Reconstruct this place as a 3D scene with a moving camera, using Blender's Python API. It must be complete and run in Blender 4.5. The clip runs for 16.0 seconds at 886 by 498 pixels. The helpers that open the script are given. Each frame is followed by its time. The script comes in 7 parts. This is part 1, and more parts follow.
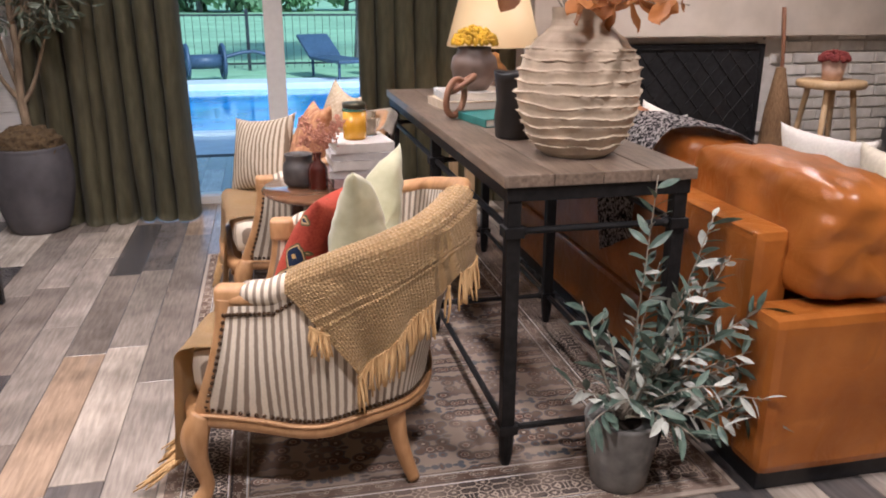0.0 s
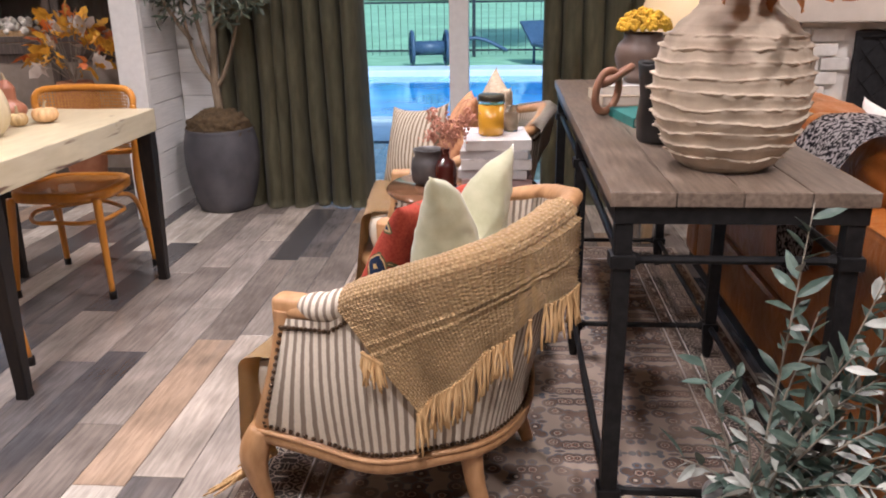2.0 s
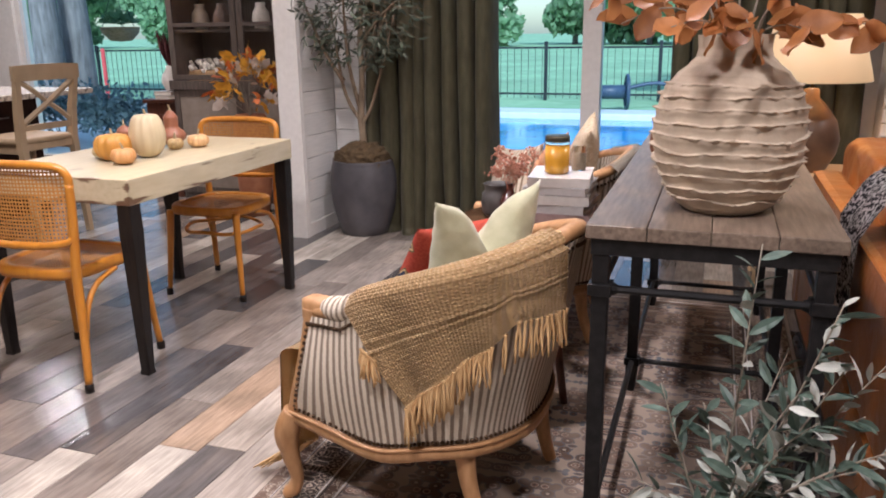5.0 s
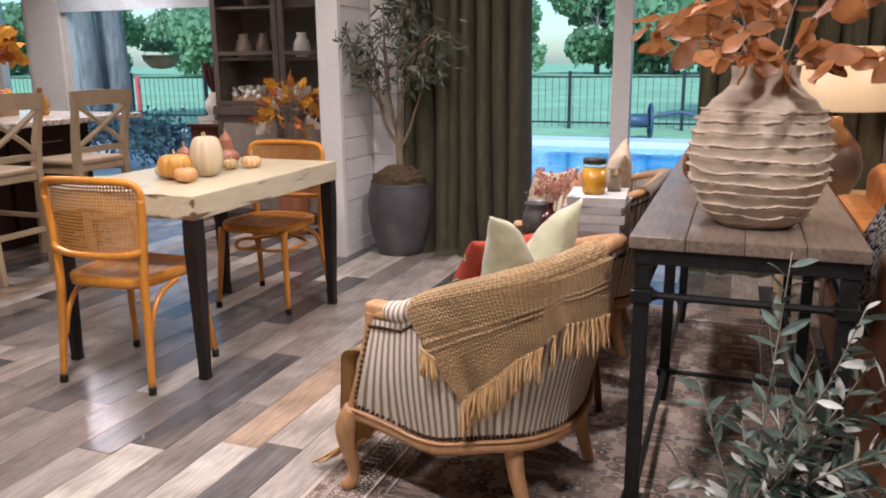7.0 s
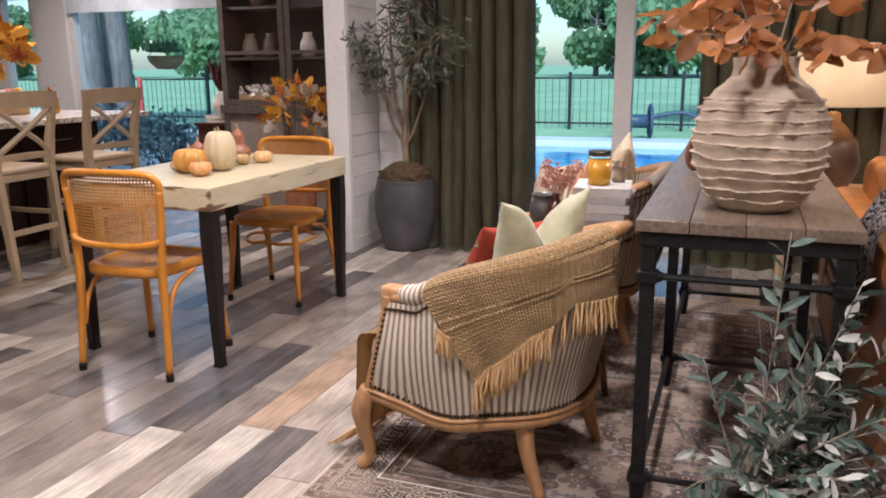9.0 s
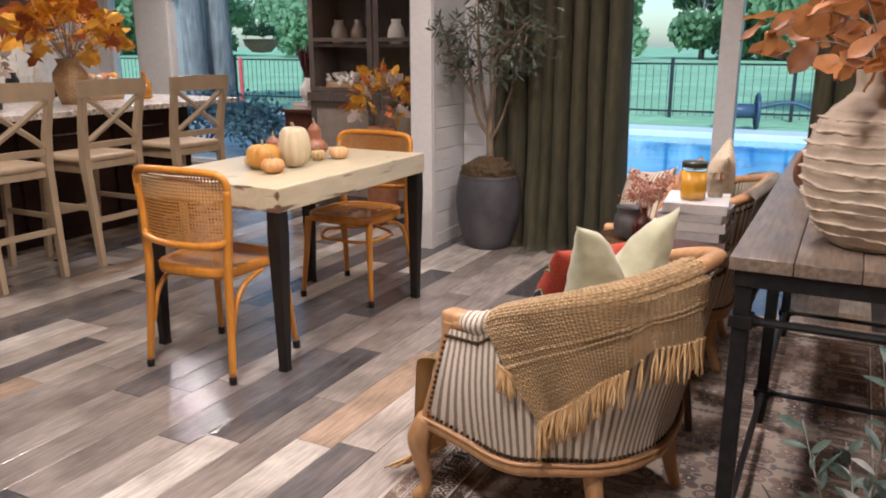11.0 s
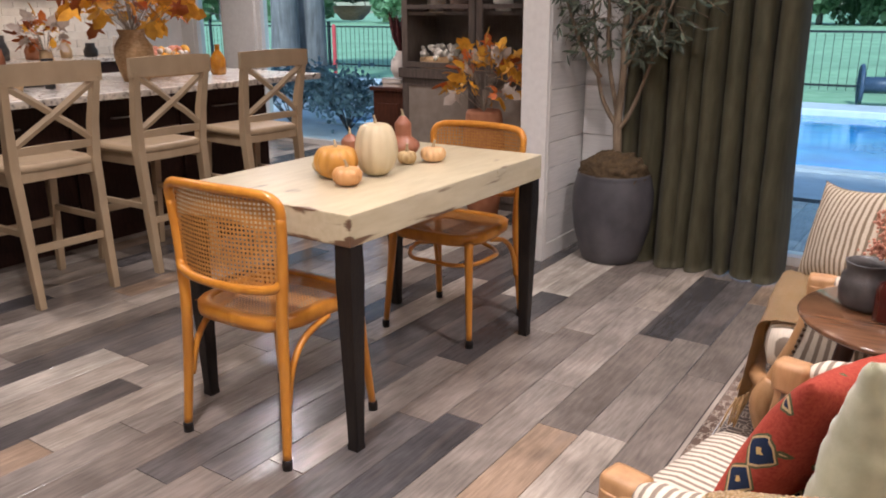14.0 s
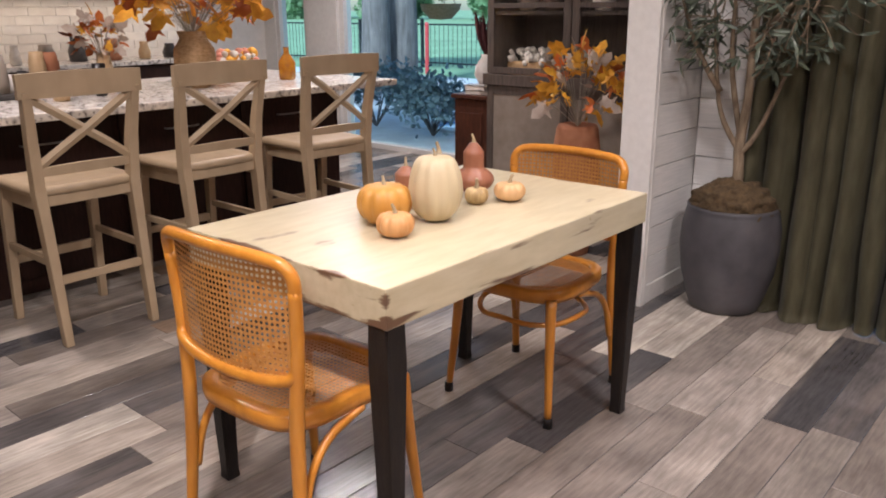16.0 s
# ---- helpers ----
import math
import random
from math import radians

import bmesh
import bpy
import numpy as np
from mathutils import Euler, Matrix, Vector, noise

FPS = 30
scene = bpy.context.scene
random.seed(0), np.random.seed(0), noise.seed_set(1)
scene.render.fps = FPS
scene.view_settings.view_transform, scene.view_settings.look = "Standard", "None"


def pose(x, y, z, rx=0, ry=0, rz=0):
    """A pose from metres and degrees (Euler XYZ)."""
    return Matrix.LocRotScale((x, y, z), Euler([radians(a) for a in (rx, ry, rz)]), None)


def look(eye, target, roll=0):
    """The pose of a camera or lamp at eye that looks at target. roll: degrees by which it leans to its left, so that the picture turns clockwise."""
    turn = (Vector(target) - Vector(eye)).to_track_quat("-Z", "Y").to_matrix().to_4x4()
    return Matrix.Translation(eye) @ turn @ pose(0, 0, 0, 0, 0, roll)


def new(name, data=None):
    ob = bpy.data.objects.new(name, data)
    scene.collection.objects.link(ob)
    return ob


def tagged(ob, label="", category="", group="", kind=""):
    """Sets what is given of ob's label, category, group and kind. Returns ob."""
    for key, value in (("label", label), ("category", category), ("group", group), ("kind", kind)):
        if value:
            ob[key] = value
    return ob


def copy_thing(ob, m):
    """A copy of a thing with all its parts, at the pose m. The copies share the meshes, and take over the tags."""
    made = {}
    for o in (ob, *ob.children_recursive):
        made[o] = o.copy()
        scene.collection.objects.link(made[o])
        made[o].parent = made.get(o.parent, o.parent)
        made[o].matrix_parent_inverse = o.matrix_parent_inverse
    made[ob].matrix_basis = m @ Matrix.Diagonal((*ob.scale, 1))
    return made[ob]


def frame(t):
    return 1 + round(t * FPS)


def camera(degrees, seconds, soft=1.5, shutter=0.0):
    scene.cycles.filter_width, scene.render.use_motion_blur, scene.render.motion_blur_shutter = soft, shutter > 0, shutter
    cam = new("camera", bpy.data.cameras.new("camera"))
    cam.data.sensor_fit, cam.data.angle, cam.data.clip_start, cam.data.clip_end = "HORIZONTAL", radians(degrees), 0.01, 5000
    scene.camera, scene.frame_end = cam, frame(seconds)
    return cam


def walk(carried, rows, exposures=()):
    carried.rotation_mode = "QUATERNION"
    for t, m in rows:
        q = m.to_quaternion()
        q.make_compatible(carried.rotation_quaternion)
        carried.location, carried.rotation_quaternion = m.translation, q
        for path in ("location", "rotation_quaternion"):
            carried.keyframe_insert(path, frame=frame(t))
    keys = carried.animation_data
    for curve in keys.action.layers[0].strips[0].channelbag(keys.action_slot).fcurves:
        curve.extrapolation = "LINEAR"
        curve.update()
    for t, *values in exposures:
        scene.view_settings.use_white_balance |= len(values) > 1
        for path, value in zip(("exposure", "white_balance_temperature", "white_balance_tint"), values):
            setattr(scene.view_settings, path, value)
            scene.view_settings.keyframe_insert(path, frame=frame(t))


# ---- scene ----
cam = camera(58.8, 16.0, soft=1.9)
PATH = [
    (0, (0.334, 0.086, 1.299), (0.744, 1.947, 0.691), 0.1),
    (0.5, (0.428, 0.153, 1.288), (0.74, 2.025, 0.654), -0.2),
    (1, (0.524, 0.237, 1.293), (0.732, 2.12, 0.651), -0.2),
    (1.5, (0.588, 0.294, 1.287), (0.682, 2.186, 0.648), -0.3),
    (2, (0.689, 0.366, 1.276), (0.533, 2.256, 0.642), -0.9),
    (2.5, (0.819, 0.422, 1.286), (0.438, 2.287, 0.671), -0.6),
    (3, (0.901, 0.449, 1.279), (0.398, 2.296, 0.7), -1.0),
    (5.5, (1.184, 0.191, 1.289), (0.529, 2.009, 0.773), -0.6),
    (6, (1.185, 0.175, 1.287), (0.498, 1.987, 0.794), -0.5),
    (6.5, (1.163, 0.109, 1.288), (0.465, 1.923, 0.815), -0.5),
    (7, (1.141, 0.015, 1.291), (0.458, 1.838, 0.829), -0.5),
    (7.5, (1.128, -0.056, 1.274), (0.467, 1.777, 0.82), -0.7),
    (8, (1.128, -0.113, 1.261), (0.485, 1.726, 0.809), -0.8),
    (10.5, (1.154, 0.047, 1.303), (0.321, 1.8, 0.819), -0.0),
    (11, (1.118, 0.133, 1.33), (0.229, 1.853, 0.829), 0.0),
    (11.5, (1.009, 0.238, 1.348), (0.079, 1.93, 0.828), -0.2),
    (12, (0.872, 0.355, 1.363), (-0.089, 2.025, 0.827), -0.4),
    (12.5, (0.797, 0.466, 1.354), (-0.195, 2.115, 0.808), -0.4),
    (13, (0.738, 0.637, 1.366), (-0.285, 2.262, 0.808), -0.4),
    (13.5, (0.685, 0.77, 1.358), (-0.367, 2.375, 0.793), -0.2),
    (14, (0.592, 0.881, 1.345), (-0.482, 2.465, 0.766), -0.2),
    (14.5, (0.433, 1.016, 1.349), (-0.657, 2.586, 0.76), -0.3),
    (15, (0.336, 1.135, 1.349), (-0.769, 2.687, 0.742), -0.6),
    (15.5, (0.284, 1.284, 1.355), (-0.877, 2.793, 0.742), -0.6),
    (16, (0.276, 1.423, 1.359), (-0.979, 2.866, 0.774), -0.3),
]
walk(cam, [(t, look(eye, target, roll)) for t, eye, target, roll in PATH], ((0, 0.27, 6000, 22), (2.5, 0.29, 5900, 22), (8, 0.2, 5950, 22), (12, 0.12, 6150, 22), (13.5, 0.04, 6100, 22), (16, 0.2, 6080, 22)))

# ---- world and light ----
world = bpy.data.worlds.new("sky")
scene.world = world
world.use_nodes = True
wt = world.node_tree
sky = wt.nodes.new("ShaderNodeTexSky")
sky.sky_type, sky.sun_disc = "NISHITA", False
sky.sun_elevation, sky.sun_rotation = radians(40), radians(161)
sky.air_density, sky.dust_density, sky.ozone_density = 1.2, 1.0, 2.0
wt.links.new(sky.outputs[0], wt.nodes["Background"].inputs[0])
wt.nodes["Background"].inputs[1].default_value = 0.15

sun = new("sun", bpy.data.lights.new("sun", "SUN"))
sun.data.energy, sun.data.angle, sun.data.color = 4.0, radians(8), (1.0, 0.97, 0.92)
sun.matrix_world = look((0, 0, 0), (-0.25, 0.72, -0.64))

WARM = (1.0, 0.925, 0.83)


# An unseen ceiling lamp, assumed; no fitting is modelled for it.
def assumed_downlight(x, y, z, watts, size=0.16):
    lamp = new("assumed_downlight_bulb", bpy.data.lights.new("assumed_downlight_bulb", "AREA"))
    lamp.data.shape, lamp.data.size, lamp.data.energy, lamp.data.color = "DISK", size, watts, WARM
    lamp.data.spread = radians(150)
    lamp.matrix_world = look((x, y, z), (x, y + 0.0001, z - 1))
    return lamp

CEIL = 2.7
# Assumed lamps out of view, their spots and watts chosen to brighten each area.
ASSUMED_DOWNLIGHTS = ((0.5, 0.3, 40), (1.95, 1.1, 24), (0.5, 3.2, 33), (3.1, 3.8, 30), (-0.7, 1.7, 40), (-0.9, 3.7, 15), (-3.6, 2.6, 20), (-3.6, 4.9, 22), (-5.0, 6.1, 26))
for lx, ly, watts in ASSUMED_DOWNLIGHTS:
    assumed_downlight(lx, ly, CEIL - 0.03, watts)

# ---- building helpers ----


def part(name, bm, material, parent=None, label="", smooth=False, m=None):
    me = bpy.data.meshes.new(name)
    bmesh.ops.recalc_face_normals(bm, faces=bm.faces)
    bm.to_mesh(me)
    bm.free()
    if smooth:
        me.polygons.foreach_set("use_smooth", [True] * len(me.polygons))
    ob = new(name, me)
    if material is not None:
        me.materials.append(material)
    if parent is not None:
        ob.parent = parent
    if m is not None:
        ob.matrix_basis = m
    if label:
        ob["label"] = label
    return ob


def thing(name, m, label, category, group="", kind=""):
    ob = new(name)
    ob.empty_display_size = 0.05
    ob.matrix_basis = m
    return tagged(ob, label, category, group, kind)


def box(bm, x0, x1, y0, y1, z0, z1, bevel=0.0, m=None):
    """A box between two corners, its edges rounded."""
    v = [bm.verts.new(p) for p in ((x0, y0, z0), (x1, y0, z0), (x1, y1, z0), (x0, y1, z0), (x0, y0, z1), (x1, y0, z1), (x1, y1, z1), (x0, y1, z1))]
    f = [bm.faces.new([v[i] for i in q]) for q in ((3, 2, 1, 0), (4, 5, 6, 7), (0, 1, 5, 4), (1, 2, 6, 5), (2, 3, 7, 6), (3, 0, 4, 7))]
    if bevel > 0:
        edges = list({e for q in f for e in q.edges})
        done = bmesh.ops.bevel(bm, geom=edges, offset=bevel, segments=2, affect="EDGES", profile=0.6)
        v = list({w for q in done["faces"] for w in q.verts} | {w for w in v if w.is_valid})
    if m is not None:
        bmesh.ops.transform(bm, matrix=m, verts=v)
    return bm


def boxes(*items, bevel=0.0):
    bm = bmesh.new()
    for it in items:
        box(bm, *it, bevel=bevel)
    return bm


def lathe(profile, segments=40, bm=None, centre=(0, 0), wobble=None):
    """Turns (radius, z) points round the upright axis."""
    bm = bm or bmesh.new()
    rings = []
    for k, (r, z) in enumerate(profile):
        if r <= 1e-5:
            rings.append([bm.verts.new((centre[0], centre[1], z))])
            continue
        ring = []
        for i in range(segments):
            a = 2 * math.pi * i / segments
            rr, zz = wobble(a, r, z, k) if wobble else (r, z)
            ring.append(bm.verts.new((centre[0] + rr * math.cos(a), centre[1] + rr * math.sin(a), zz)))
        rings.append(ring)
    for a, b in zip(rings, rings[1:]):
        if len(a) == 1 and len(b) == 1:
            continue
        for i in range(segments):
            j = (i + 1) % segments
            if len(a) == 1:
                bm.faces.new((a[0], b[i], b[j]))
            elif len(b) == 1:
                bm.faces.new((a[i], a[j], b[0]))
            else:
                bm.faces.new((a[i], a[j], b[j], b[i]))
    return bm


def tube(bm, points, radius=None, sides=8, steps=6, closed=False, flat=1.0):
    """A round bar along the points (x, y, z, radius), or with one radius for all."""
    pts = [tuple(q) + ((radius,) if len(q) == 3 else ()) for q in points]
    if closed:
        n = len(pts)
        line = smooth_path4([pts[-1]] + pts + pts[:2], steps)
        line = line[steps:-steps - 1]
    else:
        line = smooth_path4(pts, steps)
    rings, up = [], None
    for i, q in enumerate(line):
        a, b = line[i - 1] if (i or closed) else line[0], line[(i + 1) % len(line)] if (i + 1 < len(line) or closed) else line[-1]
        way = (Vector(b[:3]) - Vector(a[:3]))
        way = way.normalized() if way.length > 1e-9 else Vector((0, 0, 1))
        if up is None:
            up = way.orthogonal().normalized()
            if abs(way.z) < 0.8:
                up = (Vector((0, 0, 1)) - way * way.z).normalized()
        up = (up - way * up.dot(way)).normalized()
        side = way.cross(up)
        rings.append([bm.verts.new(Vector(q[:3]) + q[3] * (math.cos(2 * math.pi * k / sides) * up * flat + math.sin(2 * math.pi * k / sides) * side)) for k in range(sides)])
    pairs = list(zip(rings, rings[1:])) + ([(rings[-1], rings[0])] if closed else [])
    for a, b in pairs:
        for k in range(sides):
            j = (k + 1) % sides
            bm.faces.new((a[k], a[j], b[j], b[k]))
    if not closed:
        bm.faces.new(rings[0][::-1])
        bm.faces.new(rings[-1])
    return bm


def smooth_path4(points, steps):
    p = [np.array(q, float) for q in points]
    out = []
    for i in range(len(p) - 1):
        a, b, c, d = p[max(i - 1, 0)], p[i], p[i + 1], p[min(i + 2, len(p) - 1)]
        for k in range(steps):
            t = k / steps
            out.append(tuple((0.5 * ((2 * b) + (c - a) * t + (2 * a - 5 * b + 4 * c - d) * t * t + (3 * b - a - 3 * c + d) * t ** 3)).tolist()))
    out.append(tuple(p[-1].tolist()))
    return out


def cushion(w, h, t, n=22, corner=0.10, seed=0, ears=0.0):
    """A stuffed pillow: w wide (x), h high (z), t thick (y), its corners drawn out, its face creased."""
    bm = bmesh.new()
    grid = {}
    for s in (1, -1):
        for i in range(n + 1):
            for j in range(n + 1):
                u, v = 2 * i / n - 1, 2 * j / n - 1
                edge = i in (0, n) or j in (0, n)
                if s < 0 and edge:
                    grid[s, i, j] = grid[1, i, j]
                    continue
                x = u * (1 - corner * (1 - v * v) * 0.55 + ears * (u * v) ** 4)
                z = v * (1 - corner * (1 - u * u) * 0.55 + ears * (u * v) ** 4)
                d = max(0.0, (1 - u * u) * (1 - v * v)) ** 0.42
                d += 0.05 * noise.noise((u * 2.2 + seed, v * 2.2, s * 3.0)) * d + 0.03 * noise.noise((u * 6 + seed, v * 5, s)) * d
                grid[s, i, j] = bm.verts.new((x * w / 2, s * d * t / 2, z * h / 2))
        for i in range(n):
            for j in range(n):
                q = [grid[s, i, j], grid[s, i + 1, j], grid[s, i + 1, j + 1], grid[s, i, j + 1]]
                bm.faces.new(q if s < 0 else q[::-1])
    return bm

# ---- materials ----


def rgb(*c):
    return (c[0], c[1], c[2], 1.0)


def mat(name, c1, c2, rough=(0.5, 0.7), scale=30.0, stretch=(1, 1, 1), bump=0.15, fine=180.0, stain=0.18, stain_scale=3.0, metal=0.0, vary=0.0, spec=0.5, sheen=0.0, coat=0.0, coords="Object", island=False):
    """A surface with grain between two colours, broad stains and a fine relief."""
    m = bpy.data.materials.new(name)
    m.use_nodes = True
    nt = m.node_tree
    n, ln = nt.nodes, nt.links
    bsdf = n["Principled BSDF"]
    tc = n.new("ShaderNodeTexCoord")
    mp = n.new("ShaderNodeMapping")
    mp.inputs["Scale"].default_value = stretch
    src = tc.outputs[coords]
    if vary or island:
        if island:
            info = n.new("ShaderNodeNewGeometry").outputs["Random Per Island"]
        else:
            info = n.new("ShaderNodeObjectInfo").outputs["Random"]
        off = n.new("ShaderNodeVectorMath")
        off.operation = "MULTIPLY_ADD"
        off.inputs[1].default_value, off.inputs[2].default_value = (1, 1, 1), (0, 0, 0)
        comb = n.new("ShaderNodeCombineXYZ")
        mul = n.new("ShaderNodeMath")
        mul.operation = "MULTIPLY"
        mul.inputs[1].default_value = 37.0
        ln.new(info, mul.inputs[0])
        for k in range(3):
            ln.new(mul.outputs[0], comb.inputs[k])
        ln.new(src, off.inputs[0])
        ln.new(comb.outputs[0], off.inputs[2])
        src = off.outputs[0]
    ln.new(src, mp.inputs[0])
    g = n.new("ShaderNodeTexNoise")
    g.inputs["Scale"].default_value, g.inputs["Detail"].default_value = scale, 6
    ln.new(mp.outputs[0], g.inputs["Vector"])
    ramp = n.new("ShaderNodeValToRGB")
    ramp.color_ramp.elements[0].position, ramp.color_ramp.elements[1].position = 0.32, 0.68
    ramp.color_ramp.elements[0].color, ramp.color_ramp.elements[1].color = rgb(*c1), rgb(*c2)
    ln.new(g.outputs["Fac"], ramp.inputs[0])
    b = n.new("ShaderNodeTexNoise")
    b.inputs["Scale"].default_value, b.inputs["Detail"].default_value = stain_scale, 4
    ln.new(src, b.inputs["Vector"])
    hsv = n.new("ShaderNodeHueSaturation")
    val = n.new("ShaderNodeMapRange")
    val.inputs["From Min"].default_value, val.inputs["From Max"].default_value = 0.3, 0.7
    val.inputs["To Min"].default_value, val.inputs["To Max"].default_value = 1 - stain, 1 + stain
    ln.new(b.outputs["Fac"], val.inputs["Value"])
    last = val.outputs[0]
    if vary:
        w = n.new("ShaderNodeMapRange")
        w.inputs["To Min"].default_value, w.inputs["To Max"].default_value = 1 - vary, 1 + vary
        ln.new(info, w.inputs["Value"])
        mm = n.new("ShaderNodeMath")
        mm.operation = "MULTIPLY"
        ln.new(last, mm.inputs[0])
        ln.new(w.outputs[0], mm.inputs[1])
        last = mm.outputs[0]
    ln.new(last, hsv.inputs["Value"])
    ln.new(ramp.outputs[0], hsv.inputs["Color"])
    ln.new(hsv.outputs[0], bsdf.inputs["Base Color"])
    rr = n.new("ShaderNodeMapRange")
    rr.inputs["To Min"].default_value, rr.inputs["To Max"].default_value = rough
    ln.new(b.outputs["Fac"], rr.inputs["Value"])
    ln.new(rr.outputs[0], bsdf.inputs["Roughness"])
    if bump:
        f = n.new("ShaderNodeTexNoise")
        f.inputs["Scale"].default_value, f.inputs["Detail"].default_value = fine, 3
        ln.new(mp.outputs[0], f.inputs["Vector"])
        bp = n.new("ShaderNodeBump")
        bp.inputs["Strength"].default_value, bp.inputs["Distance"].default_value = bump, 0.003
        ln.new(f.outputs["Fac"], bp.inputs["Height"])
        ln.new(bp.outputs[0], bsdf.inputs["Normal"])
    bsdf.inputs["Metallic"].default_value = metal
    bsdf.inputs["Specular IOR Level"].default_value = spec
    bsdf.inputs["Sheen Weight"].default_value = sheen
    bsdf.inputs["Coat Weight"].default_value = coat
    bsdf.inputs["Coat Roughness"].default_value = 0.15
    return m


def glass(name, colour=(0.9, 0.97, 0.95), rough=0.0, ior=1.45, thin=False):
    m = bpy.data.materials.new(name)
    m.use_nodes = True
    b = m.node_tree.nodes["Principled BSDF"]
    b.inputs["Base Color"].default_value = rgb(*colour)
    b.inputs["Roughness"].default_value, b.inputs["IOR"].default_value = rough, ior
    b.inputs["Transmission Weight"].default_value = 1.0
    return m


def glow(name, colour, strength):
    m = bpy.data.materials.new(name)
    m.use_nodes = True
    b = m.node_tree.nodes["Principled BSDF"]
    b.inputs["Base Color"].default_value = rgb(*colour)
    b.inputs["Emission Color"].default_value, b.inputs["Emission Strength"].default_value = rgb(*colour), strength
    return m


def plank_material(name, island):
    """Whitewashed, grey, charcoal and tan boards, one tone each, with long grain, knots and worn glaze."""
    m = mat(name, (0.70, 0.70, 0.70), (1.04, 1.04, 1.04), rough=(0.10, 0.26), scale=13, stretch=(7, 0.7, 1), bump=0.12, fine=60, stain=0.30, stain_scale=3.5, vary=0 if island else 0.04, island=island)
    nt = m.node_tree
    n, ln = nt.nodes, nt.links
    info = n.new("ShaderNodeNewGeometry").outputs["Random Per Island"] if island else n.new("ShaderNodeObjectInfo").outputs["Random"]
    tone = n.new("ShaderNodeValToRGB")
    tone.color_ramp.interpolation = "CONSTANT"
    cols = ((0.0, (0.225, 0.19, 0.163)), (0.16, (0.37, 0.32, 0.275)), (0.30, (0.078, 0.074, 0.075)), (0.42, (0.28, 0.242, 0.208)), (0.54, (0.53, 0.475, 0.405)), (0.66, (0.37, 0.265, 0.185)), (0.75, (0.125, 0.113, 0.108)), (0.86, (0.44, 0.378, 0.316)))
    e = tone.color_ramp.elements
    e[0].position, e[0].color = cols[0][0], rgb(*cols[0][1])
    e[1].position, e[1].color = cols[1][0], rgb(*cols[1][1])
    for pos, c in cols[2:]:
        e.new(pos).color = rgb(*c)
    ln.new(info, tone.inputs[0])
    hsv = next(x for x in n if x.type == "HUE_SAT")
    ramp = next(x for x in n if x.type == "VALTORGB" and x != tone)
    mix = n.new("ShaderNodeMix")
    mix.data_type, mix.blend_type = "RGBA", "MULTIPLY"
    mix.inputs["Factor"].default_value = 1.0
    ln.new(tone.outputs[0], mix.inputs["A"])
    ln.new(ramp.outputs[0], mix.inputs["B"])
    # tan and grey patches within a board
    p = n.new("ShaderNodeTexNoise")
    p.inputs["Scale"].default_value, p.inputs["Detail"].default_value = 2.2, 3
    mp = next(x for x in n if x.type == "MAPPING")
    ln.new(mp.outputs[0], p.inputs["Vector"])
    pr = n.new("ShaderNodeMapRange")
    pr.inputs["From Min"].default_value, pr.inputs["From Max"].default_value, pr.inputs["To Max"].default_value = 0.52, 0.72, 0.55
    ln.new(p.outputs["Fac"], pr.inputs["Value"])
    mix2 = n.new("ShaderNodeMix")
    mix2.data_type = "RGBA"
    ln.new(pr.outputs[0], mix2.inputs["Factor"])
    ln.new(mix.outputs["Result"], mix2.inputs["A"])
    mix2.inputs["B"].default_value = rgb(0.20, 0.165, 0.14)
    ln.new(mix2.outputs["Result"], hsv.inputs["Color"])
    return m


def stripe_material(name, light, dark, pitch, duty=0.42, axis=0, coords="UV", faint=0.0):
    """Woven ticking: dark stripes on pale linen, slightly uneven."""
    m = mat(name, light, tuple(c * 0.86 for c in light), rough=(0.8, 0.95), scale=220, bump=0.35, fine=420, stain=0.06, spec=0.2, coords=coords)
    nt = m.node_tree
    n, ln = nt.nodes, nt.links
    tc = next(x for x in n if x.type == "TEX_COORD")
    sep = n.new("ShaderNodeSeparateXYZ")
    ln.new(tc.outputs[coords], sep.inputs[0])
    wob = n.new("ShaderNodeTexNoise")
    wob.inputs["Scale"].default_value = 40
    ln.new(tc.outputs[coords], wob.inputs["Vector"])
    add = n.new("ShaderNodeMath")
    add.operation = "MULTIPLY_ADD"
    add.inputs[1].default_value = 0.0035
    ln.new(wob.outputs["Fac"], add.inputs[0])
    ln.new(sep.outputs[axis], add.inputs[2])
    div = n.new("ShaderNodeMath")
    div.operation = "DIVIDE"
    div.inputs[1].default_value = pitch
    ln.new(add.outputs[0], div.inputs[0])
    fr = n.new("ShaderNodeMath")
    fr.operation = "FRACT"
    ln.new(div.outputs[0], fr.inputs[0])
    ramp = n.new("ShaderNodeValToRGB")
    e = ramp.color_ramp.elements
    e[0].position, e[0].color = 0.0, (0, 0, 0, 1)
    e[1].position, e[1].color = 0.06, (1, 1, 1, 1)
    e.new(duty).color = (1, 1, 1, 1)
    e.new(duty + 0.06).color = (0, 0, 0, 1)
    ln.new(fr.outputs[0], ramp.inputs[0])
    hsv = next(x for x in n if x.type == "HUE_SAT")
    mix = n.new("ShaderNodeMix")
    mix.data_type = "RGBA"
    ln.new(ramp.outputs[0], mix.inputs["Factor"])
    base = next(x for x in n if x.type == "VALTORGB" and x != ramp)
    ln.new(base.outputs[0], mix.inputs["A"])
    mix.inputs["B"].default_value = rgb(*dark)
    ln.new(mix.outputs["Result"], hsv.inputs["Color"])
    return m


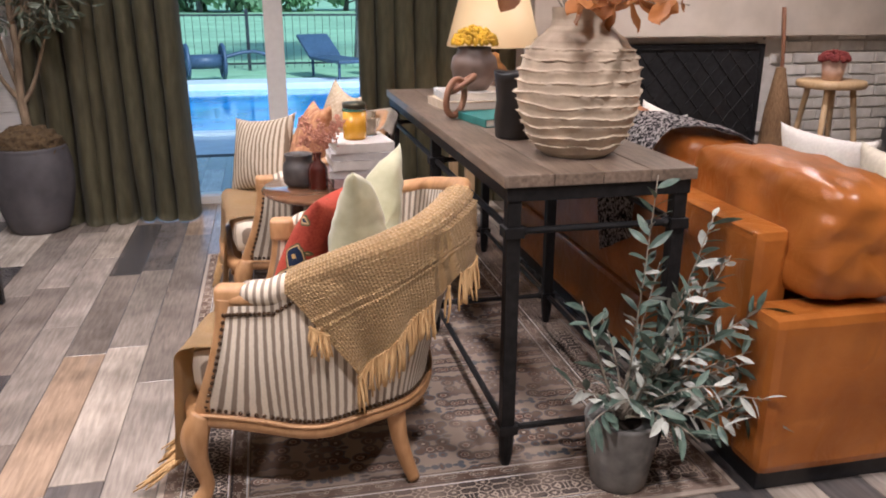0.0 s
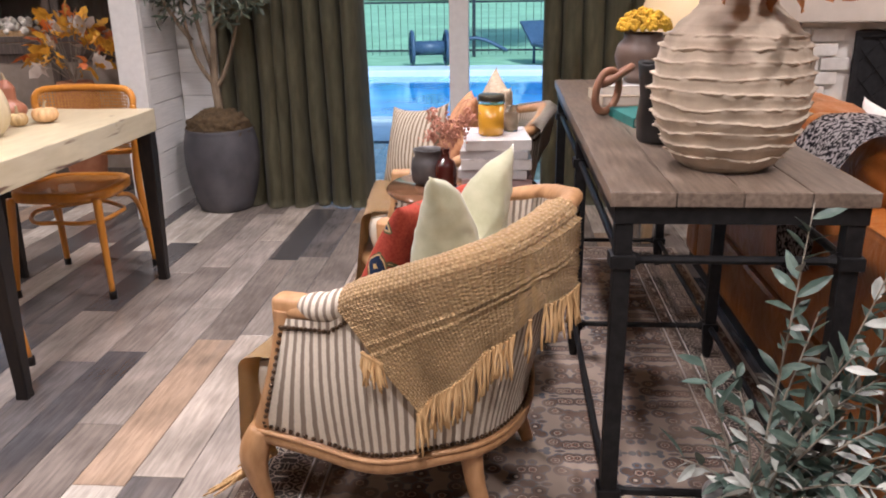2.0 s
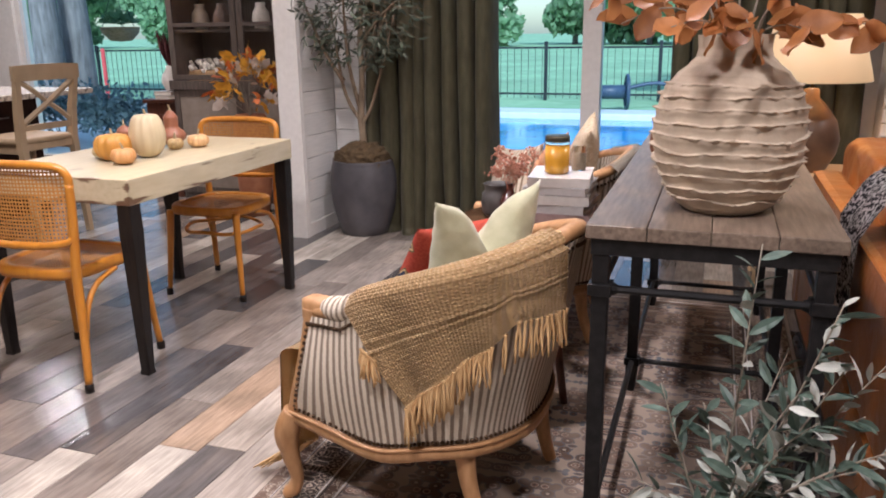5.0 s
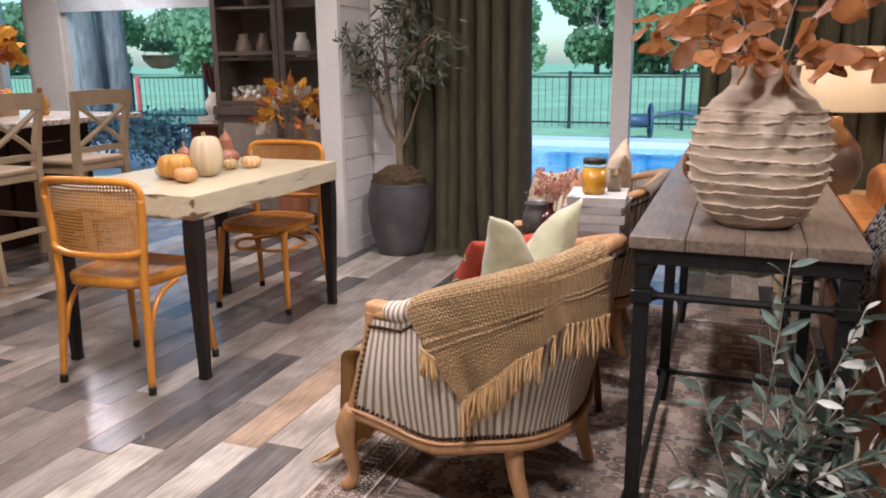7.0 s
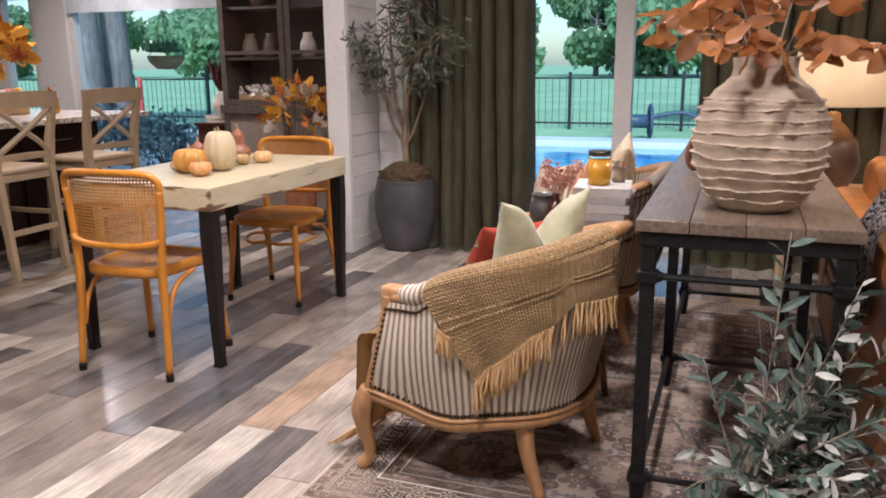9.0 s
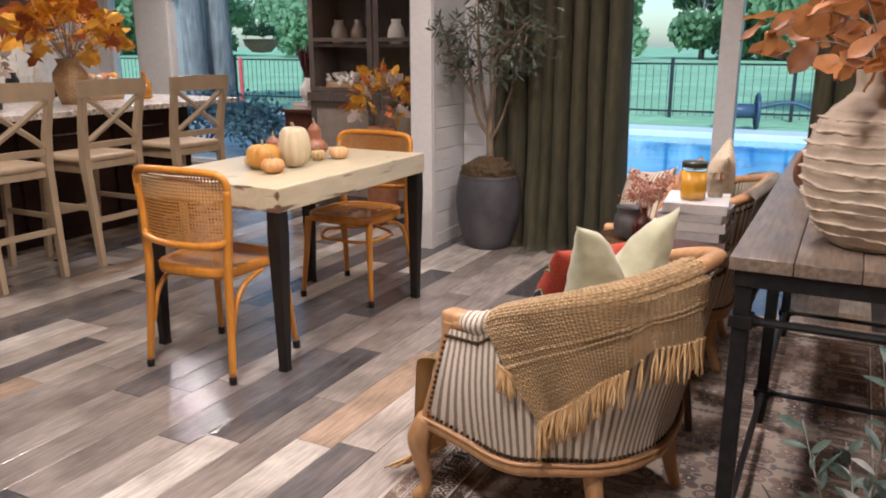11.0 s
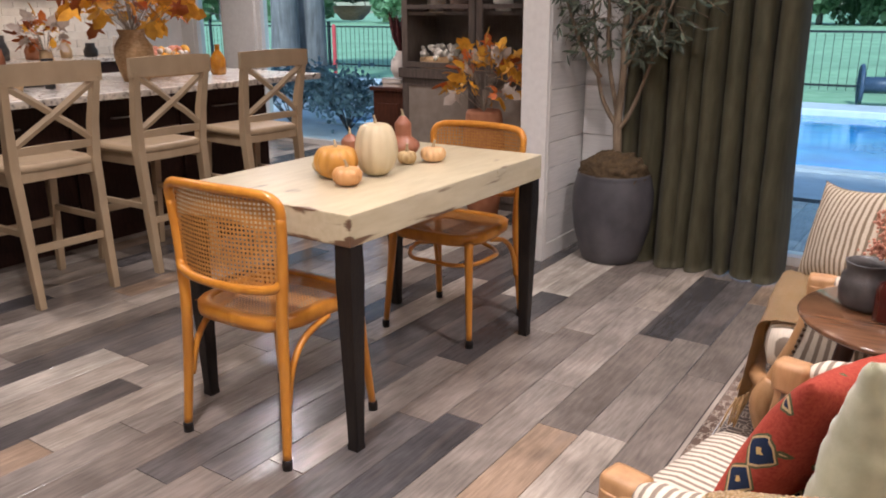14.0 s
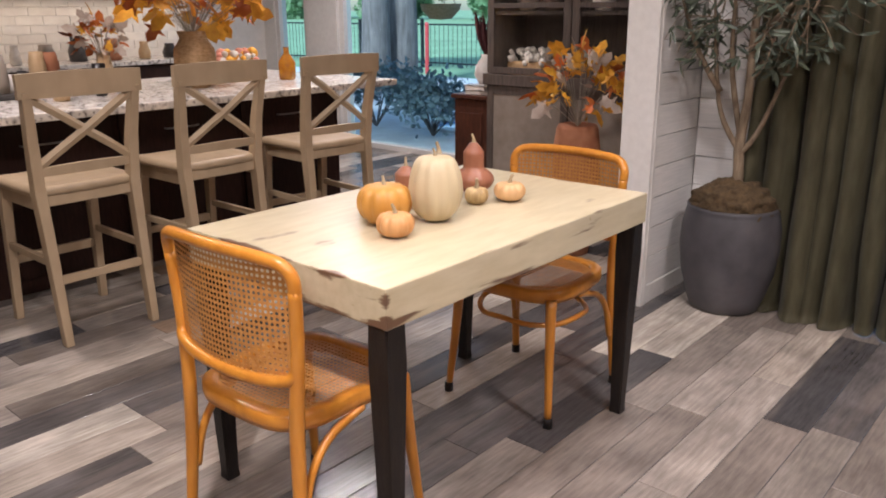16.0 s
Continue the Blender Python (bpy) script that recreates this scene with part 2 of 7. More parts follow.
M_PLANK = plank_material("floor_plank_glaze", False)
M_PLANK_REST = plank_material("floor_plank_glaze_rest", True)
M_GROUT = mat("dark_grout", (0.05, 0.047, 0.045), (0.09, 0.085, 0.08), rough=(0.8, 0.9))
M_WHITE = mat("white_wall_paint", (0.74, 0.72, 0.68), (0.80, 0.78, 0.74), rough=(0.55, 0.7), scale=12, bump=0.08, stain=0.04)
M_SHIPLAP = mat("white_shiplap_paint", (0.70, 0.69, 0.66), (0.80, 0.78, 0.75), rough=(0.4, 0.55), scale=14, stretch=(0.5, 0.5, 8), bump=0.14, fine=60, stain=0.06, vary=0.03)
M_TRIM = mat("white_gloss_trim", (0.72, 0.70, 0.66), (0.78, 0.76, 0.72), rough=(0.3, 0.45), bump=0.04, stain=0.03)
M_CEIL = mat("ceiling_paint", (0.74, 0.71, 0.67), (0.8, 0.77, 0.73), rough=(0.8, 0.9), stain=0.03)
M_BEIGE = mat("beige_wall_paint", (0.40, 0.355, 0.30), (0.45, 0.40, 0.335), rough=(0.6, 0.8), stain=0.05)
M_BLACKMETAL = mat("dark_iron", (0.008, 0.0075, 0.008), (0.018, 0.017, 0.017), rough=(0.38, 0.6), scale=40, bump=0.2, spec=0.3, metal=0.2, stain=0.3)
M_CONTOP = mat("grey_brown_weathered_wood", (0.105, 0.074, 0.053), (0.205, 0.155, 0.115), rough=(0.28, 0.45), scale=10, stretch=(9, 0.9, 9), bump=0.25, fine=50, stain=0.3, stain_scale=5, vary=0.12)
M_LEATHER = mat("cognac_leather", (0.29, 0.085, 0.012), (0.41, 0.138, 0.025), rough=(0.24, 0.42), scale=6, bump=0.22, fine=260, stain=0.22, stain_scale=3.5, spec=0.5)


def creases(m, scale, strength):
    """Soft broad creases under the fine grain."""
    n, ln = m.node_tree.nodes, m.node_tree.links
    w = n.new("ShaderNodeTexNoise")
    w.inputs["Scale"].default_value, w.inputs["Detail"].default_value, w.inputs["Distortion"].default_value = scale, 3, 1.2
    ln.new(n["Texture Coordinate"].outputs["Object"], w.inputs["Vector"])
    b = n.new("ShaderNodeBump")
    b.inputs["Strength"].default_value, b.inputs["Distance"].default_value = strength, 0.02
    ln.new(w.outputs["Fac"], b.inputs["Height"])
    ln.new(n["Bump"].outputs[0], b.inputs["Normal"])
    ln.new(b.outputs[0], n["Principled BSDF"].inputs["Normal"])

creases(M_LEATHER, 9.0, 0.35)
M_CREAM = mat("distressed_cream_paint", (0.52, 0.445, 0.285), (0.595, 0.52, 0.355), rough=(0.22, 0.38), scale=8, stretch=(5, 1, 5), bump=0.1, fine=50, stain=0.08)


def wear_edges(m, w, l, h, dark):
    """Rubs the paint off along the edges of a top, w and l its half sizes, h its height."""
    nt = m.node_tree
    n, ln = nt.nodes, nt.links
    tc = next(x for x in n if x.type == "TEX_COORD")
    sep = n.new("ShaderNodeSeparateXYZ")
    ln.new(tc.outputs["Object"], sep.inputs[0])

    def op(kind, a, b):
        o = n.new("ShaderNodeMath")
        o.operation = kind
        for k, q in enumerate((a, b)):
            if isinstance(q, (int, float)):
                o.inputs[k].default_value = q
            else:
                ln.new(q, o.inputs[k])
        return o.outputs[0]
    dx = op("SUBTRACT", w, op("ABSOLUTE", sep.outputs[0], 0))
    dy = op("SUBTRACT", l, op("ABSOLUTE", sep.outputs[1], 0))
    dz = op("SUBTRACT", h, sep.outputs[2])
    low = op("SUBTRACT", 0.098, dz)
    # the second smallest of the distances to the faces is the distance to an edge
    a, b = op("MINIMUM", dx, dy), op("MAXIMUM", dx, dy)
    c = op("MINIMUM", dz, low)
    edge = op("MAXIMUM", op("MINIMUM", a, c), op("MINIMUM", op("MAXIMUM", a, c), b))
    nz = n.new("ShaderNodeTexNoise")
    nz.inputs["Scale"].default_value, nz.inputs["Detail"].default_value = 5.0, 8
    mp = n.new("ShaderNodeMapping")
    mp.inputs["Scale"].default_value = (1.3, 0.6, 7.0)
    ln.new(tc.outputs["Object"], mp.inputs[0])
    ln.new(mp.outputs[0], nz.inputs["Vector"])
    score = op("SUBTRACT", nz.outputs["Fac"], op("MINIMUM", op("MULTIPLY", edge, 8.0), 0.20))
    fac = n.new("ShaderNodeMapRange")
    fac.inputs["From Min"].default_value, fac.inputs["From Max"].default_value = 0.46, 0.53
    ln.new(score, fac.inputs["Value"])
    mix = n.new("ShaderNodeMix")
    mix.data_type = "RGBA"
    hsv = next(x for x in n if x.type == "HUE_SAT")
    ramp = next(x for x in n if x.type == "VALTORGB")
    ln.new(fac.outputs[0], mix.inputs["Factor"])
    ln.new(ramp.outputs[0], mix.inputs["A"])
    mix.inputs["B"].default_value = rgb(*dark)
    ln.new(mix.outputs["Result"], hsv.inputs["Color"])

wear_edges(M_CREAM, 0.385, 0.6, 0.785, (0.15, 0.085, 0.05))
M_BLACKLEG = mat("rubbed_black_paint", (0.012, 0.010, 0.010), (0.024, 0.018, 0.014), rough=(0.35, 0.5), scale=18, stretch=(6, 6, 0.8), bump=0.2, stain=0.3, spec=0.25)
M_HONEYWOOD = mat("honey_bentwood", (0.50, 0.185, 0.018), (0.60, 0.245, 0.028), rough=(0.25, 0.4), scale=12, stretch=(3, 3, 0.8), bump=0.06, stain=0.12, coat=0.3)
M_CANE = mat("woven_cane", (0.42, 0.175, 0.035), (0.54, 0.25, 0.06), rough=(0.45, 0.6), scale=60, bump=0.2, stain=0.12)
M_STOOLWOOD = mat("greige_stool_wood", (0.40, 0.295, 0.18), (0.45, 0.335, 0.21), rough=(0.4, 0.55), scale=8, stretch=(2, 2, 0.8), bump=0.05, fine=70, stain=0.10)
M_CHAIRWOOD = mat("oak_chair_frame", (0.36, 0.185, 0.075), (0.48, 0.265, 0.12), rough=(0.4, 0.55), scale=16, stretch=(3, 3, 1), bump=0.12, stain=0.16)
M_TICKING = stripe_material("ticking_stripe", (0.72, 0.635, 0.51), (0.26, 0.205, 0.155), 0.0205, 0.44)
M_CURTAIN = mat("olive_velvet", (0.100, 0.090, 0.047), (0.146, 0.131, 0.072), rough=(0.6, 0.75), scale=40, stretch=(1, 1, 0.2), bump=0.1, stain=0.16, sheen=0.12)
M_ESPRESSO = mat("espresso_cabinet", (0.020, 0.008, 0.006), (0.036, 0.015, 0.010), rough=(0.4, 0.55), scale=14, stretch=(5, 5, 1), bump=0.08, spec=0.2)
M_GRANITE = mat("speckled_granite", (0.16, 0.13, 0.11), (0.78, 0.73, 0.66), rough=(0.12, 0.25), scale=38, bump=0.02, stain=0.2, stain_scale=16)
M_GRANITE.node_tree.nodes["Color Ramp"].color_ramp.elements[1].position = 0.5
M_GLASS = glass("window_glass", (0.70, 0.94, 1.0), ior=1.02)
M_POTGREY = mat("charcoal_planter", (0.055, 0.052, 0.058), (0.095, 0.09, 0.096), rough=(0.5, 0.65), scale=8, bump=0.15, stain=0.25)
M_VASE = mat("whitewashed_clay", (0.39, 0.31, 0.225), (0.52, 0.425, 0.315), rough=(0.65, 0.85), scale=18, bump=0.3, fine=90, stain=0.15, stain_scale=7)
M_GRASS = mat("lawn", (0.24, 0.44, 0.24), (0.34, 0.54, 0.32), rough=(0.8, 0.95), scale=3, bump=0.4, fine=30, stain=0.2, stain_scale=0.3)
M_CONCRETE = mat("pale_patio_concrete", (0.62, 0.66, 0.68), (0.74, 0.78, 0.80), rough=(0.3, 0.6), scale=6, bump=0.1, stain=0.08, stain_scale=0.8)
M_POOL = mat("pool_water", (0.01, 0.22, 0.62), (0.04, 0.42, 0.80), rough=(0.05, 0.12), scale=1.2, bump=0.5, fine=4, stain=0.3, stain_scale=0.8)
M_BRICK = mat("whitewashed_brick", (0.66, 0.62, 0.55), (0.80, 0.76, 0.70), rough=(0.75, 0.9), scale=16, bump=0.5, fine=60, stain=0.15, vary=0.10)
M_SCREEN = mat("fire_screen_black", (0.012, 0.012, 0.013), (0.024, 0.024, 0.026), rough=(0.5, 0.7), metal=0.3)
# ---- structure ----


def struct(name, bm, material, label, category, parent=None):
    return tagged(part(name, bm, material, parent), label, category, "", "structure")

WIN_Y, KIT_Y, WEST, EAST, SOUTH = 5.35, 7.0, -7.2, 6.0, -2.0

floor = struct("floor", boxes((WEST, EAST, SOUTH, KIT_Y + 0.15, -0.14, -0.004)), M_GROUT, "dark grout bed under the mixed grey and tan plank floor", "floor")
ceiling = struct("ceiling", boxes((WEST, -1.3, SOUTH, KIT_Y + 0.15, CEIL, CEIL + 0.12), (-1.3, EAST, SOUTH, WIN_Y + 0.15, CEIL, CEIL + 0.12)), M_CEIL, "plain off-white painted ceiling with assumed lamps just below it", "ceiling")
struct("wall_south", boxes((WEST, EAST, SOUTH - 0.12, SOUTH, -0.14, CEIL)), M_BEIGE, "plain beige painted wall closing the room", "wall")
struct("wall_east", boxes((EAST, EAST + 0.12, SOUTH, KIT_Y, -0.14, CEIL)), M_BEIGE, "plain beige painted wall beside the hearth", "wall")
wall_west = struct("wall_west", boxes((WEST - 0.12, WEST, SOUTH, KIT_Y + 0.15, -0.14, CEIL)), M_WHITE, "white kitchen wall behind the counter", "wall")
# window wall of the living room, open for the sliding door
wall_north = struct("wall_north", boxes((-1.32, -0.62, 5.18, WIN_Y + 0.14, -0.14, CEIL), (-0.62, 1.42, 5.18, WIN_Y + 0.14, 2.15, CEIL), (1.42, EAST, 5.18, WIN_Y + 0.14, -0.14, CEIL)), M_WHITE, "white wall with a sliding glass door between curtains", "wall")
# partition between living room and kitchen
partition = struct("wall_partition", boxes((-1.445, -1.335, 4.69, KIT_Y, -0.004, CEIL)), M_WHITE, "white shiplap partition wall beside the potted tree", "wall")
wall_kitchen = struct("wall_kitchen", boxes((WEST, -7.0, KIT_Y, KIT_Y + 0.14, -0.14, CEIL), (-7.0, -3.7, KIT_Y, KIT_Y + 0.14, 2.1, CEIL), (-6.45, -5.97, KIT_Y - 0.02, KIT_Y + 0.14, -0.004, 2.1), (-3.7, -1.32, KIT_Y, KIT_Y + 0.14, -0.14, CEIL)), M_TRIM, "white kitchen wall with wide glass doors", "wall")
# shiplap boards
bh = 0.142
for k in range(19):
    z0 = 0.09 + k * bh
    z1 = min(z0 + bh - 0.004, CEIL - 0.002)
    if z0 < CEIL - 0.02:
        part("board", boxes((-1.335, -1.318, 4.70, 5.16, z0, z1), bevel=0.0015), M_SHIPLAP, partition)
        part("board", boxes((-1.315, -0.62, 5.162, 5.179, z0, z1), bevel=0.0015), M_SHIPLAP, wall_north)
struct("baseboard", boxes((-1.335, -1.312, 4.70, 5.16, -0.003, 0.087), (-1.312, -0.62, 5.157, 5.179, -0.003, 0.087), bevel=0.003), M_TRIM, "white painted baseboard under the shiplap", "baseboard")
struct("trim", boxes((-1.462, -1.308, 4.665, 4.692, -0.003, CEIL), (-1.462, -1.443, 4.69, 4.80, -0.003, CEIL), (-1.322, -1.306, 4.69, 4.715, -0.003, CEIL), bevel=0.002), M_TRIM, "white corner trim on the end of the partition", "trim")


def sliding_door(name, x0, x1, y, top, posts, label):
    """A white framed glass door set: head, threshold, posts, panes."""
    d = thing(name, pose(0, 0, 0), label, "glass door", "", "structure")
    part("frame", boxes((x0, x1, y, y + 0.11, top - 0.06, top), (x0, x1, y - 0.01, y + 0.12, -0.002, 0.05), bevel=0.004), M_TRIM, d)
    for a, b in posts:
        part("post", boxes((a, b, y + 0.002, y + 0.108, 0.05, top - 0.06), bevel=0.004), M_TRIM, d)
    for (a, b), (c, e) in zip(posts, posts[1:]):
        if c - b > 0.1:
            pane = part("pane", boxes((b - 0.01, c + 0.01, y + 0.05, y + 0.056, 0.05, top - 0.06)), M_GLASS, d)
            pane.visible_shadow = False
    return d

sliding_door("door_1", -0.62, 1.42, WIN_Y + 0.01, 2.15, ((-0.62, -0.54), (0.335, 0.455), (1.34, 1.42)), "white framed sliding glass door to the pool")
sliding_door("door_2", -5.97, -3.7, KIT_Y + 0.01, 2.1, ((-5.97, -5.90), (-3.78, -3.7)), "white framed glass door from kitchen to patio")
sliding_door("window_1", -7.0, -6.45, KIT_Y + 0.01, 2.1, ((-7.0, -6.94), (-6.52, -6.45)), "tall white framed kitchen window")

# ground outside
struct("ground", boxes((-400, 400, KIT_Y + 0.16, 700, -0.4, -0.16)), M_GRASS, "flat green lawn reaching to far trees", "lawn")
struct("pavement", boxes((-30, 30, WIN_Y + 0.16, 8.9, -0.3, -0.1), (-30, -6.8, 8.9, 15, -0.3, -0.1), (6, 30, 8.9, 15, -0.3, -0.1), (-6.8, 6, 13.6, 15, -0.3, -0.1)), M_CONCRETE, "pale wet concrete patio round the pool", "patio")
struct("water", boxes((-6.8, 6, 8.9, 13.6, -0.3, -0.14)), M_POOL, "bright blue swimming pool water", "pool")

# fireplace wall
struct("wall_fireplace", boxes((2.0, 2.62, 5.0, 5.175, -0.003, CEIL), (3.60, 4.7, 5.0, 5.175, -0.003, CEIL), (2.62, 3.60, 5.0, 5.175, 1.02, CEIL), (2.62, 3.60, 5.14, 5.175, -0.003, 1.02)), M_BRICK, "whitewashed brick chimney breast", "wall")
# ---- console table behind the sofa ----


def console_table(x0, x1, y0, y1, h):
    t = thing("console_table", pose((x0 + x1) / 2, (y0 + y1) / 2, 0), "long console table with weathered wood top and dark iron frame", "console table")
    w, l = (x1 - x0) / 2, (y1 - y0) / 2
    n = 4
    for k in range(n):
        a = -w + 2 * w * k / n
        part("top_board", boxes((a + 0.0008, a + 2 * w / n - 0.0008, -l, l, h - 0.032, h), bevel=0.003), M_CONTOP, t, "weathered grey-brown board")
    part("apron", boxes((-w + 0.012, w - 0.012, -l + 0.012, -l + 0.034, h - 0.072, h - 0.033), (-w + 0.012, w - 0.012, l - 0.034, l - 0.012, h - 0.072, h - 0.033), (-w + 0.012, -w + 0.034, -l + 0.034, l - 0.034, h - 0.072, h - 0.033), (w - 0.034, w - 0.012, -l + 0.034, l - 0.034, h - 0.072, h - 0.033), bevel=0.002), M_BLACKMETAL, t)
    ys = (-l + 0.035, 0.0, l - 0.035)
    for sx in (-1, 1):
        for y in ys:
            x = sx * (w - 0.035)
            bm = boxes((x - 0.019, x + 0.019, y - 0.019, y + 0.019, 0.14, h - 0.072), (x - 0.027, x + 0.027, y - 0.027, y + 0.027, h - 0.172, h - 0.142), (x - 0.027, x + 0.027, y - 0.027, y + 0.027, 0.115, 0.142), bevel=0.003)
            lathe([(0.0001, 0.0), (0.012, 0.0), (0.02, 0.05), (0.024, 0.116)], 12, bm, (x, y))
            part("leg", bm, M_BLACKMETAL, t)
    for y in ys:
        for z in (h - 0.157, 0.128):
            bm = bmesh.new()
            tube(bm, ((-w + 0.05, y, z), (w - 0.05, y, z)), 0.010, 8, 1)
            for sx in (-1, 1):
                tube(bm, ((sx * (w - 0.05), y, z, 0.022), (sx * (w - 0.075), y, z, 0.011)), None, 8, 1)
            part("cross_rail", bm, M_BLACKMETAL, t)
    for sx in (-1, 1):
        for z in (h - 0.157, 0.128):
            bm = bmesh.new()
            tube(bm, ((sx * (w - 0.035), -l + 0.05, z), (sx * (w - 0.035), l - 0.05, z)), 0.010, 8, 1)
            part("side_rail", bm, M_BLACKMETAL, t)
    return t

CON_H = 0.87
console_table(0.905, 1.445, 1.955, 3.985, CON_H)

# ---- dining table ----


def dining_table(x0, x1, y0, y1, h):
    t = thing("dining_table", pose((x0 + x1) / 2, (y0 + y1) / 2, 0), "cream distressed farmhouse table with tapered black legs", "table")
    w, l = (x1 - x0) / 2, (y1 - y0) / 2
    part("tabletop", boxes((-w, w, -l, l, h - 0.098, h), bevel=0.004), M_CREAM, t, "cream painted top with worn dark edges")
    for sx in (-1, 1):
        for sy in (-1, 1):
            bm = bmesh.new()
            cx, cy = sx * (w - 0.036), sy * (l - 0.036)
            a, b = 0.031, 0.020
            rings = []
            for z, r in ((0, b), (0.02, b), (h - 0.2, a), (h - 0.0985, a)):
                ox, oy = cx - sx * (a - r) * 0.2, cy - sy * (a - r) * 0.2
                rings.append([bm.verts.new((ox + r * i, oy + r * j, z)) for i, j in ((-1, -1), (1, -1), (1, 1), (-1, 1))])
            for p, q in zip(rings, rings[1:]):
                for k in range(4):
                    bm.faces.new((p[k], p[(k + 1) % 4], q[(k + 1) % 4], q[k]))
            bm.faces.new(rings[0][::-1])
            bm.faces.new(rings[-1])
            bmesh.ops.bevel(bm, geom=[e for e in bm.edges if abs(e.verts[0].co.z - e.verts[1].co.z) > 0.05], offset=0.004, segments=2, affect="EDGES")
            part("leg", bm, M_BLACKLEG, t, "rubbed black tapered leg")
    return t

TAB_H = 0.785
dining_table(-1.625, -0.855, 2.535, 3.735, TAB_H)

# ---- kitchen island ----
isl = thing("kitchen_island", pose(0, 0, 0), "dark espresso kitchen island with drawers", "kitchen island")
part("body", boxes((-4.6, -3.72, 0.6, 4.95, 0.0, 0.878), bevel=0.004), M_ESPRESSO, isl)
wt2 = tagged(part("worktop", boxes((-4.75, -3.40, 0.45, 5.2, 0.88, 0.92), bevel=0.008), M_GRANITE), "speckled pale granite worktop on the island", "worktop")
# ---- cane dining chairs ----


def cane_panel(corner, u, v, nu, nv, cell, bulge=None):
    """Open webbing: every cell a square with an eight-sided hole."""
    bm = bmesh.new()
    cache = {}

    def at(a, b):
        key = (round(a * 60), round(b * 60))
        if key not in cache:
            p = Vector(corner) + Vector(u) * a * cell + Vector(v) * b * cell
            if bulge:
                p = bulge(p, a / nu, b / nv)
            cache[key] = bm.verts.new(p)
        return cache[key]
    h = 0.27
    for i in range(nu):
        for j in range(nv):
            c = (i + 0.5, j + 0.5)
            outer = [at(i, j), at(i + 0.5, j), at(i + 1, j), at(i + 1, j + 0.5), at(i + 1, j + 1), at(i + 0.5, j + 1), at(i, j + 1), at(i, j + 0.5)]
            inner = [at(c[0] + h * 1.15 * math.cos(a), c[1] + h * 1.15 * math.sin(a)) for a in [math.pi * (1.25 + 0.25 * k) for k in range(8)]]
            for k in range(8):
                bm.faces.new((outer[k], outer[(k + 1) % 8], inner[(k + 1) % 8], inner[k]))
    return bm


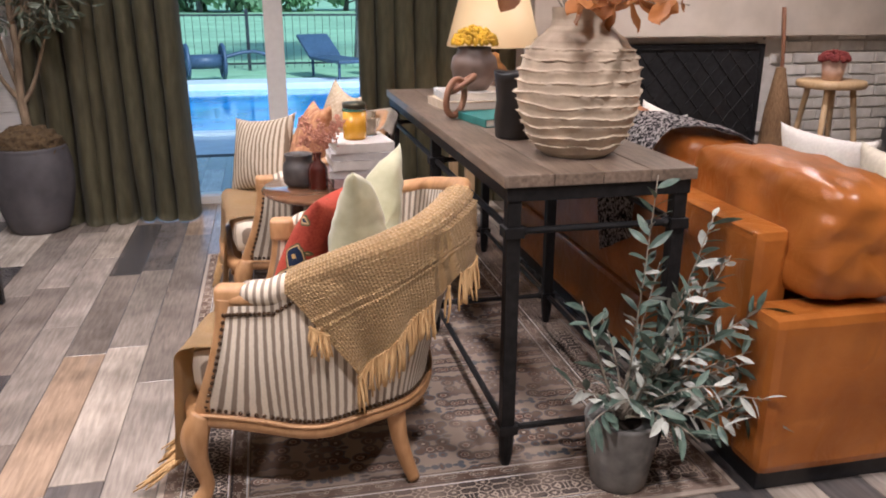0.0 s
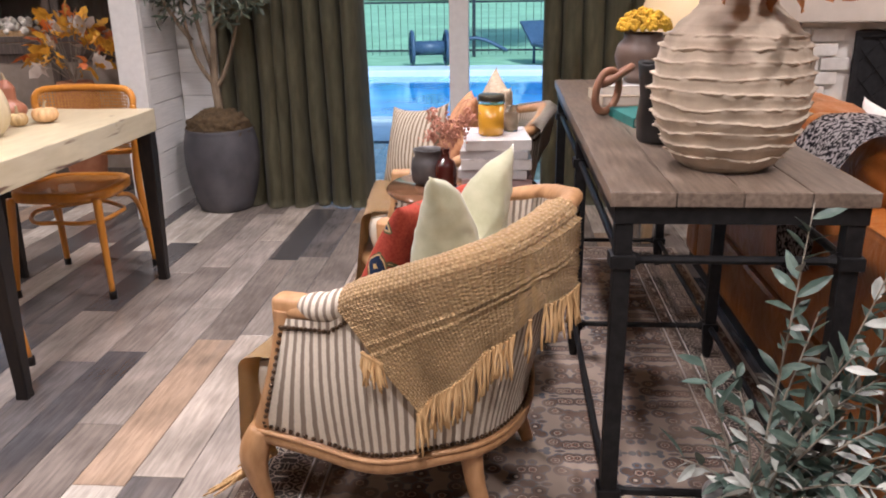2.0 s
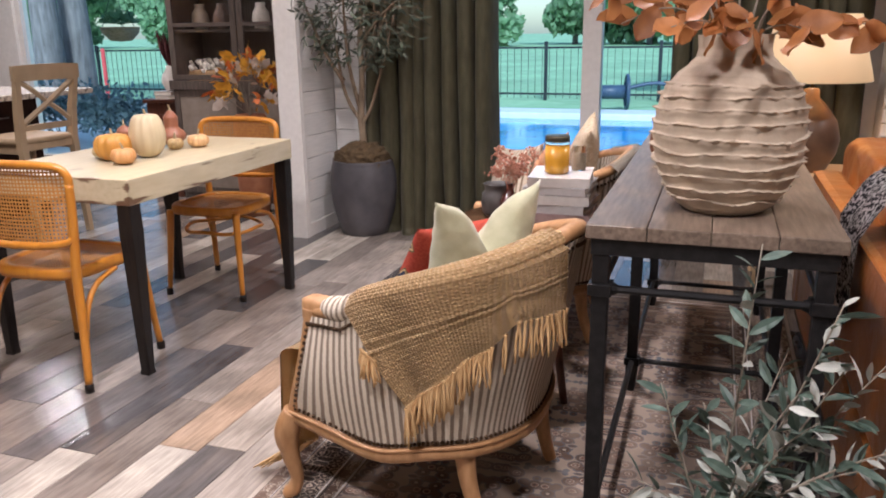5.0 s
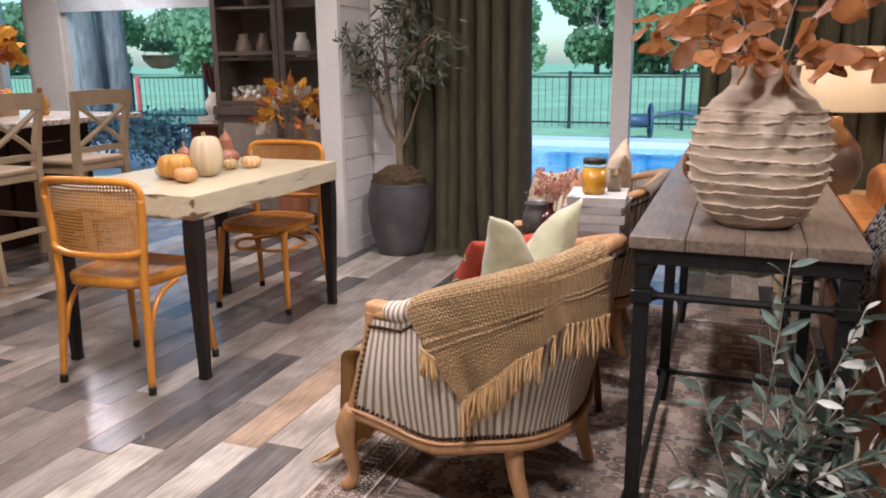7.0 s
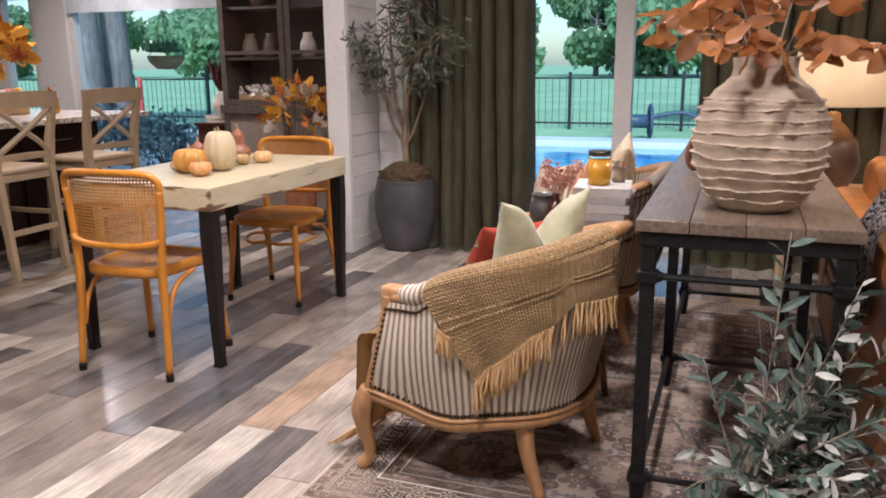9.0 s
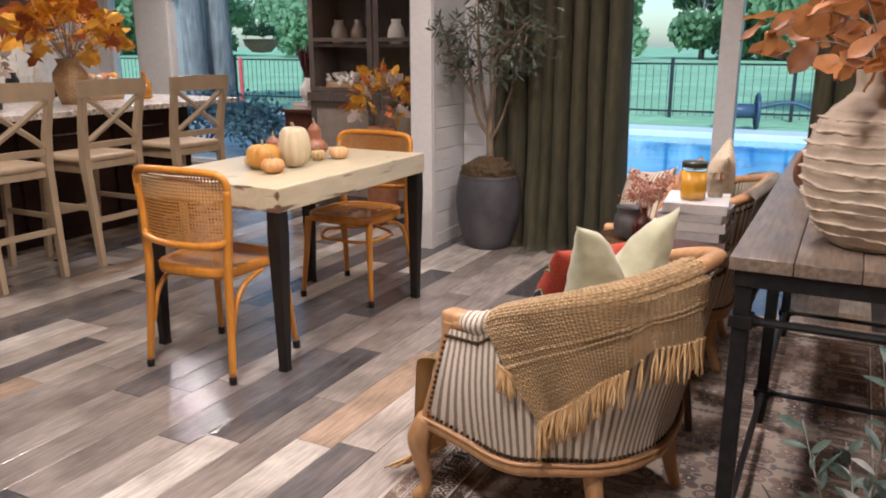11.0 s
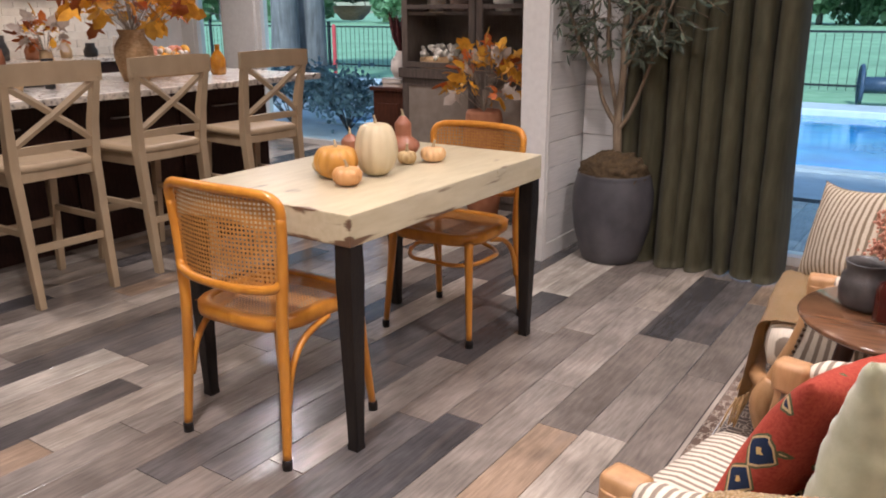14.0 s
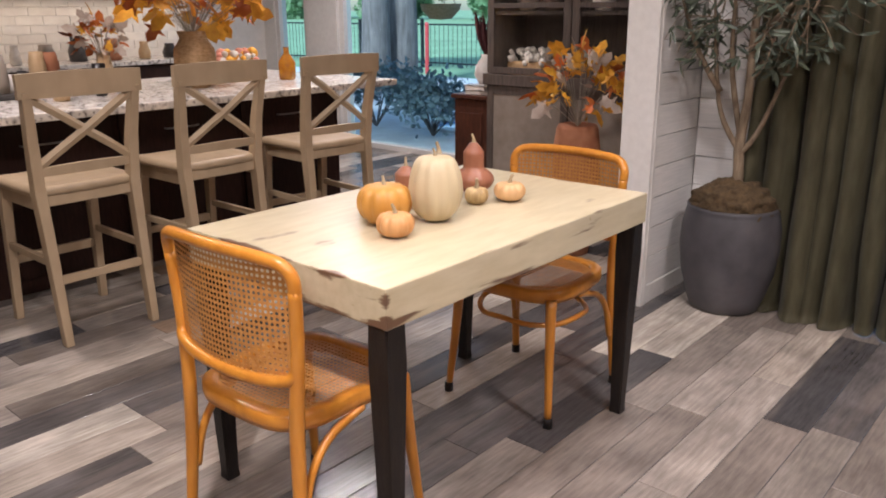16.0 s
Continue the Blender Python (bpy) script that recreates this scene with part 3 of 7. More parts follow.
def cane_chair(m, label, hoop, braces):
    c = thing("dining_chair", m, label, "chair", "cane chairs at the cream table")
    r = 0.0165
    # bent frame of the back and the rear legs in one sweep
    for sx in (-1, 1):
        bm = bmesh.new()
        tube(bm, ((sx * 0.222, -0.225, 0.03, 0.014), (sx * 0.214, -0.205, 0.25, 0.0165), (sx * 0.208, -0.195, 0.45, 0.018), (sx * 0.220, -0.190, 0.64, 0.0165), (sx * 0.231, -0.196, 0.79, 0.0155)), None, 10, 6)
        part("rear_leg", bm, M_HONEYWOOD, c, smooth=True)
        bm = bmesh.new()
        tube(bm, ((sx * 0.215, 0.215, 0.03, 0.012), (sx * 0.200, 0.195, 0.25, 0.016), (sx * 0.19, 0.18, 0.44, 0.019)), None, 10, 5)
        part("front_leg", bm, M_HONEYWOOD, c, smooth=True)
        for y, x in ((-0.226, 0.2225), (0.217, 0.216)):
            part("rubber_foot", lathe([(0.0001, 0.0), (0.0165, 0.0), (0.0165, 0.03), (0.014, 0.034), (0.0001, 0.034)], 12, None, (sx * x, y)), M_BLACKLEG, c, "black rubber foot", smooth=True)
    bm = bmesh.new()
    tube(bm, ((-0.231, -0.195, 0.785), (-0.229, -0.200, 0.822), (-0.20, -0.212, 0.850), (-0.12, -0.228, 0.858), (0, -0.235, 0.860), (0.12, -0.228, 0.858), (0.20, -0.212, 0.850), (0.229, -0.200, 0.822), (0.231, -0.195, 0.785)), 0.0155, 10, 5)
    part("top_rail", bm, M_HONEYWOOD, c, smooth=True)
    bm = bmesh.new()
    tube(bm, ((-0.216, -0.190, 0.60), (-0.20, -0.203, 0.575), (-0.12, -0.223, 0.563), (0, -0.231, 0.56), (0.12, -0.223, 0.563), (0.20, -0.203, 0.575), (0.216, -0.190, 0.60)), 0.015, 10, 5)
    part("lower_rail", bm, M_HONEYWOOD, c, smooth=True)

    def curve_back(p, a, b):
        u = 2 * a - 1
        return Vector((p.x, p.y - 0.042 * (1 - u * u) - 0.004, p.z))
    part("cane_back", cane_panel((-0.2118, -0.186, 0.572), (1, 0, 0), Vector((0, -0.004, 0.28)).normalized(), 31, 20, 0.01367, curve_back), M_CANE, c, "open woven cane")
    # seat ring
    bm = bmesh.new()
    n, rings = 48, []
    for k in range(n):
        a = 2 * math.pi * k / n
        ca, sa = math.cos(a), math.sin(a)
        e = 0.55
        px, py = math.copysign(abs(ca) ** e, ca), math.copysign(abs(sa) ** e, sa)
        w = 0.215 if py > 0 else 0.205
        rings.append([(px * w * 1.0, py * 0.215, 0.425), (px * w * 1.015, py * 0.218, 0.44), (px * w * 1.01, py * 0.217, 0.462), (px * w * 0.985, py * 0.212, 0.468), (px * w * 0.85, py * 0.182, 0.467), (px * w * 0.83, py * 0.178, 0.46), (px * w * 0.83, py * 0.178, 0.425)])
    vs = [[bm.verts.new(q) for q in ring] for ring in rings]
    for k in range(n):
        a, b = vs[k], vs[(k + 1) % n]
        for i in range(7):
            bm.faces.new((a[i], b[i], b[(i + 1) % 7], a[(i + 1) % 7]))
    part("seat_frame", bm, M_HONEYWOOD, c, smooth=True)
    part("cane_seat", cane_panel((-0.183, -0.183, 0.461), (1, 0, 0), (0, 1, 0), 27, 27, 0.01356, lambda p, a, b: Vector((p.x, p.y, p.z - 0.008 * (1 - (2 * a - 1) ** 2) * (1 - (2 * b - 1) ** 2)))), M_CANE, c, "open woven cane")
    for sx in (-1, 1):
        if braces:
            bm = bmesh.new()
            tube(bm, ((sx * 0.212, -0.195, 0.20), (sx * 0.209, -0.165, 0.31), (sx * 0.205, -0.10, 0.385), (sx * 0.20, 0.02, 0.42)), 0.011, 8, 6)
            part("brace", bm, M_HONEYWOOD, c, smooth=True)
    if hoop:
        bm = bmesh.new()
        pts = [(0.195 * math.cos(a), 0.185 * math.sin(a), 0.315 + 0.02 * abs(math.cos(2 * a))) for a in [2 * math.pi * k / 12 for k in range(12)]]
        tube(bm, pts, 0.0095, 8, 4, closed=True)
        part("stretcher_hoop", bm, M_HONEYWOOD, c, smooth=True)
    return c

cane_chair(pose(-1.222, 2.582, 0, 0, 0, 2), "honey bentwood chair with cane seat and back, tucked under the table", False, True)
cane_chair(pose(-1.235, 3.655, 0, 0, 0, 181), "honey bentwood cane chair with hoop stretcher at the table end", True, True)

# ---- counter stools ----


def counter_stool(m, label):
    """X-back stool; it faces -x of the room, its back to +x."""
    c = thing("counter_stool", m, label, "stool", "stools along the island")
    for sx in (-1, 1):
        bm = bmesh.new()
        ring = []
        for z, y, x, a, b in ((0, -0.255, 0.195, 0.017, 0.022), (0.35, -0.228, 0.197, 0.021, 0.025), (0.66, -0.205, 0.202, 0.023, 0.027), (0.85, -0.225, 0.209, 0.021, 0.024), (1.06, -0.268, 0.222, 0.018, 0.02)):
            ring.append([bm.verts.new((sx * x + i * a, y + j * b, z)) for i, j in ((-1, -1), (1, -1), (1, 1), (-1, 1))])
        for p, q in zip(ring, ring[1:]):
            for k in range(4):
                bm.faces.new((p[k], p[(k + 1) % 4], q[(k + 1) % 4], q[k]))
        bm.faces.new(ring[0][::-1]), bm.faces.new(ring[-1])
        bmesh.ops.bevel(bm, geom=list(bm.edges), offset=0.003, segments=1, affect="EDGES")
        part("rear_leg", bm, M_STOOLWOOD, c)
        bm = bmesh.new()
        ring = []
        for z, y, x, a in ((0, 0.235, 0.2, 0.017), (0.64, 0.19, 0.19, 0.023)):
            ring.append([bm.verts.new((sx * x + i * a, y + j * a, z)) for i, j in ((-1, -1), (1, -1), (1, 1), (-1, 1))])
        for k in range(4):
            bm.faces.new((ring[0][k], ring[0][(k + 1) % 4], ring[1][(k + 1) % 4], ring[1][k]))
        bm.faces.new(ring[0][::-1]), bm.faces.new(ring[-1])
        bmesh.ops.bevel(bm, geom=list(bm.edges), offset=0.003, segments=1, affect="EDGES")
        part("front_leg", bm, M_STOOLWOOD, c)
        bm = bmesh.new()
        box(bm, sx * 0.197 - 0.011, sx * 0.197 + 0.011, -0.21, 0.2, 0.345, 0.375, 0.003)
        part("side_stretcher", bm, M_STOOLWOOD, c)
        bm = bmesh.new()
        box(bm, sx * 0.193 - 0.011, sx * 0.193 + 0.011, -0.18, 0.18, 0.575, 0.64, 0.003)
        part("side_apron", bm, M_STOOLWOOD, c)
    part("rear_stretcher", boxes((-0.18, 0.18, -0.242, -0.22, 0.265, 0.30), bevel=0.003), M_STOOLWOOD, c)
    part("foot_rest", boxes((-0.18, 0.18, 0.205, 0.23, 0.265, 0.305), bevel=0.003), M_STOOLWOOD, c)
    part("rear_apron", boxes((-0.18, 0.18, -0.218, -0.196, 0.595, 0.64), bevel=0.003), M_STOOLWOOD, c)
    part("front_apron", boxes((-0.17, 0.17, 0.18, 0.202, 0.575, 0.64), bevel=0.003), M_STOOLWOOD, c)
    # saddle seat
    bm = bmesh.new()
    n = 14
    top, low = {}, {}
    for i in range(n + 1):
        for j in range(n + 1):
            u, v = 2 * i / n - 1, 2 * j / n - 1
            x = u * (0.235 - 0.012 * (1 - v) * 0.5 * abs(u))
            y = v * 0.225 - 0.012 * v * u * u
            d = max(abs(u), abs(v))
            top[i, j] = bm.verts.new((x, y, 0.682 - 0.014 * (1 - u ** 4) * (1 - v ** 4) - 0.012 * max(0.0, d - 0.9) * 10))
            low[i, j] = bm.verts.new((x, y, 0.640))
    for i in range(n):
        for j in range(n):
            bm.faces.new((top[i, j], top[i + 1, j], top[i + 1, j + 1], top[i, j + 1]))
            bm.faces.new((low[i, j], low[i, j + 1], low[i + 1, j + 1], low[i + 1, j]))
    for i in range(n):
        for a in (0, n):
            bm.faces.new((top[i, a], top[i + 1, a], low[i + 1, a], low[i, a]))
            bm.faces.new((top[a, i], top[a, i + 1], low[a, i + 1], low[a, i]))
    part("seat", bm, M_STOOLWOOD, c, smooth=True)
    # curved rails and the cross
    def rail(name, z0, z1, half, dy, back, thick):
        bm = bmesh.new()
        n = 14
        vs = []
        for k in range(n + 1):
            u = 2 * k / n - 1
            yy = dy + back * (1 - u * u) * -1
            vs.append([bm.verts.new((u * half, yy + o, z + (0.008 * (1 - u * u) if z == z1 else 0))) for o, z in ((-thick, z0), (thick, z0), (thick - 0.004, z1), (-thick - 0.004, z1))])
        for a, b in zip(vs, vs[1:]):
            for k in range(4):
                bm.faces.new((a[k], b[k], b[(k + 1) % 4], a[(k + 1) % 4]))
        bm.faces.new(vs[0]), bm.faces.new(vs[-1][::-1])
        bmesh.ops.bevel(bm, geom=[e for e in bm.edges if e.calc_face_angle(0) > 0.8], offset=0.004, segments=2, affect="EDGES")
        part(name, bm, M_STOOLWOOD, c)
    rail("top_rail", 1.035, 1.128, 0.252, -0.268, 0.022, 0.012)
    rail("lower_rail", 0.722, 0.755, 0.20, -0.214, 0.018, 0.010)
    for s in (-1, 1):
        bm = bmesh.new()
        tube(bm, ((s * -0.195, -0.220, 0.758), (s * -0.1, -0.243, 0.828), (0, -0.254 - 0.006 * s, 0.897), (s * 0.1, -0.266, 0.966), (s * 0.205, -0.268, 1.035)), 0.0125, 4, 4, flat=1.5)
        part("cross_bar", bm, M_STOOLWOOD, c)
    return c

stool = counter_stool(pose(-3.19, 2.893, 0, 0, 0, 90), "greige wooden counter stool with X back at the island")
copy_thing(stool, pose(-3.19, 3.545, 0, 0, 0, 91))
copy_thing(stool, pose(-3.17, 4.285, 0, 0, 0, 86))

# ---- pumpkins on the table ----
M_PUMP = {
    "ochre": mat("ochre_pumpkin_skin", (0.54, 0.245, 0.04), (0.64, 0.33, 0.07), rough=(0.35, 0.55), scale=9, bump=0.1, stain=0.15),
    "peach": mat("peach_pumpkin_skin", (0.60, 0.28, 0.09), (0.68, 0.38, 0.16), rough=(0.35, 0.55), scale=9, bump=0.1, stain=0.18),
    "cream": mat("cream_pumpkin_skin", (0.52, 0.415, 0.245), (0.61, 0.51, 0.33), rough=(0.3, 0.5), scale=7, bump=0.06, stain=0.1),
    "rust": mat("rust_gourd_skin", (0.28, 0.10, 0.055), (0.38, 0.16, 0.085), rough=(0.35, 0.5), scale=9, bump=0.1, stain=0.2),
    "dark": mat("dark_green_gourd_skin", (0.035, 0.035, 0.02), (0.08, 0.07, 0.04), rough=(0.35, 0.5), scale=14, bump=0.1, stain=0.3),
    "tan": mat("striped_tan_gourd_skin", (0.33, 0.20, 0.075), (0.58, 0.42, 0.20), rough=(0.4, 0.55), scale=22, stretch=(3, 3, 0.4), bump=0.15, stain=0.2),
    "pale": mat("pale_orange_pumpkin_skin", (0.58, 0.32, 0.12), (0.68, 0.44, 0.23), rough=(0.4, 0.55), scale=9, bump=0.1, stain=0.15)}
M_STEM = mat("dry_stem", (0.30, 0.22, 0.12), (0.45, 0.36, 0.22), rough=(0.7, 0.9), scale=30, stretch=(4, 4, 1))


def pumpkin(x, y, r, h, skin, label, ribs=10, depth=0.14, neck=0.0, stem=0.02, z=TAB_H):
    p = thing("pumpkin" if not neck else "gourd", pose(x, y, z + 0.001, 0, 0, (x * 917 + y * 313) % 360), label, "pumpkin" if not neck else "gourd", "pumpkins on the table")
    prof = []
    n = 20
    for k in range(n + 1):
        a = math.pi * k / n
        rr, zz = r * math.sin(a) ** 0.75, h / 2 - h / 2 * math.cos(a)
        if neck:
            f = k / n
            zz = h * f
            bulb = r * math.sin(min(f / 0.56, 1) * math.pi) ** 0.6 if f < 0.56 else 0.0
            rr = max(bulb, neck * min(1, f * 4) * (1 - max(0.0, f - 0.8) / 0.2 * 0.75)) if 0 < k < n else 0.0
        else:
            rr *= 1 - 0.30 * max(0.0, zz / h - 0.35) * min(1.0, max(0.0, h / r - 1.8))
            zz -= 0.10 * h * max(0.0, (zz / h - 0.8) / 0.2) ** 2
        prof.append((max(rr, 0.0 if k in (0, n) else 0.002), zz))

    def wob(a, rr, zz, k):
        return rr * (1 - depth * (1 - abs(math.sin(a * ribs / 2)) ** 0.7) * (0.3 if neck and zz > h * 0.6 else 1)), zz
    part("body", lathe(prof, 60, None, (0, 0), wob), M_PUMP[skin], p, smooth=True)
    bm = bmesh.new()
    top = prof[-1][1]
    tube(bm, ((0, 0, top - 0.006, stem * 0.55), (0.002, 0.001, top + stem * 0.6, stem * 0.3), (0.008, 0.003, top + stem * 1.5, stem * 0.24)), None, 7, 4)
    part("stem", bm, M_STEM, p, "dry stem", smooth=True)
    return p

pumpkin(-1.239, 2.919, 0.078, 0.122, "ochre", "ribbed ochre pumpkin on the cream table", stem=0.016)
pumpkin(-1.124, 2.843, 0.052, 0.070, "peach", "small peach pumpkin on the cream table", stem=0.017)
pumpkin(-1.152, 3.034, 0.080, 0.205, "cream", "tall cream pumpkin on the cream table", ribs=11, depth=0.10, stem=0.014)
pumpkin(-1.325, 3.097, 0.044, 0.128, "rust", "small rust gourd on the cream table", depth=0.06, neck=0.034, stem=0.014)
pumpkin(-1.277, 3.360, 0.066, 0.172, "rust", "bottle-shaped rust gourd on the cream table", depth=0.04, neck=0.033, stem=0.015)
pumpkin(-1.315, 3.236, 0.040, 0.150, "dark", "dark green gourd with bent neck on the table", depth=0.05, neck=0.016, stem=0.02)
pumpkin(-1.188, 3.264, 0.038, 0.055, "tan", "small striped tan gourd on the cream table", stem=0.02)
pumpkin(-1.133, 3.360, 0.050, 0.064, "pale", "pale orange pumpkin on the cream table", stem=0.018)
pumpkin(-1.339, 2.963, 0.042, 0.055, "cream", "small cream pumpkin behind the ochre one", stem=0.012)
# ---- rug ----


def rug_material():
    """Faded oriental rug: bands of border ornament round a brown-red field."""
    m = mat("faded_oriental_rug", (0.5, 0.5, 0.5), (1, 1, 1), rough=(0.85, 0.97), scale=190, bump=0.45, fine=330, stain=0.22, stain_scale=3, spec=0.1)
    nt = m.node_tree
    n, ln = nt.nodes, nt.links
    tc = next(x for x in n if x.type == "TEX_COORD")
    sep = n.new("ShaderNodeSeparateXYZ")
    ln.new(tc.outputs["Object"], sep.inputs[0])

    def op(kind, a, b=None):
        o = n.new("ShaderNodeMath")
        o.operation = kind
        for k, q in enumerate((a, b)):
            if q is None:
                continue
            if isinstance(q, (int, float)):
                o.inputs[k].default_value = q
            else:
                ln.new(q, o.inputs[k])
        return o.outputs[0]
    ax, ay = op("ABSOLUTE", sep.outputs[0]), op("ABSOLUTE", sep.outputs[1])
    dist = op("MINIMUM", op("SUBTRACT", RUG_W, ax), op("SUBTRACT", RUG_L, ay))
    # mirrored coordinates make the ornament symmetric
    mir = n.new("ShaderNodeCombineXYZ")
    ln.new(op("PINGPONG", op("ADD", sep.outputs[0], 40.0), 0.16), mir.inputs[0])
    ln.new(op("PINGPONG", op("ADD", sep.outputs[1], 40.0), 0.16), mir.inputs[1])
    small = n.new("ShaderNodeCombineXYZ")
    ln.new(op("PINGPONG", op("ADD", sep.outputs[0], 40.0), 0.045), small.inputs[0])
    ln.new(op("PINGPONG", op("ADD", sep.outputs[1], 40.0), 0.045), small.inputs[1])

    def cells(vec, scale, feature):
        v = n.new("ShaderNodeTexVoronoi")
        v.feature = feature
        v.inputs["Scale"].default_value = scale
        ln.new(vec.outputs[0], v.inputs["Vector"])
        return v.outputs["Distance"]

    def ramp(fac, stops, sharp=True):
        r = n.new("ShaderNodeValToRGB")
        if sharp:
            r.color_ramp.interpolation = "CONSTANT"
        e = r.color_ramp.elements
        e[0].position, e[0].color = stops[0][0], rgb(*stops[0][1])
        e[1].position, e[1].color = stops[1][0], rgb(*stops[1][1])
        for q, c in stops[2:]:
            e.new(q).color = rgb(*c)
        ln.new(fac, r.inputs[0])
        return r.outputs[0]
    brown, rust, cream, dark, slate = (0.115, 0.076, 0.058), (0.17, 0.09, 0.065), (0.40, 0.33, 0.265), (0.055, 0.045, 0.042), (0.10, 0.11, 0.125)
    field = ramp(cells(mir, 24, "F1"), ((0.0, cream), (0.09, dark), (0.16, rust), (0.26, cream), (0.31, dark), (0.38, brown), (0.52, slate), (0.6, (0.30, 0.24, 0.19))))
    border = ramp(cells(small, 40, "DISTANCE_TO_EDGE"), ((0.0, cream), (0.06, dark), (0.22, (0.09, 0.07, 0.06)), (0.34, cream)))
    guard = ramp(cells(small, 80, "F1"), ((0.0, dark), (0.3, cream), (0.5, brown)))
    band = ramp(dist, ((0.0, (0.36, 0.31, 0.26)), (0.012, dark), (0.018, (0.5, 0.5, 0.5)), (0.06, dark), (0.066, cream), (0.072, (1, 1, 1)), (0.185, cream), (0.191, dark), (0.199, (0.5, 0.5, 0.5)), (0.235, cream), (0.241, dark), (0.246, (0, 0, 0))))
    in_field = op("GREATER_THAN", dist, 0.246)
    in_main = op("MULTIPLY", op("GREATER_THAN", dist, 0.072), op("LESS_THAN", dist, 0.185))
    g1 = op("MULTIPLY", op("GREATER_THAN", dist, 0.018), op("LESS_THAN", dist, 0.06))
    g2 = op("MULTIPLY", op("GREATER_THAN", dist, 0.199), op("LESS_THAN", dist, 0.235))

    def over(fac, a, b):
        x = n.new("ShaderNodeMix")
        x.data_type = "RGBA"
        ln.new(fac, x.inputs["Factor"]), ln.new(a, x.inputs["A"]), ln.new(b, x.inputs["B"])
        return x.outputs["Result"]
    col = over(in_field, band, field)
    col = over(in_main, col, border)
    col = over(op("ADD", g1, g2), col, guard)
    # broad worn fading
    fade = n.new("ShaderNodeTexNoise")
    fade.inputs["Scale"].default_value = 5.0
    ln.new(tc.outputs["Object"], fade.inputs["Vector"])
    fr = n.new("ShaderNodeMapRange")
    fr.inputs["From Min"].default_value, fr.inputs["From Max"].default_value, fr.inputs["To Max"].default_value = 0.40, 0.72, 0.62
    ln.new(fade.outputs["Fac"], fr.inputs["Value"])
    x = n.new("ShaderNodeMix")
    x.data_type = "RGBA"
    ln.new(fr.outputs[0], x.inputs["Factor"]), ln.new(col, x.inputs["A"])
    x.inputs["B"].default_value = rgb(0.35, 0.27, 0.215)
    hsv = next(q for q in n if q.type == "HUE_SAT")
    ln.new(x.outputs["Result"], hsv.inputs["Color"])
    return m

RUG_W, RUG_L = 0.785, 1.235
rug = part("rug", boxes((-RUG_W, RUG_W, -RUG_L, RUG_L, 0.001, 0.009), bevel=0.003), rug_material(), m=pose(0.757, 2.975, 0))
tagged(rug, "faded oriental rug in brown, rust and cream under the chairs", "rug")

# ---- armchairs ----
M_NAIL = mat("aged_nailheads", (0.05, 0.03, 0.018), (0.11, 0.065, 0.035), rough=(0.35, 0.5), metal=0.8, scale=80)


def shell_plan(u):
    """The chair's curve from one arm front (u 0) round the back to the other (u 1): x, y."""
    pts = ((-0.335, 0.17), (-0.345, 0.02), (-0.325, -0.13), (-0.235, -0.265), (0.0, -0.315), (0.235, -0.265), (0.325, -0.13), (0.345, 0.02), (0.335, 0.17))
    f = min(max(u, 0), 1) * 8
    i = min(int(f), 7)
    t = f - i
    p = [Vector(pts[min(max(k, 0), 8)]) for k in (i - 1, i, i + 1, i + 2)]
    return 0.5 * ((2 * p[1]) + (p[2] - p[0]) * t + (2 * p[0] - 5 * p[1] + 4 * p[2] - p[3]) * t * t + (3 * p[1] - p[0] - 3 * p[2] + p[3]) * t ** 3)


def shell_top(u):
    s = 1 - abs(2 * u - 1)
    return 0.582 + 0.023 * min(s * 3, 1) + 0.188 * (max(0.0, s - 0.22) / 0.78) ** 0.85


def shell_point(u, z, off=0.0):
    """A point on the outer skin at height z, off metres outward."""
    p = shell_plan(u)
    t = (shell_plan(min(u + 0.01, 1)) - shell_plan(max(u - 0.01, 0))).normalized()
    n = Vector((-t.y, t.x))
    if n.dot(p) < 0:
        n = -n
    s = 1 - abs(2 * u - 1)
    f = (z - 0.27) / (shell_top(u) - 0.27)
    flare = 0.125 * s ** 1.5 * max(f, 0.0) ** 1.4 + 0.018 * math.sin(math.pi * min(max(f, 0), 1))
    fwd = 0.085 * max(0.0, 1 - s * 5.5) * (1 - min(max(f, 0), 1)) ** 1.6
    q = p + n * (flare + off)
    return Vector((q.x, q.y + fwd, z))


def skin(off, n=72, k=14, low=lambda u: 0.272, high=lambda u: shell_top(u) - 0.012):
    bm = bmesh.new()
    uv = bm.loops.layers.uv.new("UVMap")
    grid, run, last = [], 0.0, None
    for i in range(n + 1):
        u = i / n
        p = shell_plan(u)
        run += (p - last).length if last is not None else 0.0
        last = p
        z0, z1 = low(u), high(u)
        grid.append([(bm.verts.new(shell_point(u, z0 + (z1 - z0) * j / k, off)), (run, z0 + (z1 - z0) * j / k)) for j in range(k + 1)])
    for i in range(n):
        for j in range(k):
            q = (grid[i][j], grid[i + 1][j], grid[i + 1][j + 1], grid[i][j + 1])
            f = bm.faces.new([w[0] for w in q])
            for loop, w in zip(f.loops, q):
                loop[uv].uv = w[1]
    return bm


def low_edge(u):
    """The carved lower edge: it dips in the middle of each side and at the back."""
    return 0.262 + 0.014 * math.cos(2 * math.pi * u * 3)


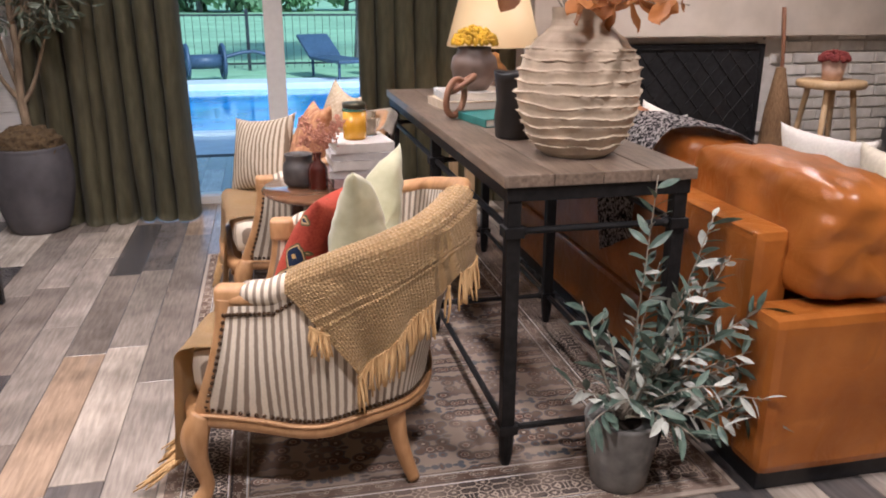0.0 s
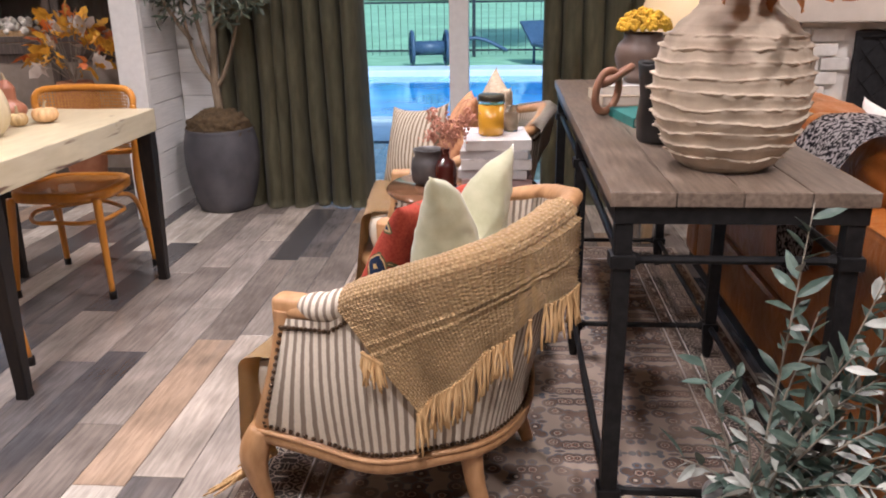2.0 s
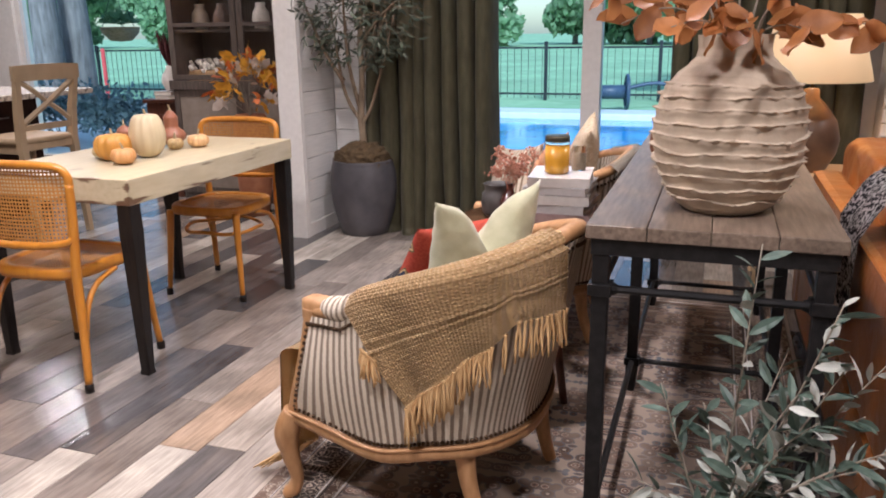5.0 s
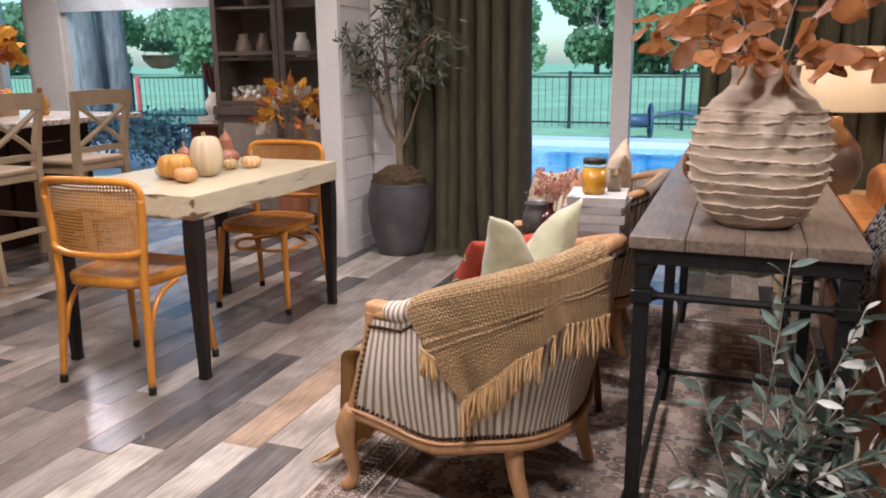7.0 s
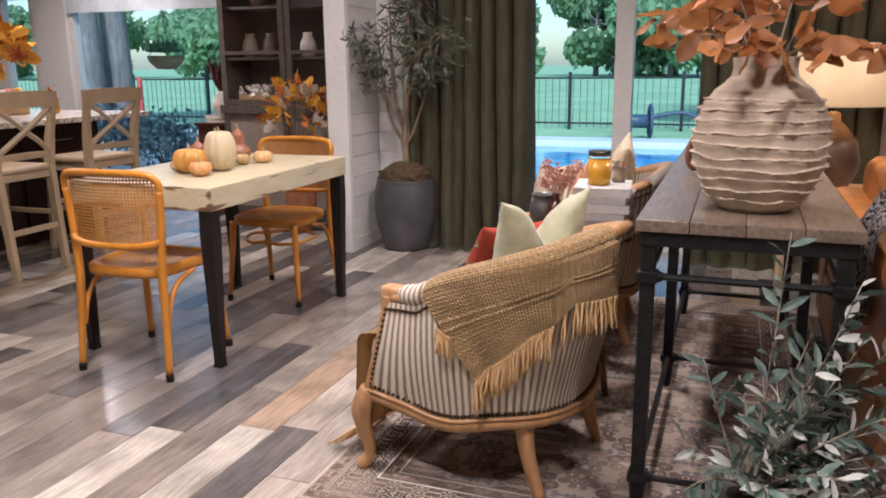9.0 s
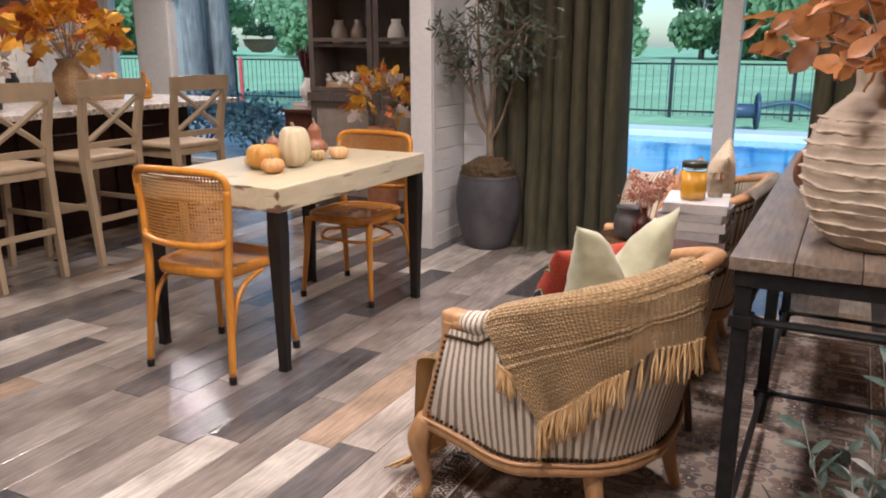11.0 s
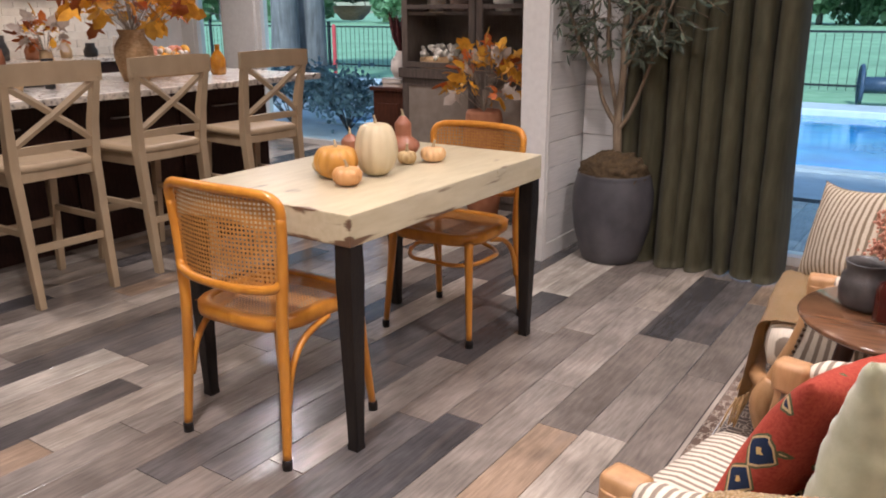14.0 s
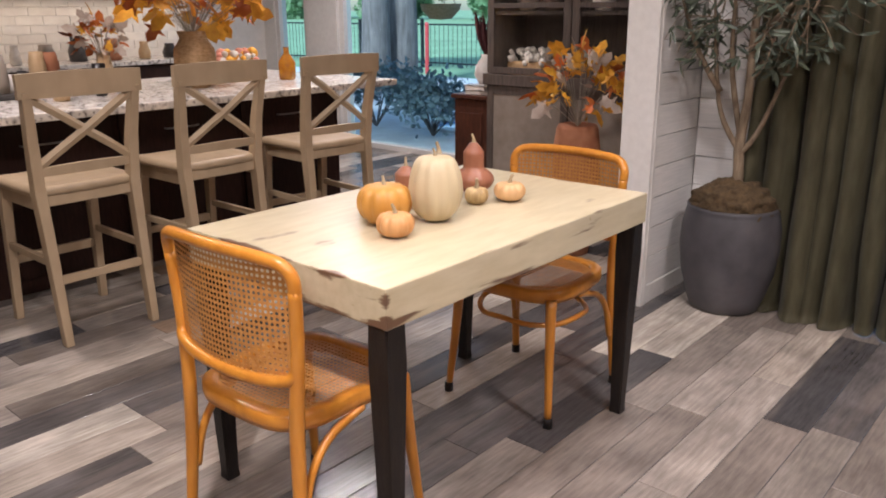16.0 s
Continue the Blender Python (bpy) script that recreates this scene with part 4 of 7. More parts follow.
def armchair(m, label):
    c = thing("armchair", m, label, "armchair", "striped armchairs on the rug")
    outer = part("outer_upholstery", skin(0.0, low=low_edge), M_TICKING, c, "grey and cream ticking", smooth=True)
    part("inner_upholstery", skin(-0.052, low=lambda u: 0.30), M_TICKING, c, "grey and cream ticking", smooth=True)
    bm = bmesh.new()
    tube(bm, [tuple(shell_point(k / 16, shell_top(k / 16), -0.026)) + (0.030 if 0 < k < 16 else 0.026,) for k in range(17)], None, 12, 5, flat=0.72)
    part("top_rail", bm, M_CHAIRWOOD, c, "carved oak rail", smooth=True)
    bm = bmesh.new()
    tube(bm, [tuple(shell_point(k / 24, low_edge(k / 24) - 0.016, -0.008)) + (0.024,) for k in range(25)], None, 12, 4, flat=0.95)
    tube(bm, [tuple(shell_point(k / 24, low_edge(k / 24) + 0.002, 0.012)) + (0.006,) for k in range(25)], None, 6, 4)
    fl, fr = shell_point(0, 0.25), shell_point(1, 0.25)
    tube(bm, ((fl.x, fl.y, 0.245), (fl.x * 0.6, fl.y + 0.055, 0.24), (0, fl.y + 0.065, 0.232), (fr.x * 0.6, fr.y + 0.055, 0.24), (fr.x, fr.y, 0.245)), 0.027, 12, 6)
    part("seat_rail", bm, M_CHAIRWOOD, c, "carved oak rail", smooth=True)
    for u, s in ((0, -1), (1, 1)):
        bm = bmesh.new()
        tube(bm, [tuple(shell_point(u, z, -0.02)) + (r,) for z, r in ((0.25, 0.030), (0.32, 0.024), (0.40, 0.021), (0.48, 0.021), (0.55, 0.024), (0.585, 0.029))], None, 12, 5)
        part("arm_post", bm, M_CHAIRWOOD, c, smooth=True)
        bm = bmesh.new()
        p = shell_point(u, 0.59, -0.026)
        box(bm, p.x - 0.029, p.x + 0.029, p.y - 0.05, p.y + 0.026, 0.548, 0.618, 0.014)
        part("arm_scroll", bm, M_CHAIRWOOD, c, smooth=True)
        bm = bmesh.new()
        uvs = bm.loops.layers.uv.new("UVMap")
        ks = [u + (1 - 2 * u) * q for q in (0.045, 0.07, 0.10, 0.13, 0.16)]
        tube(bm, [tuple(shell_point(k, shell_top(k) + 0.012, -0.026)) + (r,) for k, r in zip(ks, (0.020, 0.036, 0.039, 0.037, 0.022))], None, 14, 6, flat=0.85)
        for f in bm.faces:
            for loop in f.loops:
                loop[uvs].uv = (loop.vert.co.y, loop.vert.co.z)
        part("arm_pad", bm, M_TICKING, c, "striped arm pad", smooth=True)
        # cabriole front leg and plainer rear leg
        bm = bmesh.new()
        x, y = fl.x * -s, fl.y
        x = s * abs(fl.x)
        tube(bm, ((x * 0.98, y - 0.005, 0.275, 0.030), (x * 1.01, y + 0.018, 0.21, 0.036), (x * 1.0, y + 0.015, 0.14, 0.026), (x * 0.985, y, 0.07, 0.019), (x * 0.99, y + 0.012, 0.03, 0.021), (x * 1.005, y + 0.032, 0.012, 0.020), (x * 1.01, y + 0.045, 0.011, 0.010)), None, 12, 6)
        part("front_leg", bm, M_CHAIRWOOD, c, "carved cabriole leg", smooth=True)
        bm = bmesh.new()
        tube(bm, ((s * 0.225, -0.235, 0.26, 0.030), (s * 0.222, -0.245, 0.16, 0.024), (s * 0.215, -0.262, 0.08, 0.021), (s * 0.215, -0.285, 0.011, 0.018)), None, 10, 5)
        part("rear_leg", bm, M_CHAIRWOOD, c, smooth=True)
    # nails along the edges of the outside
    bm = bmesh.new()
    marks = [(k / 110, low_edge(k / 110) + 0.014) for k in range(1, 110)] + [(k / 120, shell_top(k / 120) - 0.032) for k in range(1, 120)]
    marks += [(0.006, 0.30 + 0.018 * k) for k in range(15)] + [(0.994, 0.30 + 0.018 * k) for k in range(15)]
    for u, z in marks:
        bmesh.ops.create_icosphere(bm, subdivisions=1, radius=0.0062, matrix=Matrix.Translation(shell_point(u, z, 0.002)))
    nails = part("nailhead_trim", bm, M_NAIL, c, "dark round nailheads", smooth=True)
    nails["kind"] = "stuff"
    # loose seat cushion
    bm = bmesh.new()
    uvs = bm.loops.layers.uv.new("UVMap")
    box(bm, -0.285, 0.285, -0.24, 0.295, 0.285, 0.435, 0.055)
    for f in bm.faces:
        for loop in f.loops:
            loop[uvs].uv = (loop.vert.co.x, loop.vert.co.y)
    part("seat_cushion", bm, M_TICKING, c, "striped seat cushion", smooth=True)
    return c

CH1 = pose(0.435, 2.235, 0.009, 0, 0, 77)
CH2 = pose(0.43, 3.55, 0.009, 0, 0, 95)
near_chair = armchair(CH1, "carved oak armchair in grey ticking with a camel throw")
far_chair = copy_thing(near_chair, CH2)
far_chair["label"] = "carved oak armchair in grey ticking beside the side table"

# ---- throws ----


def weave(name, c1, c2, pitch=0.011):
    """Chunky basket weave by two crossed waves in the cloth's own coordinates."""
    m = mat(name, c1, c2, rough=(0.88, 0.98), scale=60, bump=0.0, stain=0.10, stain_scale=6, spec=0.1, sheen=0.25, coords="UV")
    nt = m.node_tree
    n, ln = nt.nodes, nt.links
    tc = next(x for x in n if x.type == "TEX_COORD")
    outs = []
    for d in ("X", "Y"):
        w = n.new("ShaderNodeTexWave")
        w.bands_direction = d
        w.inputs["Scale"].default_value = 0.314 / pitch * (1.0 if d == "X" else 1.35)
        w.inputs["Distortion"].default_value, w.inputs["Detail Scale"].default_value = 1.6, 6.0
        ln.new(tc.outputs["UV"], w.inputs["Vector"])
        outs.append(w.outputs["Fac"])
    mul = n.new("ShaderNodeMath")
    mul.operation = "MULTIPLY"
    ln.new(outs[0], mul.inputs[0]), ln.new(outs[1], mul.inputs[1])
    bp = n.new("ShaderNodeBump")
    bp.inputs["Strength"].default_value, bp.inputs["Distance"].default_value = 0.8, 0.005
    ln.new(mul.outputs[0], bp.inputs["Height"])
    bsdf = n["Principled BSDF"]
    ln.new(bp.outputs[0], bsdf.inputs["Normal"])
    hsv = next(q for q in n if q.type == "HUE_SAT")
    ramp = next(q for q in n if q.type == "VALTORGB")
    mix = n.new("ShaderNodeMix")
    mix.data_type = "RGBA"
    ln.new(mul.outputs[0], mix.inputs["Factor"])
    mix.inputs["A"].default_value = rgb(*[q * 0.8 for q in c1])
    ln.new(ramp.outputs[0], mix.inputs["B"])
    ln.new(mix.outputs["Result"], hsv.inputs["Color"])
    return m

M_WEAVE = weave("camel_basket_weave", (0.72, 0.485, 0.235), (0.86, 0.64, 0.37))
M_FRINGE = mat("camel_fringe", (0.50, 0.30, 0.13), (0.68, 0.46, 0.23), rough=(0.9, 1.0), scale=120, stretch=(1, 1, 0.2), spec=0.1)
M_BEIGEKNIT = weave("beige_knit", (0.44, 0.38, 0.29), (0.60, 0.53, 0.43), 0.008)
M_FLATTHROW = weave("camel_flat_weave", (0.68, 0.44, 0.19), (0.80, 0.56, 0.28), 0.006)


def cloth(fn, nu, nv, size, thick=0.006):
    """A cloth from fn(p, q), given a thickness; UV in metres."""
    bm = bmesh.new()
    uv = bm.loops.layers.uv.new("UVMap")
    g = [[bm.verts.new(fn(i / nu, j / nv)) for j in range(nv + 1)] for i in range(nu + 1)]
    for i in range(nu):
        for j in range(nv):
            f = bm.faces.new((g[i][j], g[i + 1][j], g[i + 1][j + 1], g[i][j + 1]))
            for loop, (a, b) in zip(f.loops, ((i, j), (i + 1, j), (i + 1, j + 1), (i, j + 1))):
                loop[uv].uv = (a / nu * size[0], b / nv * size[1])
    bmesh.ops.solidify(bm, geom=list(bm.faces), thickness=thick)
    return bm


def fringe(starts, length, seed, spread=0.012, r=0.0026, lean=(0, 0)):
    """Hanging twisted strands, each knotted at its top."""
    rg = random.Random(seed)
    bm = bmesh.new()
    for s in starts:
        for k in range(2):
            a, b = rg.uniform(-spread, spread), rg.uniform(-spread, spread)
            l = length * rg.uniform(0.8, 1.12)
            s = Vector(s)
            e = s + Vector((a + lean[0] * l, b + lean[1] * l, -l))
            mid = s.lerp(e, 0.5) + Vector((rg.uniform(-1, 1), rg.uniform(-1, 1), 0)) * 0.006
            tube(bm, (tuple(s) + (r * 1.7,), tuple(s.lerp(e, 0.12)) + (r * 1.0,), tuple(mid) + (r,), tuple(e) + (r * 0.7,)), None, 5, 2)
    return bm

# over the back and side of the near chair: the cloth hangs askew, its lower corner to the front
throw = thing("throw_blanket", CH1, "camel woven throw with fringe draped over the armchair", "blanket")


def throw_point(p, q):
    """p runs from the arm to the back, q from inside over the rail and down; past FOLD the cloth hangs as a second flap."""
    FOLD = 0.74
    a = min(p / FOLD, 1.0)
    flap = min(max((p - FOLD) / 0.04, 0.0), 1.0)
    u = 0.135 + 0.325 * p
    low = 0.405 + 0.165 * a + (0.075 - 0.06 * (p - FOLD)) * flap
    weft = 0.0021 * math.sin(p * 0.60 / 0.0135 * math.pi) * math.sin(q * 0.62 / 0.0105 * math.pi + (math.pi / 2 if int(p * 0.60 / 0.0135) % 2 else 0))
    soft = 0.006 * noise.noise((p * 7, q * 6, 3.3))
    top = shell_top(u) + 0.006
    if q < 0.16:
        f = q / 0.16
        return shell_point(u, top - 0.21 * (1 - f), -0.095 + 0.022 * f + weft + soft)
    if q < 0.34:
        f = (q - 0.16) / 0.18 * math.pi
        r = 0.047 + soft * 0.5 + weft
        return shell_point(u, top + r * math.sin(f) * 0.85, -0.026 - r * math.cos(f))
    f = (q - 0.34) / 0.66
    u += 0.125 * (1 - a) * f
    top = shell_top(u) + 0.006
    z = top + (low - top) * f
    band = sum(math.exp(-((q - c) / 0.009) ** 2) for c in (0.60, 0.66))
    beads = 1 + 0.35 * math.sin(p * 260)
    off = 0.021 + 0.008 * math.sin(p * 15 + f * 2.4) * f + 0.006 * f + flap * (0.012 + 0.032 * f) + 0.0045 * band * beads
    return shell_point(u, z, off + weft + soft)
part("cloth", cloth(throw_point, 210, 200, (0.60, 0.62), 0.004), M_WEAVE, throw, smooth=True)
part("fringe", fringe([throw_point(k / 46, 1.0) for k in range(47)], 0.092, 3, 0.013, 0.0036), M_FRINGE, throw, "twisted fringe", smooth=True)
tip = throw_point(0.0, 0.66)
part("tassel", fringe([tip + Vector((0.0, 0.004 * k, 0.002 * k)) for k in range(-5, 6)], 0.065, 5, 0.010, 0.003), M_FRINGE, throw, "camel tassel", smooth=True)

# over the front of both seats


def seat_throw(m, x0, x1, drop, label, seed, floor_z):
    t = thing("throw_blanket", m, label, "blanket")

    def fn(p, q):
        x = x0 + (x1 - x0) * p
        wav = 0.008 * math.sin(p * 9 + seed) + 0.005 * math.sin(p * 23 + seed)
        if q < 0.5:
            f = q / 0.5
            return Vector((x, -0.08 + 0.36 * f, 0.447 + wav * 0.4 - 0.006 * f))
        f = (q - 0.5) / 0.5
        a = min(f / 0.18, 1)
        y = 0.28 + 0.035 * math.sin(a * math.pi / 2) + 0.02 * f + wav * f * 1.6
        return Vector((x + 0.02 * f * math.sin(seed), y, 0.441 - 0.035 * (1 - math.cos(a * math.pi / 2)) - max(0.0, f - 0.18) / 0.82 * (drop - 0.035)))
    part("cloth", cloth(fn, 40, 60, (0.36, 0.8), 0.014), M_FLATTHROW, t, smooth=True)
    part("fringe", fringe([fn(k / 26, 1.0) for k in range(27)], floor_z, seed + 3, 0.014, 0.0034, (0.0, 1.25 if floor_z < 0.09 else 0.3)), M_FRINGE, t, "knotted fringe", smooth=True)
    return t

seat_throw(CH1, -0.30, -0.05, 0.345, "camel throw hanging over the seat front to the floor", 1, 0.085)
seat_throw(CH2, -0.27, 0.28, 0.285, "camel throw folded over the far armchair seat", 2, 0.11)

# ---- pillows ----
M_SAGE = mat("sage_velvet", (0.36, 0.35, 0.22), (0.46, 0.45, 0.30), rough=(0.7, 0.85), scale=20, bump=0.12, stain=0.12, sheen=0.4, spec=0.2)
M_RUSTFLORAL = mat("rust_floral_velvet", (0.30, 0.10, 0.035), (0.58, 0.31, 0.16), rough=(0.8, 0.9), scale=26, bump=0.2, stain=0.3, stain_scale=14)
M_TANPILLOW = mat("tan_woven_pillow", (0.30, 0.22, 0.13), (0.52, 0.43, 0.31), rough=(0.85, 0.95), scale=70, bump=0.4, stain=0.15)
M_STRIPEPILLOW = stripe_material("tan_ticking_pillow", (0.56, 0.48, 0.37), (0.20, 0.15, 0.10), 0.024, 0.42, 0, "Object")


def kilim_material():
    """Red kilim with navy and ochre medallions."""
    m = mat("red_kilim", (0.30, 0.045, 0.03), (0.40, 0.075, 0.045), rough=(0.85, 0.95), scale=150, bump=0.4, stain=0.15, spec=0.1)
    nt = m.node_tree
    n, ln = nt.nodes, nt.links
    tc = next(x for x in n if x.type == "TEX_COORD")
    v = n.new("ShaderNodeTexVoronoi")
    v.distance = "MANHATTAN"
    v.inputs["Scale"].default_value, v.inputs["Randomness"].default_value = 10.0, 0.45
    ln.new(tc.outputs["Object"], v.inputs["Vector"])
    r = n.new("ShaderNodeValToRGB")
    r.color_ramp.interpolation = "CONSTANT"
    e = r.color_ramp.elements
    e[0].position, e[0].color = 0.0, rgb(0.5, 0.33, 0.13)
    e[1].position, e[1].color = 0.10, rgb(0.02, 0.03, 0.06)
    e.new(0.34).color = rgb(0.48, 0.34, 0.18)
    e.new(0.40).color = rgb(0.10, 0.10, 0.05)
    e.new(0.46).color = rgb(1, 1, 1)
    ln.new(v.outputs["Distance"], r.inputs[0])
    gt = n.new("ShaderNodeMath")
    gt.operation = "GREATER_THAN"
    gt.inputs[1].default_value = 0.46
    ln.new(v.outputs["Distance"], gt.inputs[0])
    mix = n.new("ShaderNodeMix")
    mix.data_type = "RGBA"
    ln.new(gt.outputs[0], mix.inputs["Factor"])
    ln.new(r.outputs[0], mix.inputs["A"])
    base = next(x for x in n if x.type == "VALTORGB" and x != r)
    ln.new(base.outputs[0], mix.inputs["B"])
    ln.new(mix.outputs["Result"], next(x for x in n if x.type == "HUE_SAT").inputs["Color"])
    return m

M_KILIM = kilim_material()


def pillow(m, w, h, t, material, label, seed, chop=0.0, ears=0.06):
    bm = cushion(w, h, t, 44, 0.12, seed, ears)
    if chop:
        for v in bm.verts:
            u, k = v.co.x / (w / 2), v.co.z / (h / 2)
            d = math.exp(-(u / 0.34) ** 2) * max(0.0, (k + 0.35) / 1.35) ** 1.4
            v.co.z -= chop * d
            v.co.y *= 1 + 0.25 * d
            v.co.y += 0.007 * math.sin((k * 3.1 + abs(u) * 2.2) * 6) * d + 0.006 * noise.noise((u * 4, k * 7, v.co.y * 9))
    ob = part("pillow", bm, material, m=m, smooth=True)
    return tagged(ob, label, "pillow", "throw pillows")

pillow(pose(0.578, 2.225, 0.655, 11, 0, 63), 0.38, 0.43, 0.16, M_SAGE, "sage green velvet pillow, its top chopped into two ears", 4, chop=0.17, ears=0.10)
pillow(pose(0.44, 2.325, 0.60, 25, 4, 68), 0.40, 0.37, 0.13, M_KILIM, "red kilim pillow with navy medallions leaning before the sage one", 9)
pillow(CH2 @ pose(0.225, 0.12, 0.60, 18, 8, 40), 0.36, 0.34, 0.13, M_STRIPEPILLOW, "tan striped ticking pillow on the far armchair", 12, ears=0.1)
pillow(CH2 @ pose(-0.02, -0.06, 0.645, 18, 4, 0), 0.44, 0.42, 0.15, M_RUSTFLORAL, "rust floral velvet pillow on the far armchair", 15, ears=0.08)
pillow(CH2 @ pose(0.03, -0.19, 0.68, 14, -3, 2), 0.48, 0.46, 0.14, M_TANPILLOW, "tan woven pillow against the far armchair back", 21, ears=0.08)
folded = thing("throw_blanket", CH2, "beige knit throw over the far armchair back", "blanket")


def folded_point(p, q):
    u = 0.62 - 0.24 * p
    f = q
    if f < 0.4:
        g = f / 0.4
        return shell_point(u, shell_top(u) - 0.16 * (1 - g) + 0.036 * math.sin(g * math.pi / 2), -0.085 + 0.06 * g)
    g = (f - 0.4) / 0.6
    return shell_point(u, shell_top(u) + 0.036 - 0.16 * g, -0.025 + 0.045 * min(g * 6, 1) + 0.006 * math.sin(p * 14))
part("cloth", cloth(folded_point, 30, 24, (0.36, 0.34), 0.012), M_BEIGEKNIT, folded, smooth=True)

# ---- side table with books ----
M_TABLETOP = mat("polished_brown_wood", (0.10, 0.045, 0.022), (0.18, 0.085, 0.042), rough=(0.05, 0.12), scale=9, stretch=(1, 8, 1), bump=0.02, stain=0.12, coat=1.0)
M_DARKLEG = mat("dark_red_wood", (0.06, 0.022, 0.014), (0.11, 0.04, 0.022), rough=(0.3, 0.45), scale=12, stretch=(4, 4, 1))
ST = (0.545, 2.95)
ST_H = 0.64
side_table = thing("side_table", pose(ST[0], ST[1], 0.009), "round brown wooden side table between the armchairs", "side table")
part("tabletop", lathe([(0.0001, ST_H - 0.034), (0.235, ST_H - 0.034), (0.252, ST_H - 0.026), (0.257, ST_H - 0.018), (0.252, ST_H - 0.011), (0.0001, ST_H - 0.009)], 64), M_TABLETOP, side_table, "polished round top", smooth=True)
for k in range(3):
    a = radians(-42 + 120 * k)
    bm = bmesh.new()
    tube(bm, ((0.13 * math.cos(a), 0.13 * math.sin(a), ST_H - 0.035, 0.022), (0.18 * math.cos(a), 0.18 * math.sin(a), 0.3, 0.019), (0.245 * math.cos(a), 0.245 * math.sin(a), 0.0, 0.013)), None, 10, 5)
    part("leg", bm, M_DARKLEG, side_table, "dark tapered leg", smooth=True)

M_PAGES = mat("book_pages", (0.62, 0.57, 0.49), (0.72, 0.67, 0.58), rough=(0.8, 0.9), scale=200, stretch=(0.2, 0.2, 6), bump=0.2)


def book(name_m, w, d, h, cover, label):
    b = thing("book", name_m, label, "book", "stacked books")
    part("page_block", boxes((-w / 2 + 0.004, w / 2 - 0.004, -d / 2 + 0.004, d / 2 - 0.006, 0.003, h - 0.003)), M_PAGES, b, "pale page block")
    part("cover", boxes((-w / 2, w / 2, -d / 2, d / 2, 0, 0.003), (-w / 2, w / 2, -d / 2, d / 2, h - 0.003, h), (-w / 2, w / 2, d / 2 - 0.004, d / 2, 0.003, h - 0.003), bevel=0.001), cover, b, "cloth cover")
    return b

COVERS = {
    "white": mat("white_book_cover", (0.54, 0.51, 0.47), (0.62, 0.59, 0.55), rough=(0.2, 0.35), stain=0.04),
    "grey": mat("grey_book_cover", (0.40, 0.38, 0.37), (0.48, 0.46, 0.44), rough=(0.35, 0.5), stain=0.06),
    "mauve": mat("mauve_book_cover", (0.30, 0.20, 0.19), (0.38, 0.26, 0.24), rough=(0.4, 0.5), stain=0.06),
    "teal": mat("teal_book_cover", (0.02, 0.14, 0.13), (0.03, 0.19, 0.17), rough=(0.4, 0.5), stain=0.06),
    "tan": mat("tan_book_cover", (0.42, 0.34, 0.24), (0.50, 0.41, 0.30), rough=(0.5, 0.6), stain=0.08)}
z = ST_H
for k, (w, d, h, cv, a) in enumerate(((0.23, 0.27, 0.032, "mauve", 3), (0.225, 0.265, 0.03, "grey", -4), (0.23, 0.27, 0.034, "white", 2), (0.22, 0.26, 0.026, "grey", -2), (0.215, 0.26, 0.034, "white", 5))):
    book(pose(0.655, 3.02, z + 0.0005, 0, 0, 180 + a), w, d, h, COVERS[cv], cv + " hardcover book in a stack on the side table")
    z += h + 0.001
BOOK_TOP = z + 0.0005

M_HONEY = mat("honey_wax", (0.50, 0.23, 0.012), (0.62, 0.32, 0.025), rough=(0.15, 0.3), scale=10, bump=0.0, stain=0.12, coat=0.6)
M_LID = mat("dark_bronze_lid", (0.06, 0.055, 0.035), (0.11, 0.10, 0.07), rough=(0.3, 0.45), metal=0.8)
M_CLEAR = glass("clear_glass", (0.98, 0.97, 0.94), 0.02, 1.2)
jar = thing("candle_jar", pose(0.640, 3.0, BOOK_TOP), "amber honey-coloured candle jar with metal lid on the books", "candle jar")
part("wax", lathe([(0.0001, 0.0), (0.040, 0.0), (0.0435, 0.006), (0.0435, 0.104), (0.0001, 0.105)], 32), M_HONEY, jar, "amber wax", smooth=True)
part("glass", lathe([(0.0445, 0.103), (0.045, 0.112), (0.041, 0.118), (0.0405, 0.1175), (0.0437, 0.111), (0.0437, 0.103), (0.0445, 0.103)], 32), M_CLEAR, jar, "clear glass", smooth=True)
part("lid", lathe([(0.0001, 0.114), (0.043, 0.114), (0.044, 0.117), (0.044, 0.130), (0.041, 0.133), (0.0001, 0.133)], 32), M_LID, jar, "dark bronze lid", smooth=True)
cup = thing("glass_cloche", pose(0.705, 3.075, BOOK_TOP), "small clear glass jar with beige filling on the books", "glass jar")
part("filling", lathe([(0.0001, 0.003), (0.022, 0.003), (0.022, 0.06), (0.0001, 0.062)], 20), COVERS["tan"], cup, smooth=True)
part("glass", lathe([(0.0001, 0.0), (0.026, 0.0), (0.027, 0.07), (0.024, 0.085), (0.0001, 0.087)], 20), M_CLEAR, cup, "clear glass", smooth=True)

